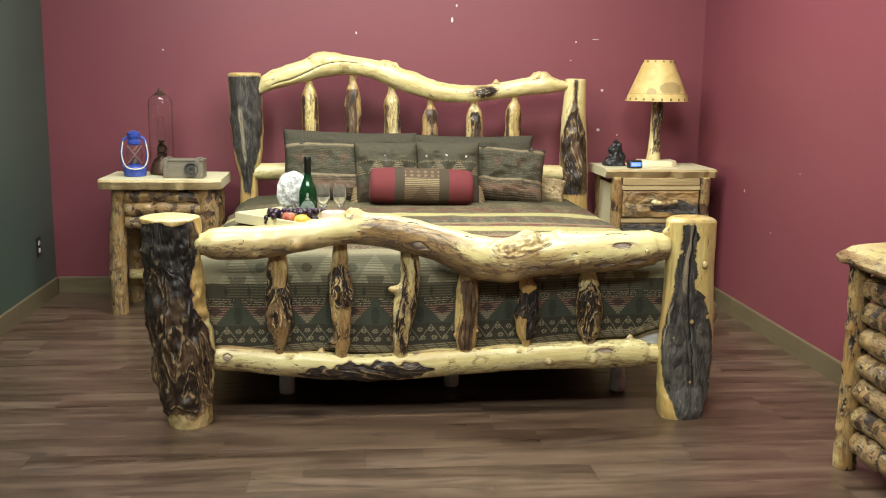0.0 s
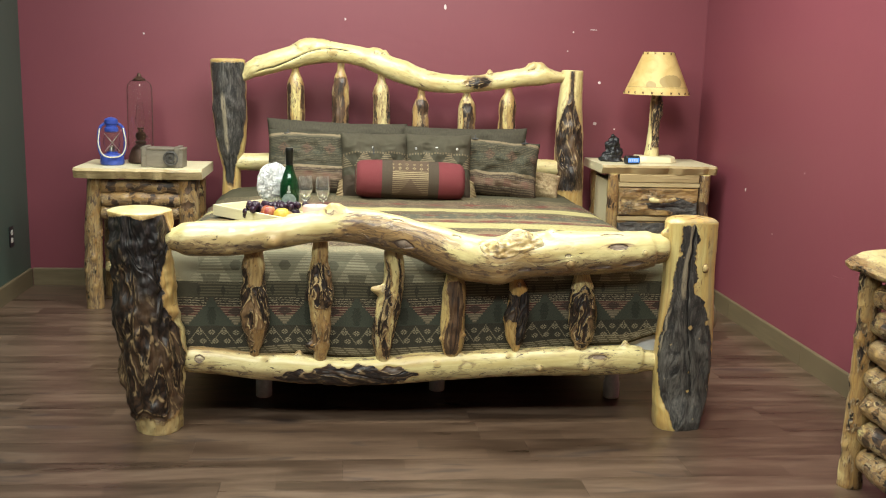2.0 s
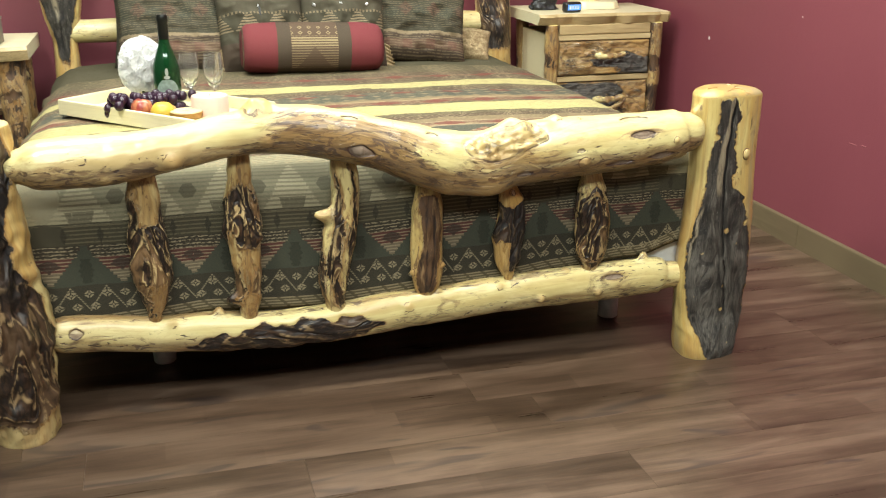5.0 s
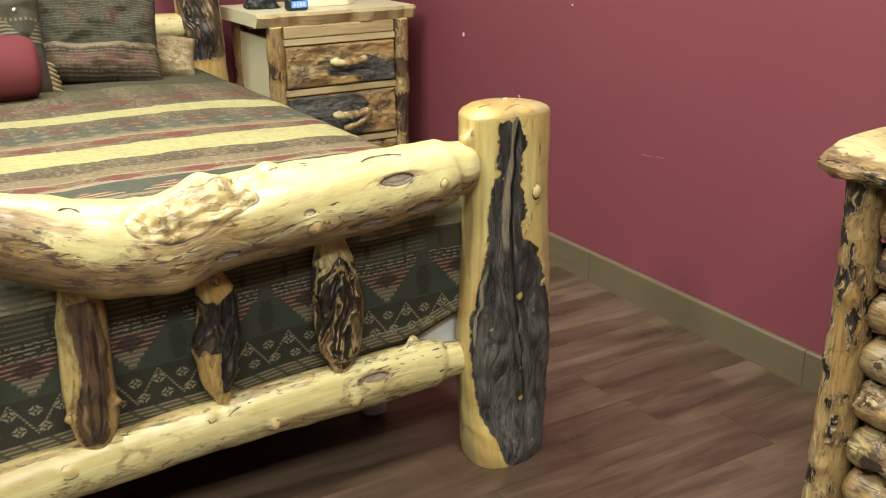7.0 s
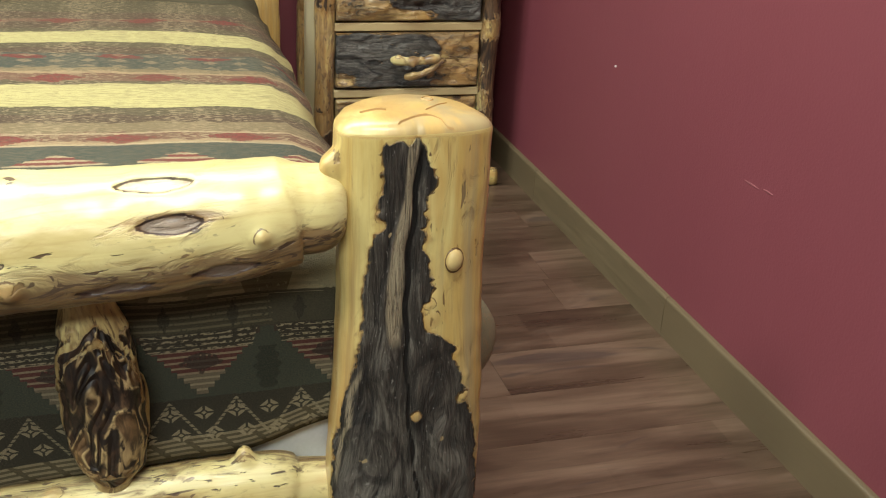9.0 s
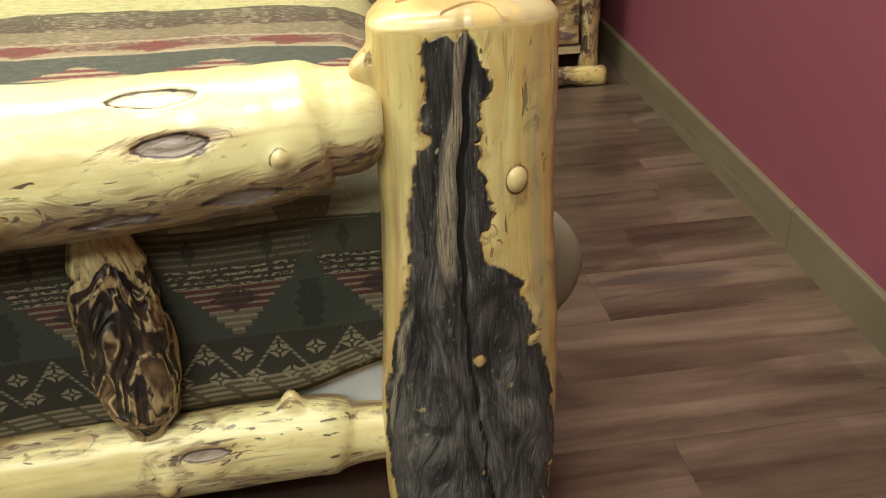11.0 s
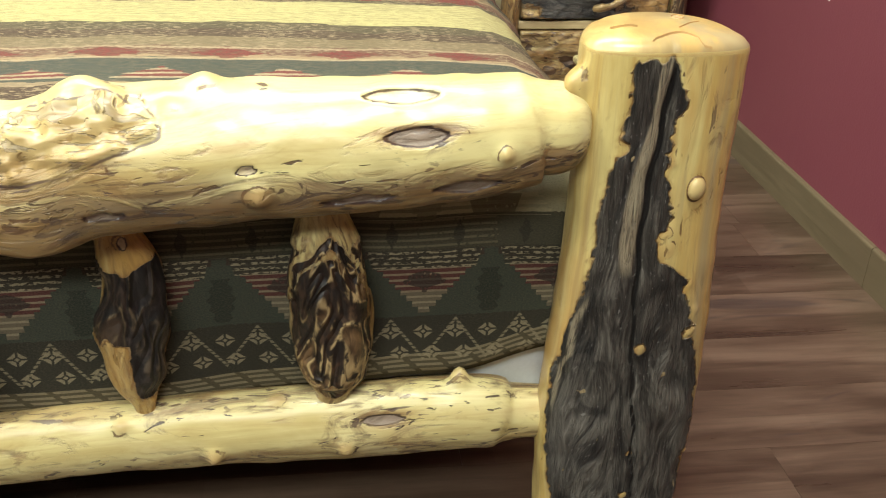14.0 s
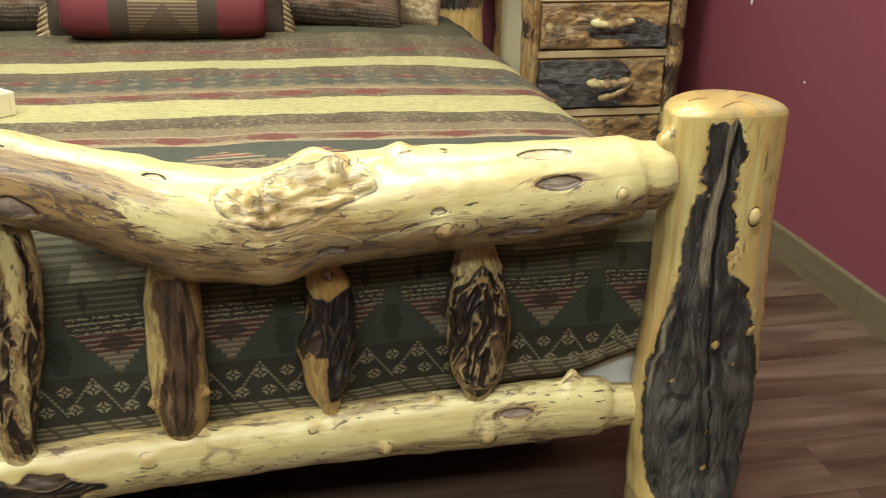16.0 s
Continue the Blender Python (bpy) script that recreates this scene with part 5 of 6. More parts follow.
smooth(part("foil_neck", lathe([(0.0165, 0.235), (0.0165, 0.29), (0.018, 0.292), (0.018, 0.305), (0.015, 0.312), (0.002, 0.313)], 28), plain("black_foil", (0.02, 0.022, 0.02), 0.35, 0.6), bottle, "black foil neck"))


def label_mesh(r, z, w, h):
    bm = bmesh.new()
    n = 18
    rows = []
    for j in range(9):
        t = 2 * j / 8 - 1
        rows.append([bm.verts.new((r * math.sin(w * math.sqrt(max(0.0, 1 - t * t * 0.85)) * (2 * i / n - 1)), -r * math.cos(w * math.sqrt(max(0.0, 1 - t * t * 0.85)) * (2 * i / n - 1)), z + h * t)) for i in range(n + 1)])
    for a, b in zip(rows, rows[1:]):
        for i in range(n):
            bm.faces.new((a[i], a[i + 1], b[i + 1], b[i]))
    return bm


smooth(part("bottle_label", label_mesh(0.0436, 0.068, 0.85, 0.042), plain("pale_green_label", (0.33, 0.42, 0.36), 0.6, 0, 90, 0.45), bottle, "pale grey-green oval paper label"))
for k in (-1, 1):
    part("label_mark", label_mesh(0.0435, 0.135, 0.12, 0.012) if k < 0 else label_mesh(0.0437, 0.118, 0.22, 0.006), plain("silver_print", (0.5, 0.52, 0.5), 0.4, 0.3), bottle)

GLASS = [(0.0, 0.0), (0.034, 0.0), (0.034, 0.002), (0.008, 0.006), (0.0045, 0.012), (0.0045, 0.055), (0.007, 0.062), (0.026, 0.085), (0.036, 0.11), (0.036, 0.13), (0.031, 0.165), (0.0295, 0.165), (0.0345, 0.13), (0.0345, 0.11), (0.024, 0.086), (0.0, 0.070)]
for x, y in ((-0.482, 4.765), (-0.405, 4.755)):
    g = put(GLASS, "wine_glass", CRYSTAL, "clear cut wine glass standing beside the bottle", "wine glass", (x, y, TT), 28, "wine glasses")
    g.matrix_basis = pose(x, y, TT) @ Matrix.Diagonal((0.9, 0.9, 1.12, 1))
    for k in range(8):
        a = k * math.pi / 4
        facet = bmesh.new()
        bmesh.ops.create_cone(facet, cap_ends=True, segments=4, radius1=0.006, radius2=0.001, depth=0.034, matrix=pose(0.021 * math.cos(a), 0.021 * math.sin(a), 0.083, 0, 0, 0) @ pose(0, 0, 0, 0, 0, math.degrees(a)) @ pose(0, 0, 0, 0, 35, 0))
        part("cut_facet", facet, CRYSTAL, g)

PETAL = Mat("white_petals", 0.7)
PETAL.b.inputs["Subsurface Weight"].default_value = 0.8
PETAL.b.inputs["Subsurface Radius"].default_value = (0.02, 0.02, 0.02)
PETAL.b.inputs["Subsurface Scale"].default_value = 1.0
PETAL = PETAL.done((0.95, 0.95, 0.94))
rng = random.Random(5)
bouquet = thing("flower_bouquet", "tall ball of ruffled white flowers beside the wine bottle", "flowers", (-0.575, 4.86, TT))
for k in range(36):
    t = (k + 0.5) / 36
    inc, az = math.acos(1 - 1.75 * t), k * 2.399
    c = Vector((0.082 * math.sin(inc) * math.cos(az), 0.082 * math.sin(inc) * math.sin(az), 0.145 + 0.082 * math.cos(inc)))
    bm = bmesh.new()
    for ring, count in ((0.006, 4), (0.016, 7), (0.027, 10)):
        for p in range(count):
            a = 2 * math.pi * p / count + rng.random()
            tilt = 75 - ring * 1700 + rng.uniform(-12, 12)
            base = pose(0, 0, 0, 0, 0, math.degrees(a)) @ pose(ring * 0.6, 0, 0.0, 0, -tilt, 0)
            pts = []
            for gx in (0, 0.5, 1):
                for gy in (-1, -0.5, 0, 0.5, 1):
                    pts.append(bm.verts.new(base @ Vector((gx * 0.026, gy * 0.015 * (0.5 + gx * 0.7), 0.004 * math.cos(gy * 5 + p) * gx - gx * gx * 0.006))))
            for i in range(2):
                for j in range(4):
                    bm.faces.new((pts[i * 5 + j], pts[i * 5 + j + 1], pts[i * 5 + 6 + j], pts[i * 5 + 5 + j]))
    bm.transform(Matrix.Translation(c) @ Vector((c.x, c.y, c.z - 0.145)).to_track_quat("Z", "Y").to_matrix().to_4x4())
    part("blossom", bm, PETAL, bouquet).data.shade_smooth()
core = bmesh.new()
bmesh.ops.create_uvsphere(core, u_segments=28, v_segments=18, radius=0.088, matrix=Matrix.Translation((0, 0, 0.145)))
for v in core.verts:
    v.co += (v.co - Vector((0, 0, 0.145))).normalized() * 0.01 * noise.noise(v.co * 55)
smooth(part("flower_core", core, PETAL, bouquet))
part("stem_bundle", lathe([(0.018, 0.0), (0.012, 0.05), (0.02, 0.1)], 16), plain("green_stem", (0.06, 0.12, 0.03), 0.6), bouquet)
bouquet.matrix_basis = pose(-0.628, 4.84, TT) @ Matrix.Diagonal((0.74, 0.7, 0.94, 1))

GRAPE = plain("dark_grape", (0.035, 0.012, 0.03), 0.28, 0, 40, 0.5)
for cx, cy, n, seed in ((-0.60, 4.665, 44, 1), (-0.69, 4.69, 26, 2), (-0.53, 4.68, 26, 3)):
    rng = random.Random(seed)
    grapes = thing("grape_bunch", "bunch of dark purple grapes on the tray", "grapes", (cx, cy, TT), 0, "grape bunches")
    for k in range(n):
        bm = bmesh.new()
        bmesh.ops.create_uvsphere(bm, u_segments=14, v_segments=10, radius=0.0145, matrix=Matrix.Translation((max(-0.05, min(0.05, rng.gauss(0, 0.026))), rng.gauss(0, 0.02), 0.0145 + 0.019 * (k % 5) * (0.6 if k % 5 == 4 else 0.9))) @ Matrix.Diagonal((1, 1, 1.12, 1)))
        part("grape", bm, GRAPE, grapes).data.shade_smooth()


def fruit(name, r, squash, at, material, label, category):
    rows = []
    for k in range(17):
        a = math.pi * k / 16
        dip = 0.22 * math.exp(-((a / 0.45) ** 2)) + 0.15 * math.exp(-(((math.pi - a) / 0.4) ** 2))
        rows.append((max(0.0006, r * math.sin(a)), r * squash * (1 - math.cos(a) * (1 - dip)) if a > 1.57 else r * squash * (1 - math.cos(a) * (1 - dip))))
    ob = put(rows, name, material, label, category, at, 28)
    return ob


RED_SKIN = Mat("red_apple_skin", 0.3)
o = RED_SKIN.obj()
RED_SKIN = RED_SKIN.done(RED_SKIN.mix(RED_SKIN.noise(o, (60, 60, 12), 3).step(0.4, 0.65), (0.25, 0.035, 0.03), (0.42, 0.16, 0.07)))
apple = fruit("apple", 0.036, 1.0, (-0.635, 4.635, TT), RED_SKIN, "red apple lying among the grapes", "apple")
part("stalk", lathe([(0.002, 0.062), (0.0015, 0.08)], 8), plain("apple_stalk", (0.08, 0.05, 0.02)), apple)
YELLOW = plain("yellow_fruit_skin", (0.62, 0.42, 0.06), 0.35, 0, 200, 0.15)
ob = fruit("lemon", 0.036, 0.95, (-0.575, 4.575, TT), YELLOW, "yellow lemon in front of the apple", "lemon")
PEEL, FLESH = plain("orange_melon_rind", (0.40, 0.21, 0.05), 0.5), plain("pale_melon_flesh", (0.72, 0.58, 0.34), 0.45)
melon = put([(0.012, 0.0), (0.036, 0.006), (0.048, 0.022), (0.05, 0.038)], "cut_fruit", PEEL, "halved pale fruit with its cut face up", "fruit", (-0.505, 4.55, TT))
smooth(part("cut_face", lathe([(0.0485, 0.037), (0.046, 0.041), (0.012, 0.041), (0.008, 0.036)], 28), FLESH, melon, "pale yellow cut flesh"))
roll = put([(0.015, 0.0), (0.032, 0.006), (0.036, 0.02), (0.03, 0.04), (0.012, 0.05)], "bread_roll", plain("baked_crust", (0.52, 0.32, 0.12), 0.6), "golden bread roll on the tray", "bread", (-0.565, 4.62, TT))
candle = put([(0.052, 0.0), (0.058, 0.004), (0.058, 0.07), (0.055, 0.075), (0.046, 0.072)], "pillar_candle", plain("pink_candle_wax", (0.74, 0.50, 0.42), 0.45, 0, 30, 0.1), "broad pale pink pillar candle on the tray", "candle", (-0.43, 4.60, TT))
part("wick", lathe([(0.0012, 0.07), (0.001, 0.083)], 8), BLACK, candle)


# ---- nightstands ----
def live_slab(name, w, d, h, parent, at, seed, skin=0.02):
    """A thick board whose long edges keep the log's own wavy outline."""
    bm = bmesh.new()
    n = 40
    prof = []
    for i in range(n + 1):
        x = (2 * i / n - 1) * w / 2
        f = -d / 2 + 0.026 * noise.noise(Vector((x * 8, seed, 0))) + 0.013 * noise.noise(Vector((x * 26, seed, 3))) + 0.02 * abs(2 * i / n - 1) ** 12
        b = d / 2 + 0.01 * noise.noise(Vector((x * 9, seed, 9)))
        under = skin + 0.022 * noise.noise(Vector((x * 14, seed, 5)))
        prof.append([(x, f + 0.012, h), (x, f, h * 0.75), (x, f + under * 0.5, h * 0.35), (x, f + under, 0), (x, b - 0.01, 0), (x, b, h * 0.5), (x, b - 0.008, h)])
    rings = [[bm.verts.new(p) for p in row] for row in prof]
    m = len(rings[0])
    for a, b in zip(rings, rings[1:]):
        for k in range(m):
            bm.faces.new((a[k], b[k], b[(k + 1) % m], a[(k + 1) % m]))
    bm.faces.new(rings[0])
    bm.faces.new(rings[-1][::-1])
    bmesh.ops.recalc_face_normals(bm, faces=bm.faces[:])
    bm.faces.ensure_lookup_table()
    me = bpy.data.meshes.new(name)
    bm.to_mesh(me)
    bm.free()
    me.materials.append(BOARD)
    me.materials.append(RIND)
    for p in me.polygons:
        if p.normal.y < -0.3 and abs(p.normal.z) < 0.9:
            p.material_index = 1
    me.shade_smooth()
    me.set_sharp_from_angle(angle=radians(35))
    ob = new(name, me)
    ob.parent = parent
    ob.matrix_basis = pose(*at)
    return ob


def half_log(name, x0, x1, y, z, r, seed, parent, material, bark, flat=0.6, label="", stain_shade=0.0):
    me = log_mesh(name, [(x0, y, z, r * 0.8), (x0 + 0.02, y, z, r), ((x0 + x1) / 2, y, z + 0.004, r * 1.04), (x1 - 0.02, y, z, r), (x1, y, z, r * 0.8)], 28, 0.012, 0.07, bark, [(0.3, 0.3, 0.02, 0.008), (0.7, -0.3, 0.025, 0.008)], seed, rough=0.008, flat=(flat, 1.0), stain_shade=stain_shade)
    return part(name, me, material, parent, label)


def patchy(seed, lean=0.5):
    return lambda u, a, q: lean + 0.9 * noise.noise(Vector((q[0] * 7 + seed, q[1] * 7, q[2] * 14)))


def fine_patchy(seed, lean=0.4):
    return lambda u, a, q: lean + 0.6 * noise.noise(Vector((q[0] * 20 + seed, q[1] * 20, q[2] * 13))) + 0.5 * noise.noise(Vector((q[0] * 45 + seed, q[1] * 45, q[2] * 26)))


RAILWOOD = plank_material("tan_aspen_rail", [(0.46, 0.36, 0.19), (0.58, 0.47, 0.26), (0.30, 0.20, 0.09), (0.40, 0.29, 0.14)], 0.4)
ns = thing("nightstand", "aspen log nightstand with bark-faced drawers and branch handles", "nightstand", (1.495, 5.80, GZ), 0, "nightstands")
live_slab("tabletop", 0.68, 0.47, 0.050, ns, (0, 0.265, 0.800), 3)
part("top_apron", box(-0.236, 0.236, 0.042, 0.085, 0.7525, 0.7995, 0.004, 1), RIND, ns, "brown bark-edged board under the top")
for x in (-0.27, 0.27):
    for y in (0.06, 0.46):
        part("corner_leg", log_mesh("corner_leg", [(x, y, 0.0, 0.034), (x, y, 0.3, 0.032), (x + 0.003, y, 0.55, 0.033), (x, y, 0.798, 0.034)], 20, 0.02, 0.06, patchy(4 + x, 0.42 if x > 0 else 0.14), (), 101 + int(x * 10), stain_shade=1.0), LOG_RED, ns)
for x in (-0.27, 0.27):
    part("side_panel", box(x - 0.009, x + 0.009, 0.09, 0.44, 0.1, 0.75, 0.003, 1), BOARD, ns, "pale plain side board")
part("back_panel", box(-0.25, 0.25, 0.462, 0.474, 0.1, 0.75, 0.002, 1), BOARD, ns)
for z in (0.738, 0.541, 0.328, 0.112):
    part("drawer_rail", box(-0.242, 0.242, 0.045, 0.08, z - 0.013, z + 0.013, 0.003, 1), RAILWOOD, ns)
for k, (z0, z1) in enumerate(((0.56, 0.72), (0.347, 0.523), (0.13, 0.31))):
    me = bpy.data.meshes.new("drawer")
    bm = bmesh.new()
    nx, nz = 94, 34
    grid, bark_v, grain_v = [], [], []
    for j in range(nz + 1):
        for i in range(nx + 1):
            x, z = -0.235 + 0.47 * i / nx, z0 + (z1 - z0) * j / nz
            e = min(i, nx - i, j, nz - j)
            b = noise.noise(Vector((x * 6 + k * 5, 1.3, z * 13))) + 0.5 * noise.noise(Vector((x * 15, 4.3 + k, z * 30)))
            y = 0.048 - (0.012 if e > 0 else 0.0) - 0.012 * (e > 0) * noise.noise(Vector((x * 11, k * 3.3, z * 24))) - 0.005 * noise.noise(Vector((x * 40, k, z * 60)))
            grid.append(bm.verts.new((x, y, z)))
            h = (z - z0) / (z1 - z0)
            if k == 0:
                black = ramp01(0.62, 0.50, h + 0.25 * b) * ramp01(-0.08, 0.0, x + 0.10 * b)
            elif k == 1:
                black = ramp01(0.10, 0.0, x + 0.14 * b - 0.10 * (1 - h)) * ramp01(1.05, 0.9, h) * (1 - math.exp(-((x + 0.2) / 0.05) ** 2 - ((h - 0.12) / 0.16) ** 2))
            else:
                black = ramp01(0.3, 0.6, b + 0.2)
            vein = abs(noise.noise(Vector((x * 7 + h * 1.5, k * 2.7, z * 30)))) + 0.5 * abs(noise.noise(Vector((x * 3, k * 1.7 + 5, z * 9))))
            bark_v.append(0.85 * black + 0.16 + 0.45 * b - 0.75 * ramp01(0.09, 0.0, vein))
            grain_v.append((z, y, x))
    m1 = nx + 1
    for j in range(nz):
        for i in range(nx):
            bm.faces.new((grid[j * m1 + i], grid[j * m1 + i + 1], grid[(j + 1) * m1 + i + 1], grid[(j + 1) * m1 + i]))
    bm.verts.index_update()
    edge = [e for e in bm.edges if e.is_boundary]
    bmesh.ops.extrude_edge_only(bm, edges=edge)
    count = len(bark_v)
    for v in list(bm.verts)[count:]:
        v.co.y = 0.09
    bm.to_mesh(me)
    bm.free()
    total = len(me.vertices)
    me.attributes.new("grain", "FLOAT_VECTOR", "POINT").data.foreach_set("vector", np.array(grain_v + [(0.0, 0.0, 0.0)] * (total - count), np.float32).ravel())
    me.attributes.new("bark", "FLOAT", "POINT").data.foreach_set("value", np.array(bark_v + [0.0] * (total - count), np.float32))
    me.attributes.new("stain_shade", "FLOAT", "POINT").data.foreach_set("value", np.full(total, 1.1, np.float32))
    me.attributes.new("worn", "FLOAT", "POINT").data.foreach_set("value", np.full(total, 0.0, np.float32))
    me.shade_smooth()
    drawer = part("drawer", me, LOG_CHAR if k < 2 else LOG_RED, ns, "rough bark-faced drawer front")
    zc = (z0 + z1) / 2 + (0.015 if k == 0 else 0.01)
    handle = log_mesh("handle", [(-0.062, 0.0, zc + 0.004, 0.010), (-0.052, -0.016, zc + 0.004, 0.0155), (-0.02, -0.022, zc + 0.001, 0.0125), (0.0, -0.022, zc + 0.003, 0.0145), (0.03, -0.02, zc + 0.002, 0.0115), (0.06, -0.018, zc + 0.007, 0.0145), (0.082, -0.006, zc + 0.006, 0.0115)], 22, 0.005, 0.12, None, [(0.15, 1.2, 0.009, 0.006), (0.42, -0.8, 0.01, 0.006), (0.6, 1.0, 0.010, 0.007), (0.85, 0.3, 0.009, 0.004)], 120 + k, stain_shade=lambda u, a: 2.2 * math.exp(-((u - 0.45) / 0.1) ** 2) + 1.6 * math.exp(-((u - 0.75) / 0.08) ** 2), lumps=0.004)
    part("handle", handle, LOG_PALE, drawer, "knobbly peeled branch handle")
    if k:
        twig = log_mesh("handle_twig", [(-0.018, 0.0, zc - 0.052, 0.009), (0.0, -0.014, zc - 0.047, 0.0125), (0.03, -0.018, zc - 0.038, 0.0105), (0.06, -0.018, zc - 0.024, 0.0115), (0.09, -0.012, zc - 0.006, 0.009), (0.105, 0.0, zc + 0.002, 0.006)], 20, 0.005, 0.14, None, [(0.2, 0.8, 0.009, 0.006), (0.5, 1.0, 0.009, 0.006)], 130 + k, stain_shade=1.4, lumps=0.005)
        part("handle_twig", twig, LOG_PALE, drawer)
half_log("foot_rail", -0.31, 0.315, 0.025, 0.032, 0.032, 140, ns, LOG_RED, patchy(2, 0.36), 0.7)

table = thing("nightstand", "open aspen log side table with thick live-edge top", "nightstand", (-1.415, 5.74, GZ), 0, "nightstands")
live_slab("tabletop", 0.68, 0.5, 0.056, table, (-0.013, 0.25, 0.735), 8)
for x, y, r, lean, barky in ((-0.265, 0.10, 0.047, 0.012, 0), (0.245, 0.10, 0.062, 0.0, 1), (-0.25, 0.42, 0.045, 0.0, 0), (0.25, 0.42, 0.045, 0.0, 1)):
    me = log_mesh("table_leg", [(x - lean, y, 0.0, r), (x - lean * 1.3, y, 0.22, r * 1.03), (x - lean * 0.6, y, 0.45, r * 0.95), (x + lean, y, 0.73, r * 0.96)], 40, 0.011, 0.06, fine_patchy(x * 9, 0.40 if barky else 0.10), [(0.4, 0.3, 0.018, 0.010), (0.3, -0.6, 0.015, 0.008), (0.18, 0.4, 0.02, 0.008)], 150 + int(x * 50 + y * 90), stain_shade=1.5, rough=0.008)
    part("table_leg", me, LOG_RED if barky else LOG_PALE, table)
for z, y in ((0.685, 0.085), (0.615, 0.078), (0.545, 0.085)):
    half_log("apron_log", -0.22, 0.20, y, z, 0.040, int(z * 1000), table, LOG_RED, fine_patchy(z * 30, 0.36), 0.8, "half-peeled apron log", 1.7)
for x in (-0.25, 0.25):
    me = log_mesh("side_apron", [(x, 0.15, 0.62, 0.03), (x, 0.28, 0.622, 0.034), (x, 0.41, 0.62, 0.03)], 16, 0.02, 0.06, patchy(3, 0.3), (), 170)
    part("side_apron", me, LOG_PALE, table)
shelf_rows = [(-0.25, 0.275, 0.2, 0.03), (0, 0.275, 0.2, 0.034), (0.25, 0.275, 0.2, 0.03)]
part("stretcher", log_mesh("stretcher", shelf_rows, 18, 0.02, 0.06, patchy(5, 0.3), (), 171), LOG_PALE, table)

# ---- on the nightstands ----
TL, TR = 0.773, 0.831
BLUE = plain("blue_enamel", (0.055, 0.10, 0.47), 0.3, 0.1, 30, 0.35)
BAIL = plain("cream_plated_bail", (0.74, 0.68, 0.48), 0.35)
WIRE = plain("plated_wire", (0.55, 0.53, 0.46), 0.3, 0.9)


def wire(points, r, name, parent, material, closed=False):
    rows, _ = spline(points, max(8, len(points) * 5))
    bm = bmesh.new()
    rings = []
    for i in range(len(rows)):
        d = Vector(rows[min(i + 1, len(rows) - 1)] - rows[max(i - 1, 0)]).normalized()
        q = d.to_track_quat("Z", "Y")
        rings.append([bm.verts.new(Vector(rows[i]) + q @ Vector((r * math.cos(2 * math.pi * k / 8), r * math.sin(2 * math.pi * k / 8), 0))) for k in range(8)])
    for a, b in zip(rings, rings[1:]):
        for k in range(8):
            bm.faces.new((a[k], a[(k + 1) % 8], b[(k + 1) % 8], b[k]))
    bm.faces.new(rings[0][::-1])
    bm.faces.new(rings[-1])
    bmesh.ops.recalc_face_normals(bm, faces=bm.faces[:])
    return smooth(part(name, bm, material, parent))


lantern = thing("kerosene_lantern", "bright blue kerosene lantern with wire handle", "lantern", (-1.60, 5.95, TL), 15)
smooth(part("fuel_tank", lathe([(0.03, 0.0), (0.06, 0.0), (0.064, 0.008), (0.064, 0.04), (0.056, 0.054), (0.03, 0.062), (0.03, 0.072), (0.0, 0.074)], 32), BLUE, lantern))
smooth(part("globe", lathe([(0.028, 0.075), (0.042, 0.1), (0.046, 0.125), (0.04, 0.155), (0.028, 0.178), (0.0265, 0.178), (0.0385, 0.155), (0.0445, 0.125), (0.0405, 0.1), (0.0265, 0.075)], 28, False), CLEAR, lantern))
smooth(part("hood", lathe([(0.03, 0.178), (0.038, 0.184), (0.038, 0.2), (0.03, 0.208), (0.03, 0.222), (0.036, 0.226), (0.036, 0.246), (0.028, 0.254), (0.012, 0.26), (0.0, 0.262)], 28), BLUE, lantern))
smooth(part("burner", lathe([(0.018, 0.072), (0.018, 0.085), (0.01, 0.1), (0.004, 0.104)], 20), WIRE, lantern, "plated wick burner"))
for s in (-1, 1):
    wire([(s * 0.055, 0, 0.045), (s * 0.068, 0, 0.09), (s * 0.068, 0, 0.17), (s * 0.055, 0, 0.21), (s * 0.03, 0, 0.228)], 0.008, "side_tube", lantern, BLUE)
wire([(-0.062, -0.01, 0.2), (-0.072, -0.045, 0.12), (-0.05, -0.066, 0.06), (0, -0.072, 0.045), (0.05, -0.066, 0.06), (0.072, -0.045, 0.12), (0.062, -0.01, 0.2)], 0.0036, "bail_handle", lantern, BAIL)
for s in (-1, 1):
    wire([(s * 0.04, -0.03, 0.075), (0.0, -0.052, 0.125), (-s * 0.04, -0.03, 0.175)], 0.0016, "globe_guard", lantern, WIRE)

RUST = plain("aged_bronze", (0.10, 0.055, 0.035), 0.45, 0.5, 40, 0.4)
oil = thing("oil_lamp", "tall glass oil lamp on a bronze base", "oil lamp", (-1.465, 6.06, TL))
smooth(part("font", lathe([(0.05, 0.0), (0.070, 0.004), (0.072, 0.014), (0.066, 0.03), (0.060, 0.06), (0.046, 0.088), (0.028, 0.10), (0.024, 0.108), (0.03, 0.116), (0.03, 0.122), (0.014, 0.126)], 32), RUST, oil))
smooth(part("burner", lathe([(0.012, 0.124), (0.026, 0.132), (0.030, 0.150), (0.026, 0.168), (0.014, 0.176), (0.012, 0.186), (0.02, 0.19), (0.018, 0.198), (0.006, 0.2)], 24), RUST, oil, "round bronze wick burner"))
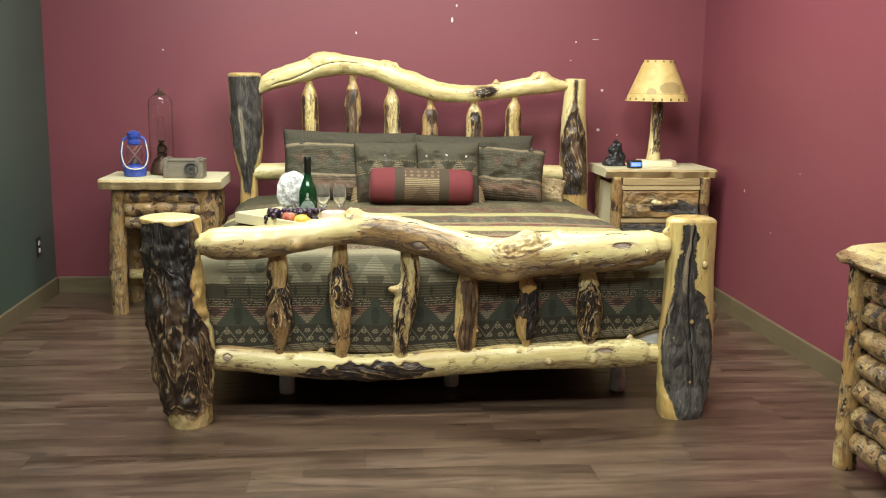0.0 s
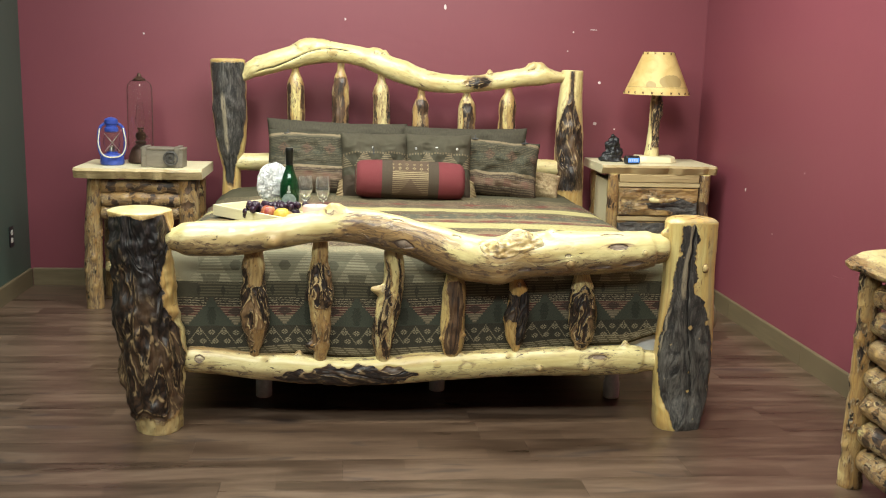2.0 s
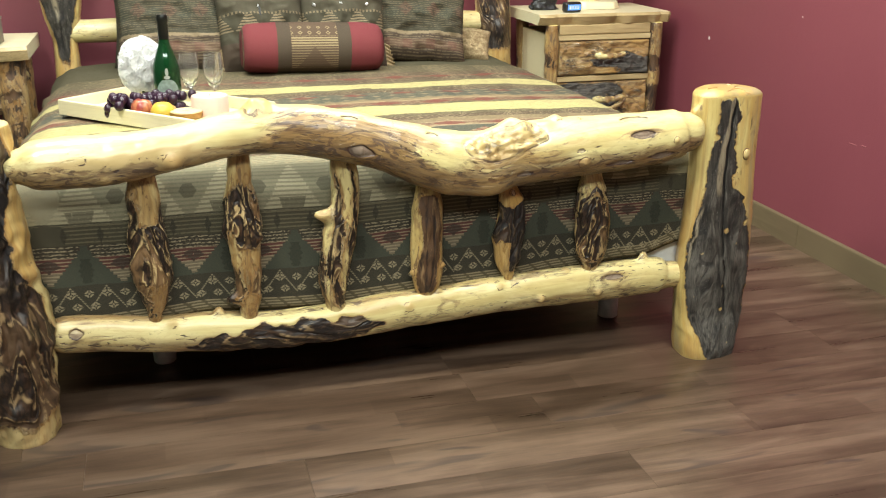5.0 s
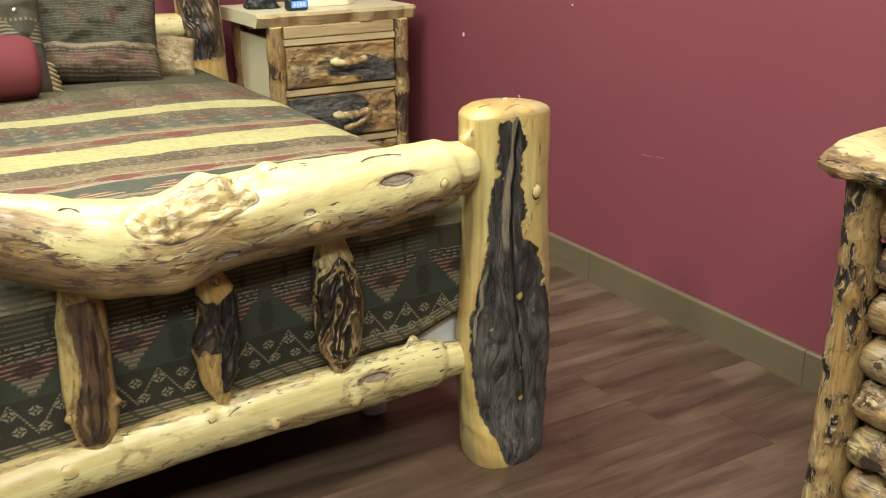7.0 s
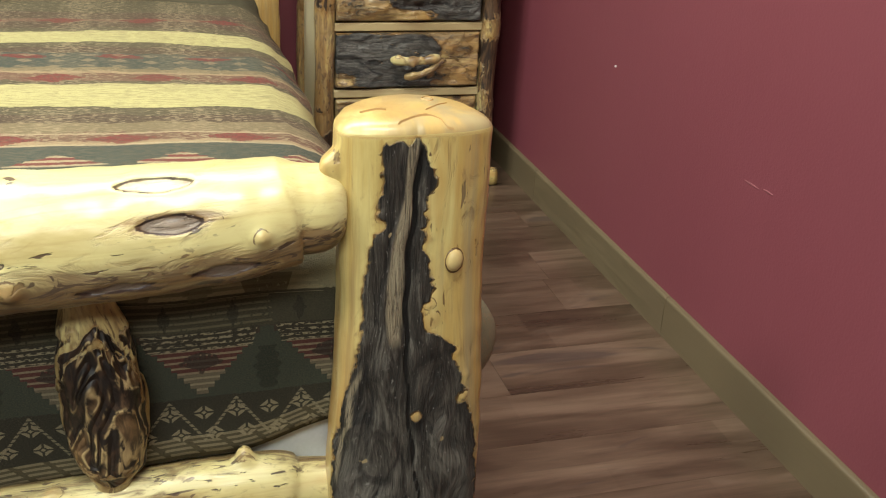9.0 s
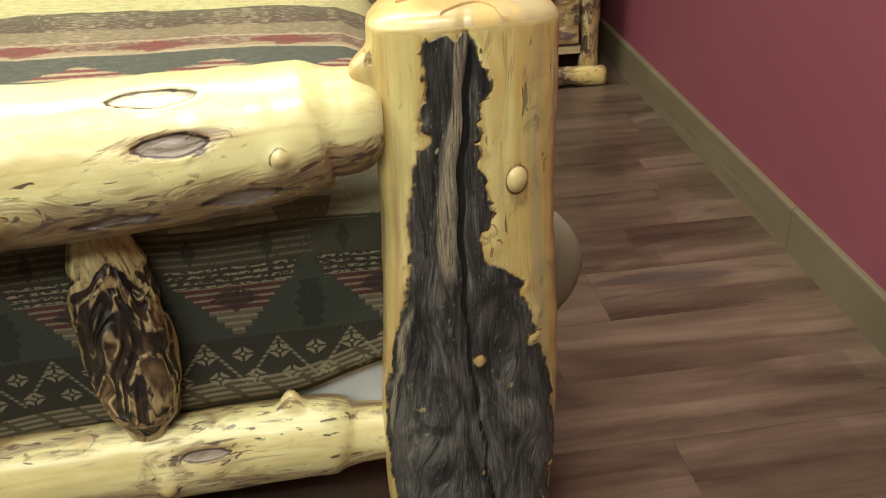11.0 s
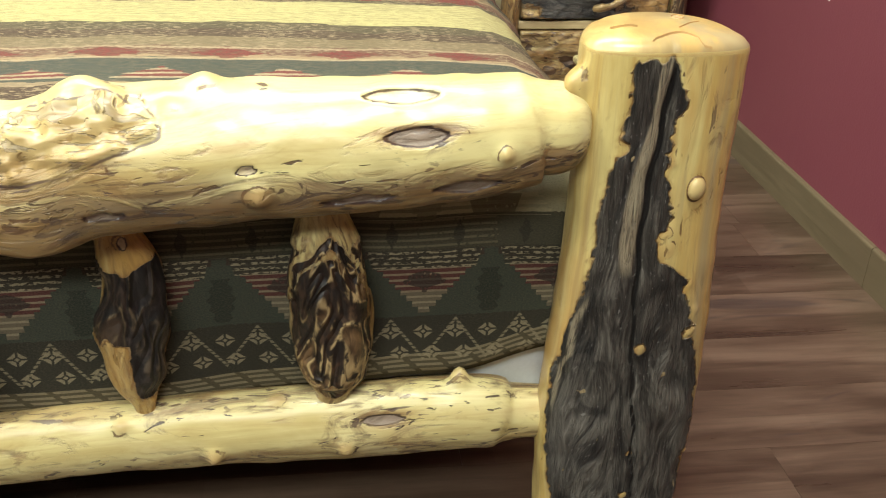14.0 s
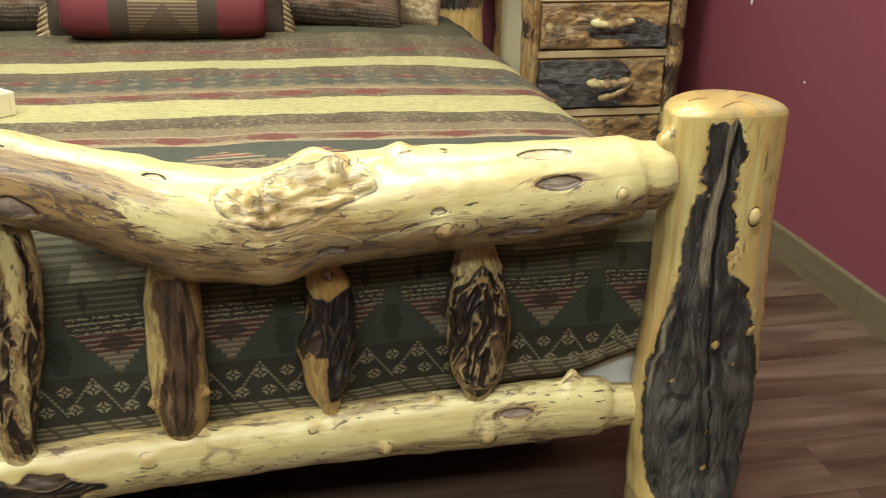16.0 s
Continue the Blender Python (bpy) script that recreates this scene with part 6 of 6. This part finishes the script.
smooth(part("wick_knob", lathe([(0.0, 0.0), (0.007, 0.002), (0.007, 0.008), (0.0, 0.010)], 14), RUST, oil)).matrix_basis = pose(0.03, -0.004, 0.15, 0, 90, 0)
smooth(part("hurricane_glass", lathe([(0.066, 0.095), (0.067, 0.2), (0.067, 0.415), (0.06, 0.445), (0.045, 0.460), (0.044, 0.459), (0.0585, 0.444), (0.0655, 0.415), (0.0655, 0.2), (0.0645, 0.095)], 36, False), CLEAR, oil))
smooth(part("chimney", lathe([(0.016, 0.195), (0.025, 0.215), (0.029, 0.24), (0.022, 0.28), (0.016, 0.34), (0.0145, 0.34), (0.0205, 0.28), (0.0275, 0.24), (0.0235, 0.215), (0.0145, 0.195)], 24, False), CLEAR, oil))
smooth(part("cap", lathe([(0.030, 0.459), (0.034, 0.463), (0.034, 0.470), (0.022, 0.478), (0.012, 0.486), (0.010, 0.497), (0.003, 0.503)], 28), RUST, oil, "bronze cap with a small knob"))
for side in (-1, 1):
    wire([(side * 0.068, 0, 0.07), (side * 0.069, 0, 0.3), (side * 0.066, 0, 0.43), (side * 0.034, 0, 0.464)], 0.0018, "cage_wire", oil, RUST)

CRATE = plank_material("weathered_grey_wood", [(0.16, 0.135, 0.10), (0.24, 0.205, 0.155), (0.09, 0.075, 0.055), (0.2, 0.165, 0.12)], 0.6, 0.001)
crate = thing("wooden_box", "weathered grey wooden box shaped like an old camera", "box", (-1.305, 5.88, TL), -4)
part("box_body", box(-0.113, 0.113, -0.05, 0.05, 0.0, 0.095, 0.003, 1), CRATE, crate)
part("box_lid", box(-0.116, 0.116, -0.053, 0.053, 0.095, 0.107, 0.003, 1), CRATE, crate)
for x in (-0.095, 0.082):
    part("batten", box(x - 0.012, x + 0.012, -0.059, -0.053, 0.0, 0.110, 0.002, 1), CRATE, crate)
    part("batten", box(x - 0.012, x + 0.012, -0.056, 0.056, 0.107, 0.114, 0.002, 1), CRATE, crate)
lens = part("lens_ring", lathe([(0.042, 0.0), (0.042, 0.012), (0.034, 0.014), (0.03, 0.006), (0.024, 0.006), (0.022, 0.012), (0.012, 0.012), (0.01, 0.004)], 28), plain("grey_painted_ring", (0.075, 0.068, 0.06), 0.5), crate)
lens.matrix_basis = pose(0.05, -0.05, 0.05, 90, 0, 0)
smooth(lens)

lamp = thing("table_lamp", "log-stemmed table lamp with parchment shade", "lamp", (1.515, 6.08, TR))
base = bmesh.new()
low = [base.verts.new((x, y, 0.0)) for x, y in ((-0.125, -0.06), (-0.06, -0.085), (0.09, -0.09), (0.135, -0.05), (0.13, 0.06), (0.02, 0.09), (-0.10, 0.075))]
top = [base.verts.new((v.co.x * 0.93, v.co.y * 0.9 + 0.004, 0.036 + 0.004 * math.sin(k * 2.1))) for k, v in enumerate(low)]
base.faces.new(low[::-1])
base.faces.new(top)
for k in range(7):
    base.faces.new((low[k], low[(k + 1) % 7], top[(k + 1) % 7], top[k]))
bmesh.ops.bevel(base, geom=base.edges[:], offset=0.004, segments=2, affect="EDGES", profile=0.5)
bmesh.ops.recalc_face_normals(base, faces=base.faces[:])
smooth(part("lamp_base", base, BOARD, lamp, "angular pale wood slab base"), 30)
part("lamp_stem", log_mesh("lamp_stem", [(-0.005, 0, 0.035, 0.045), (-0.003, 0, 0.1, 0.038), (0.0, 0, 0.2, 0.036), (0.006, 0, 0.31, 0.037), (0.006, 0, 0.393, 0.034)], 28, 0.01, 0.06, lambda u, a, q: ramp01(1.5, 1.1, abs(a - 0.45 - 0.4 * math.sin(u * 6))) * ramp01(0.1, 0.2, u), [(0.7, 1.2, 0.02, 0.012)], 181, rough=0.008), LOG_SWIRL, lamp)


def shade_material():
    m = Mat("painted_parchment", 0.6)
    x, y, z = m.xyz(m.attr("grain"))
    o = m.attr("grain")
    mott = m.noise(o, (9, 9, 9), 4, 1.0)
    fine = m.noise(o, (60, 60, 60), 3)
    c = m.mix(mott.step(0.35, 0.7), (0.68, 0.50, 0.20), (0.55, 0.37, 0.12))
    c = m.mix(fine.step(0.55, 0.8) * 0.3, c, (0.42, 0.22, 0.06))
    blob = (((x - 0.04) / 0.075).power(2.0) + ((z - 0.075) / 0.040).power(2.0)) + (fine - 0.5) * 0.7
    c = m.mix(blob.lt(1.0) * z.gt(0.048) * 0.6, c, (0.24, 0.17, 0.075))
    blob2 = (((x + 0.085) / 0.03).power(2.0) + ((z - 0.055) / 0.024).power(2.0)) + (fine - 0.5) * 0.7
    c = m.mix(blob2.lt(1.0) * z.gt(0.044) * 0.55, c, (0.24, 0.17, 0.075))
    c = m.mix((z - 0.044 + (fine - 0.5) * 0.004).abs().lt(0.0025) * 0.5, c, (0.30, 0.20, 0.08))
    m.b.inputs["Transmission Weight"].default_value = 0.0
    return m.done(c, None, fine, 0.0006)


def shade_mesh():
    seg, n = 64, 14
    verts, grain = [], []
    for inside in (0, 1):
        for j in range(n + 1):
            t = j / n
            r = 0.193 + (0.088 - 0.193) * t - inside * 0.002
            for k in range(seg):
                a = 2 * math.pi * k / seg - math.pi / 2
                verts.append((r * math.cos(a), r * math.sin(a), 0.398 + 0.245 * t))
                grain.append((r * (a + math.pi / 2 if k < seg / 2 else a - 1.5 * math.pi), 0.0, 0.245 * t))
    faces = []
    m = (n + 1) * seg
    for j in range(n):
        for k in range(seg):
            q = (j * seg + k, j * seg + (k + 1) % seg, (j + 1) * seg + (k + 1) % seg, (j + 1) * seg + k)
            faces.append(q)
            faces.append(tuple(m + v for v in q[::-1]))
    for j in (0, n):
        for k in range(seg):
            faces.append((j * seg + k, m + j * seg + k, m + j * seg + (k + 1) % seg, j * seg + (k + 1) % seg))
    me = bpy.data.meshes.new("shade")
    me.from_pydata(verts, [], faces)
    me.attributes.new("grain", "FLOAT_VECTOR", "POINT").data.foreach_set("vector", np.array(grain, np.float32).ravel())
    me.shade_smooth()
    me.set_sharp_from_angle(angle=radians(50))
    return me


shade = part("shade", shade_mesh(), shade_material(), lamp, "tan parchment shade with dark painted shapes")
LACE = plain("brown_lacing", (0.10, 0.05, 0.02), 0.7)
for r, z, count, ln in ((0.189, 0.410, 22, 0.016), (0.0925, 0.634, 12, 0.014)):
    for k in range(count):
        a = 2 * math.pi * k / count
        for s in (-1, 1):
            bm = box(-0.0016, 0.0016, -0.001, 0.001, -ln / 2, ln / 2)
            bm.transform(pose((r + 0.002) * math.cos(a), (r + 0.002) * math.sin(a), z, 0, 0, math.degrees(a) + 90) @ pose(0, 0, 0, 0, s * 48, 0))
            part("lacing_stitch", bm, LACE, shade)
part("socket", lathe([(0.016, 0.383), (0.018, 0.403), (0.018, 0.443), (0.006, 0.453), (0.003, 0.643)], 20), plain("brass_socket", (0.45, 0.33, 0.12), 0.3, 0.9), lamp)

# black carved figurine: one plain shape
fig = lathe([(0.0, 0.0)] + [(0.058 * (1 - t) ** 0.75 + 0.006, 0.155 * t) for t in [k / 40 for k in range(41)]] + [(0.001, 0.16)], 48)
for v in fig.verts:
    q = v.co * 24
    v.co += Vector((v.co.x, v.co.y, 0.004)).normalized() * (0.020 * noise.noise(q) + 0.014 * noise.noise(q * 2.3) + 0.006 * noise.noise(q * 5)) * (v.co.z > 0.001)
    v.co.y *= 0.8
    v.co.z = max(0.0, v.co.z)
figure = part("figurine", fig, plain("black_carved_resin", (0.014, 0.014, 0.016), 0.45, 0, 120, 0.5, 0.002), None)
figure.data.shade_smooth()
figure.matrix_basis = pose(1.272, 6.08, TR) @ Matrix.Diagonal((1.12, 1.0, 1.0, 1))
tagged(figure, "small black carved figurine on the nightstand", "figurine")

clock = thing("alarm_clock", "small black alarm clock with blue lit display", "clock", (1.345, 5.915, TR), 8)
smooth(part("case", box(-0.045, 0.045, -0.022, 0.022, 0.0, 0.048, 0.012, 4), BLACK, clock))
SCREEN = bpy.data.materials.new("blue_display")
SCREEN.use_nodes = True
b = SCREEN.node_tree.nodes["Principled BSDF"]
b.inputs["Base Color"].default_value = (0.05, 0.15, 0.5, 1)
b.inputs["Emission Color"].default_value = (0.12, 0.35, 1.0, 1)
b.inputs["Emission Strength"].default_value = 0.9
part("display", box(-0.034, 0.034, -0.0245, -0.0225, 0.012, 0.037, 0.0), SCREEN, clock, "lit blue display")
DIGIT = plain("white_digit", (0.8, 0.85, 0.9), 0.4)
for x in (-0.022, -0.008, 0.006, 0.02):
    part("digit_bar", box(x - 0.004, x + 0.004, -0.0258, -0.0248, 0.017, 0.032), DIGIT, clock)

# ---- the log dresser by the wall ----
dresser = thing("log_dresser", "log dresser with half-log drawer fronts and slab top", "dresser", (1.45, 3.40, GZ), -90)
# its front looks at the room; local x runs along the front, towards the room's front
def round_slab(name, w, d, h, parent, at, seed):
    """A half-round slab: the bark side rounds down to a blunt tip."""
    n, verts, faces = 110, [], []
    prof = ((0.16, 1.0), (0.10, 0.97), (0.055, 0.86), (0.022, 0.68), (0.004, 0.5), (0.006, 0.36), (0.03, 0.2), (0.06, 0.07), (0.09, 0.0))
    m = len(prof) + 2
    for i in range(n + 1):
        x = (2 * i / n - 1) * w / 2
        end = 0.05 * (abs(2 * i / n - 1) ** 14)
        tip = 0.022 * noise.noise(Vector((x * 5, seed, 0)))
        for f, g in prof:
            lump = 0.010 * noise.noise(Vector((x * 13, f * 25, seed))) + 0.005 * noise.noise(Vector((x * 38, f * 60, seed + 2)))
            verts.append((x, -d / 2 + f + (tip + lump) * (1 - f / 0.17) + end, g * h + lump * 0.6 * (0 < g < 1)))
        verts.append((x, d / 2, 0.0))
        verts.append((x, d / 2, h))
        if i:
            a, b = (i - 1) * m, i * m
            for k in range(m):
                faces.append((a + k, b + k, b + (k + 1) % m, a + (k + 1) % m))
    faces += [list(range(m))[::-1], [n * m + k for k in range(m)]]
    me = bpy.data.meshes.new(name)
    me.from_pydata(verts, [], faces)
    bm = bmesh.new()
    bm.from_mesh(me)
    bmesh.ops.recalc_face_normals(bm, faces=bm.faces[:])
    bm.to_mesh(me)
    bm.free()
    me.attributes.new("grain", "FLOAT_VECTOR", "POINT").data.foreach_set("vector", np.array([(v[1], v[2], v[0]) for v in verts], np.float32).ravel())
    me.attributes.new("stain_shade", "FLOAT", "POINT").data.foreach_set("value", np.array([0.9 if v[2] < h * 0.8 else 0.1 for v in verts], np.float32))
    me.attributes.new("bark", "FLOAT", "POINT").data.foreach_set("value", np.array([0.3 + 0.6 * noise.noise(Vector((v[0] * 9, v[1] * 9, v[2] * 30))) if v[2] < h * 0.75 and v[1] < 0 else 0.0 for v in verts], np.float32))
    me.shade_smooth()
    me.set_sharp_from_angle(angle=radians(50))
    ob = part(name, me, LOG_PALE, parent)
    ob.matrix_basis = pose(*at)
    return ob


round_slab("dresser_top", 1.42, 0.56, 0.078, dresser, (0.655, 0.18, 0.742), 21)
for x in (0.02, 1.25):
    me = log_mesh("corner_post", [(x, -0.006, 0.0, 0.042), (x, -0.004, 0.05, 0.043), (x, -0.002, 0.3, 0.042), (x + 0.004, -0.006, 0.55, 0.040), (x, -0.010, 0.755, 0.037)], 32, 0.008, 0.06, fine_patchy(x * 3 + 1, 0.36), [(0.2, 0.2, 0.02, 0.01), (0.5, -0.5, 0.018, 0.008), (0.7, 0.3, 0.016, 0.008)], 200 + int(x * 10), stain_shade=1.2, rough=0.006, worn=lambda u, a: 0.22)
    part("corner_post", me, LOG_PALE, dresser)
part("carcass", box(0.04, 1.24, 0.05, 0.42, 0.06, 0.735, 0.004, 1), BOARD, dresser)
for k, z in enumerate((0.115, 0.21, 0.305, 0.40, 0.495, 0.59, 0.685)):
    me = log_mesh("drawer_log", [(0.075, 0.03, z, 0.036), (0.09, 0.025, z, 0.047), (0.4, 0.02, z + 0.004, 0.051), (0.9, 0.022, z - 0.003, 0.05), (1.18, 0.025, z, 0.046), (1.2, 0.03, z, 0.036)], 28, 0.012, 0.07, fine_patchy(k * 2.7, 0.38), [(0.08, 0.2, 0.02, 0.008), (0.3, -0.2, 0.03, 0.01), (0.55, 0.3, 0.025, 0.01)], 210 + k, stain_shade=1.2, rough=0.006, flat=(1.1, 1.0))
    part("drawer_log", me, LOG_RED if k % 2 else LOG_SWIRL, dresser, "half-peeled log drawer front")

# ---- fittings on the walls ----
outlet = thing("wall_outlet", "black outlet plate with pale sockets on the green wall", "outlet", (LEFT, 6.08, 0.335), 90)
part("plate", box(-0.035, 0.035, -0.006, 0.0, -0.058, 0.058, 0.003, 2), BLACK, outlet)
for z in (-0.022, 0.022):
    part("socket_face", box(-0.014, 0.014, -0.009, -0.005, z - 0.014, z + 0.014, 0.003, 2), plain("ivory_socket", (0.62, 0.6, 0.54), 0.4), outlet)
outlet.matrix_basis = pose(LEFT + 0.0, 6.08, 0.335, 0, 0, 90)
CHALK = plain("bare_plaster", (0.74, 0.66, 0.64), 0.8)
SCUFF = plain("rubbed_paint", (0.265, 0.082, 0.095), 0.7)
for x, z, w, h in ((1.25, 1.284, 0.009, 0.009), (1.234, 1.032, 0.012, 0.010), (1.07, 1.585, 0.006, 0.005), (1.04, 1.47, 0.004, 0.004), (0.278, 1.709, 0.008, 0.016), (1.195, 1.602, 0.024, 0.0025), (0.305, 1.796, 0.006, 0.01), (1.36, 1.0, 0.005, 0.006), (-0.32, 1.62, 0.006, 0.008), (-1.5, 1.5, 0.005, 0.006)):
    bm = lathe([(1.0, 0.0), (0.8, 0.6), (0.3, 1.0)], 9)
    for v in bm.verts:
        v.co = Vector((v.co.x * w * (1 + 0.3 * noise.noise(v.co * 3)), -v.co.z * 0.0012, v.co.y * h))
    bm.transform(Matrix.Translation((x, BACK, z)))
    part("paint_chip", bm, CHALK, wall_back)
for y, z, w, h in ((5.59, 0.732, 0.008, 0.009), (4.5, 0.474, 0.03, 0.003), (4.44, 0.48, 0.02, 0.003), (5.2, 0.55, 0.006, 0.004), (4.9, 0.9, 0.004, 0.004)):
    bm = lathe([(1.0, 0.0), (0.8, 0.6), (0.3, 1.0)], 9)
    for v in bm.verts:
        v.co = Vector((-v.co.z * 0.0012, v.co.x * w * (1 + 0.3 * noise.noise(v.co * 3)), v.co.y * h))
    bm.transform(Matrix.Translation((RIGHT, y, z)))
    part("paint_chip", bm, CHALK if w < 0.01 else SCUFF, wall_right)

# ---- base moulding and floor boards ----
trim = tagged(new("baseboard"), "olive-brown wood-look base moulding round the room", "baseboard", kind="structure")


def piece(name, me, parent, m):
    ob = new(name, me)
    ob.parent = parent
    ob.matrix_basis = m
    return ob


def mesh_of(bm, name, material):
    me = bpy.data.meshes.new(name)
    bm.to_mesh(me)
    bm.free()
    me.materials.append(material)
    return me


def moulding(length):
    bm = box(0.001, length - 0.001, -0.014, 0.0, 0.0, 0.107)
    top = [e for e in bm.edges if all(v.co.z > 0.09 and v.co.y < -0.01 for v in e.verts)]
    bmesh.ops.bevel(bm, geom=top, offset=0.008, segments=3, affect="EDGES", profile=0.5)
    return mesh_of(bm, "moulding_piece", BASETILE)


BASE_LEN = 0.92
base_me = moulding(BASE_LEN)
y = 4.74 - 8 * BASE_LEN
while y < BACK - 0.01:
    if y > FRONT:
        ln = min(BASE_LEN, BACK - 0.015 - y)
        me = base_me if ln == BASE_LEN else moulding(ln)
        piece("moulding_piece", me, trim, pose(RIGHT, y + ln, GZ, 0, 0, -90))
        piece("moulding_piece", me, trim, pose(LEFT, y, GZ, 0, 0, 90))
    y += BASE_LEN
x = LEFT + 0.015
while x < RIGHT - 0.02:
    ln = min(BASE_LEN, RIGHT - 0.015 - x)
    piece("moulding_piece", base_me if ln == BASE_LEN else moulding(ln), trim, pose(x, BACK, GZ))
    x += BASE_LEN

W, LN = 0.18, 1.22


def board(length):
    bm = box(0.0003, length - 0.0003, 0.0003, W - 0.0003, -0.006, 0.0)
    return mesh_of(bm, "floor_board", FLOORING)


full_board = board(LN)
rng = random.Random(12)
row = -32
while 3.47 + row * W < BACK:
    y = 3.47 + row * W
    start = {0: 0.92, 2: 0.22}.get(row, rng.uniform(0, LN))
    if y >= FRONT - 0.1:
        first = start - math.ceil((start - LEFT) / LN) * LN
        x = first
        while x < RIGHT:
            a, b = max(x, LEFT), min(x + LN, RIGHT)
            if b - a > 0.01:
                piece("floor_board", full_board if b - a > LN - 1e-6 else board(b - a), floor, pose(a, y, GZ))
            x += LN
    row += 1
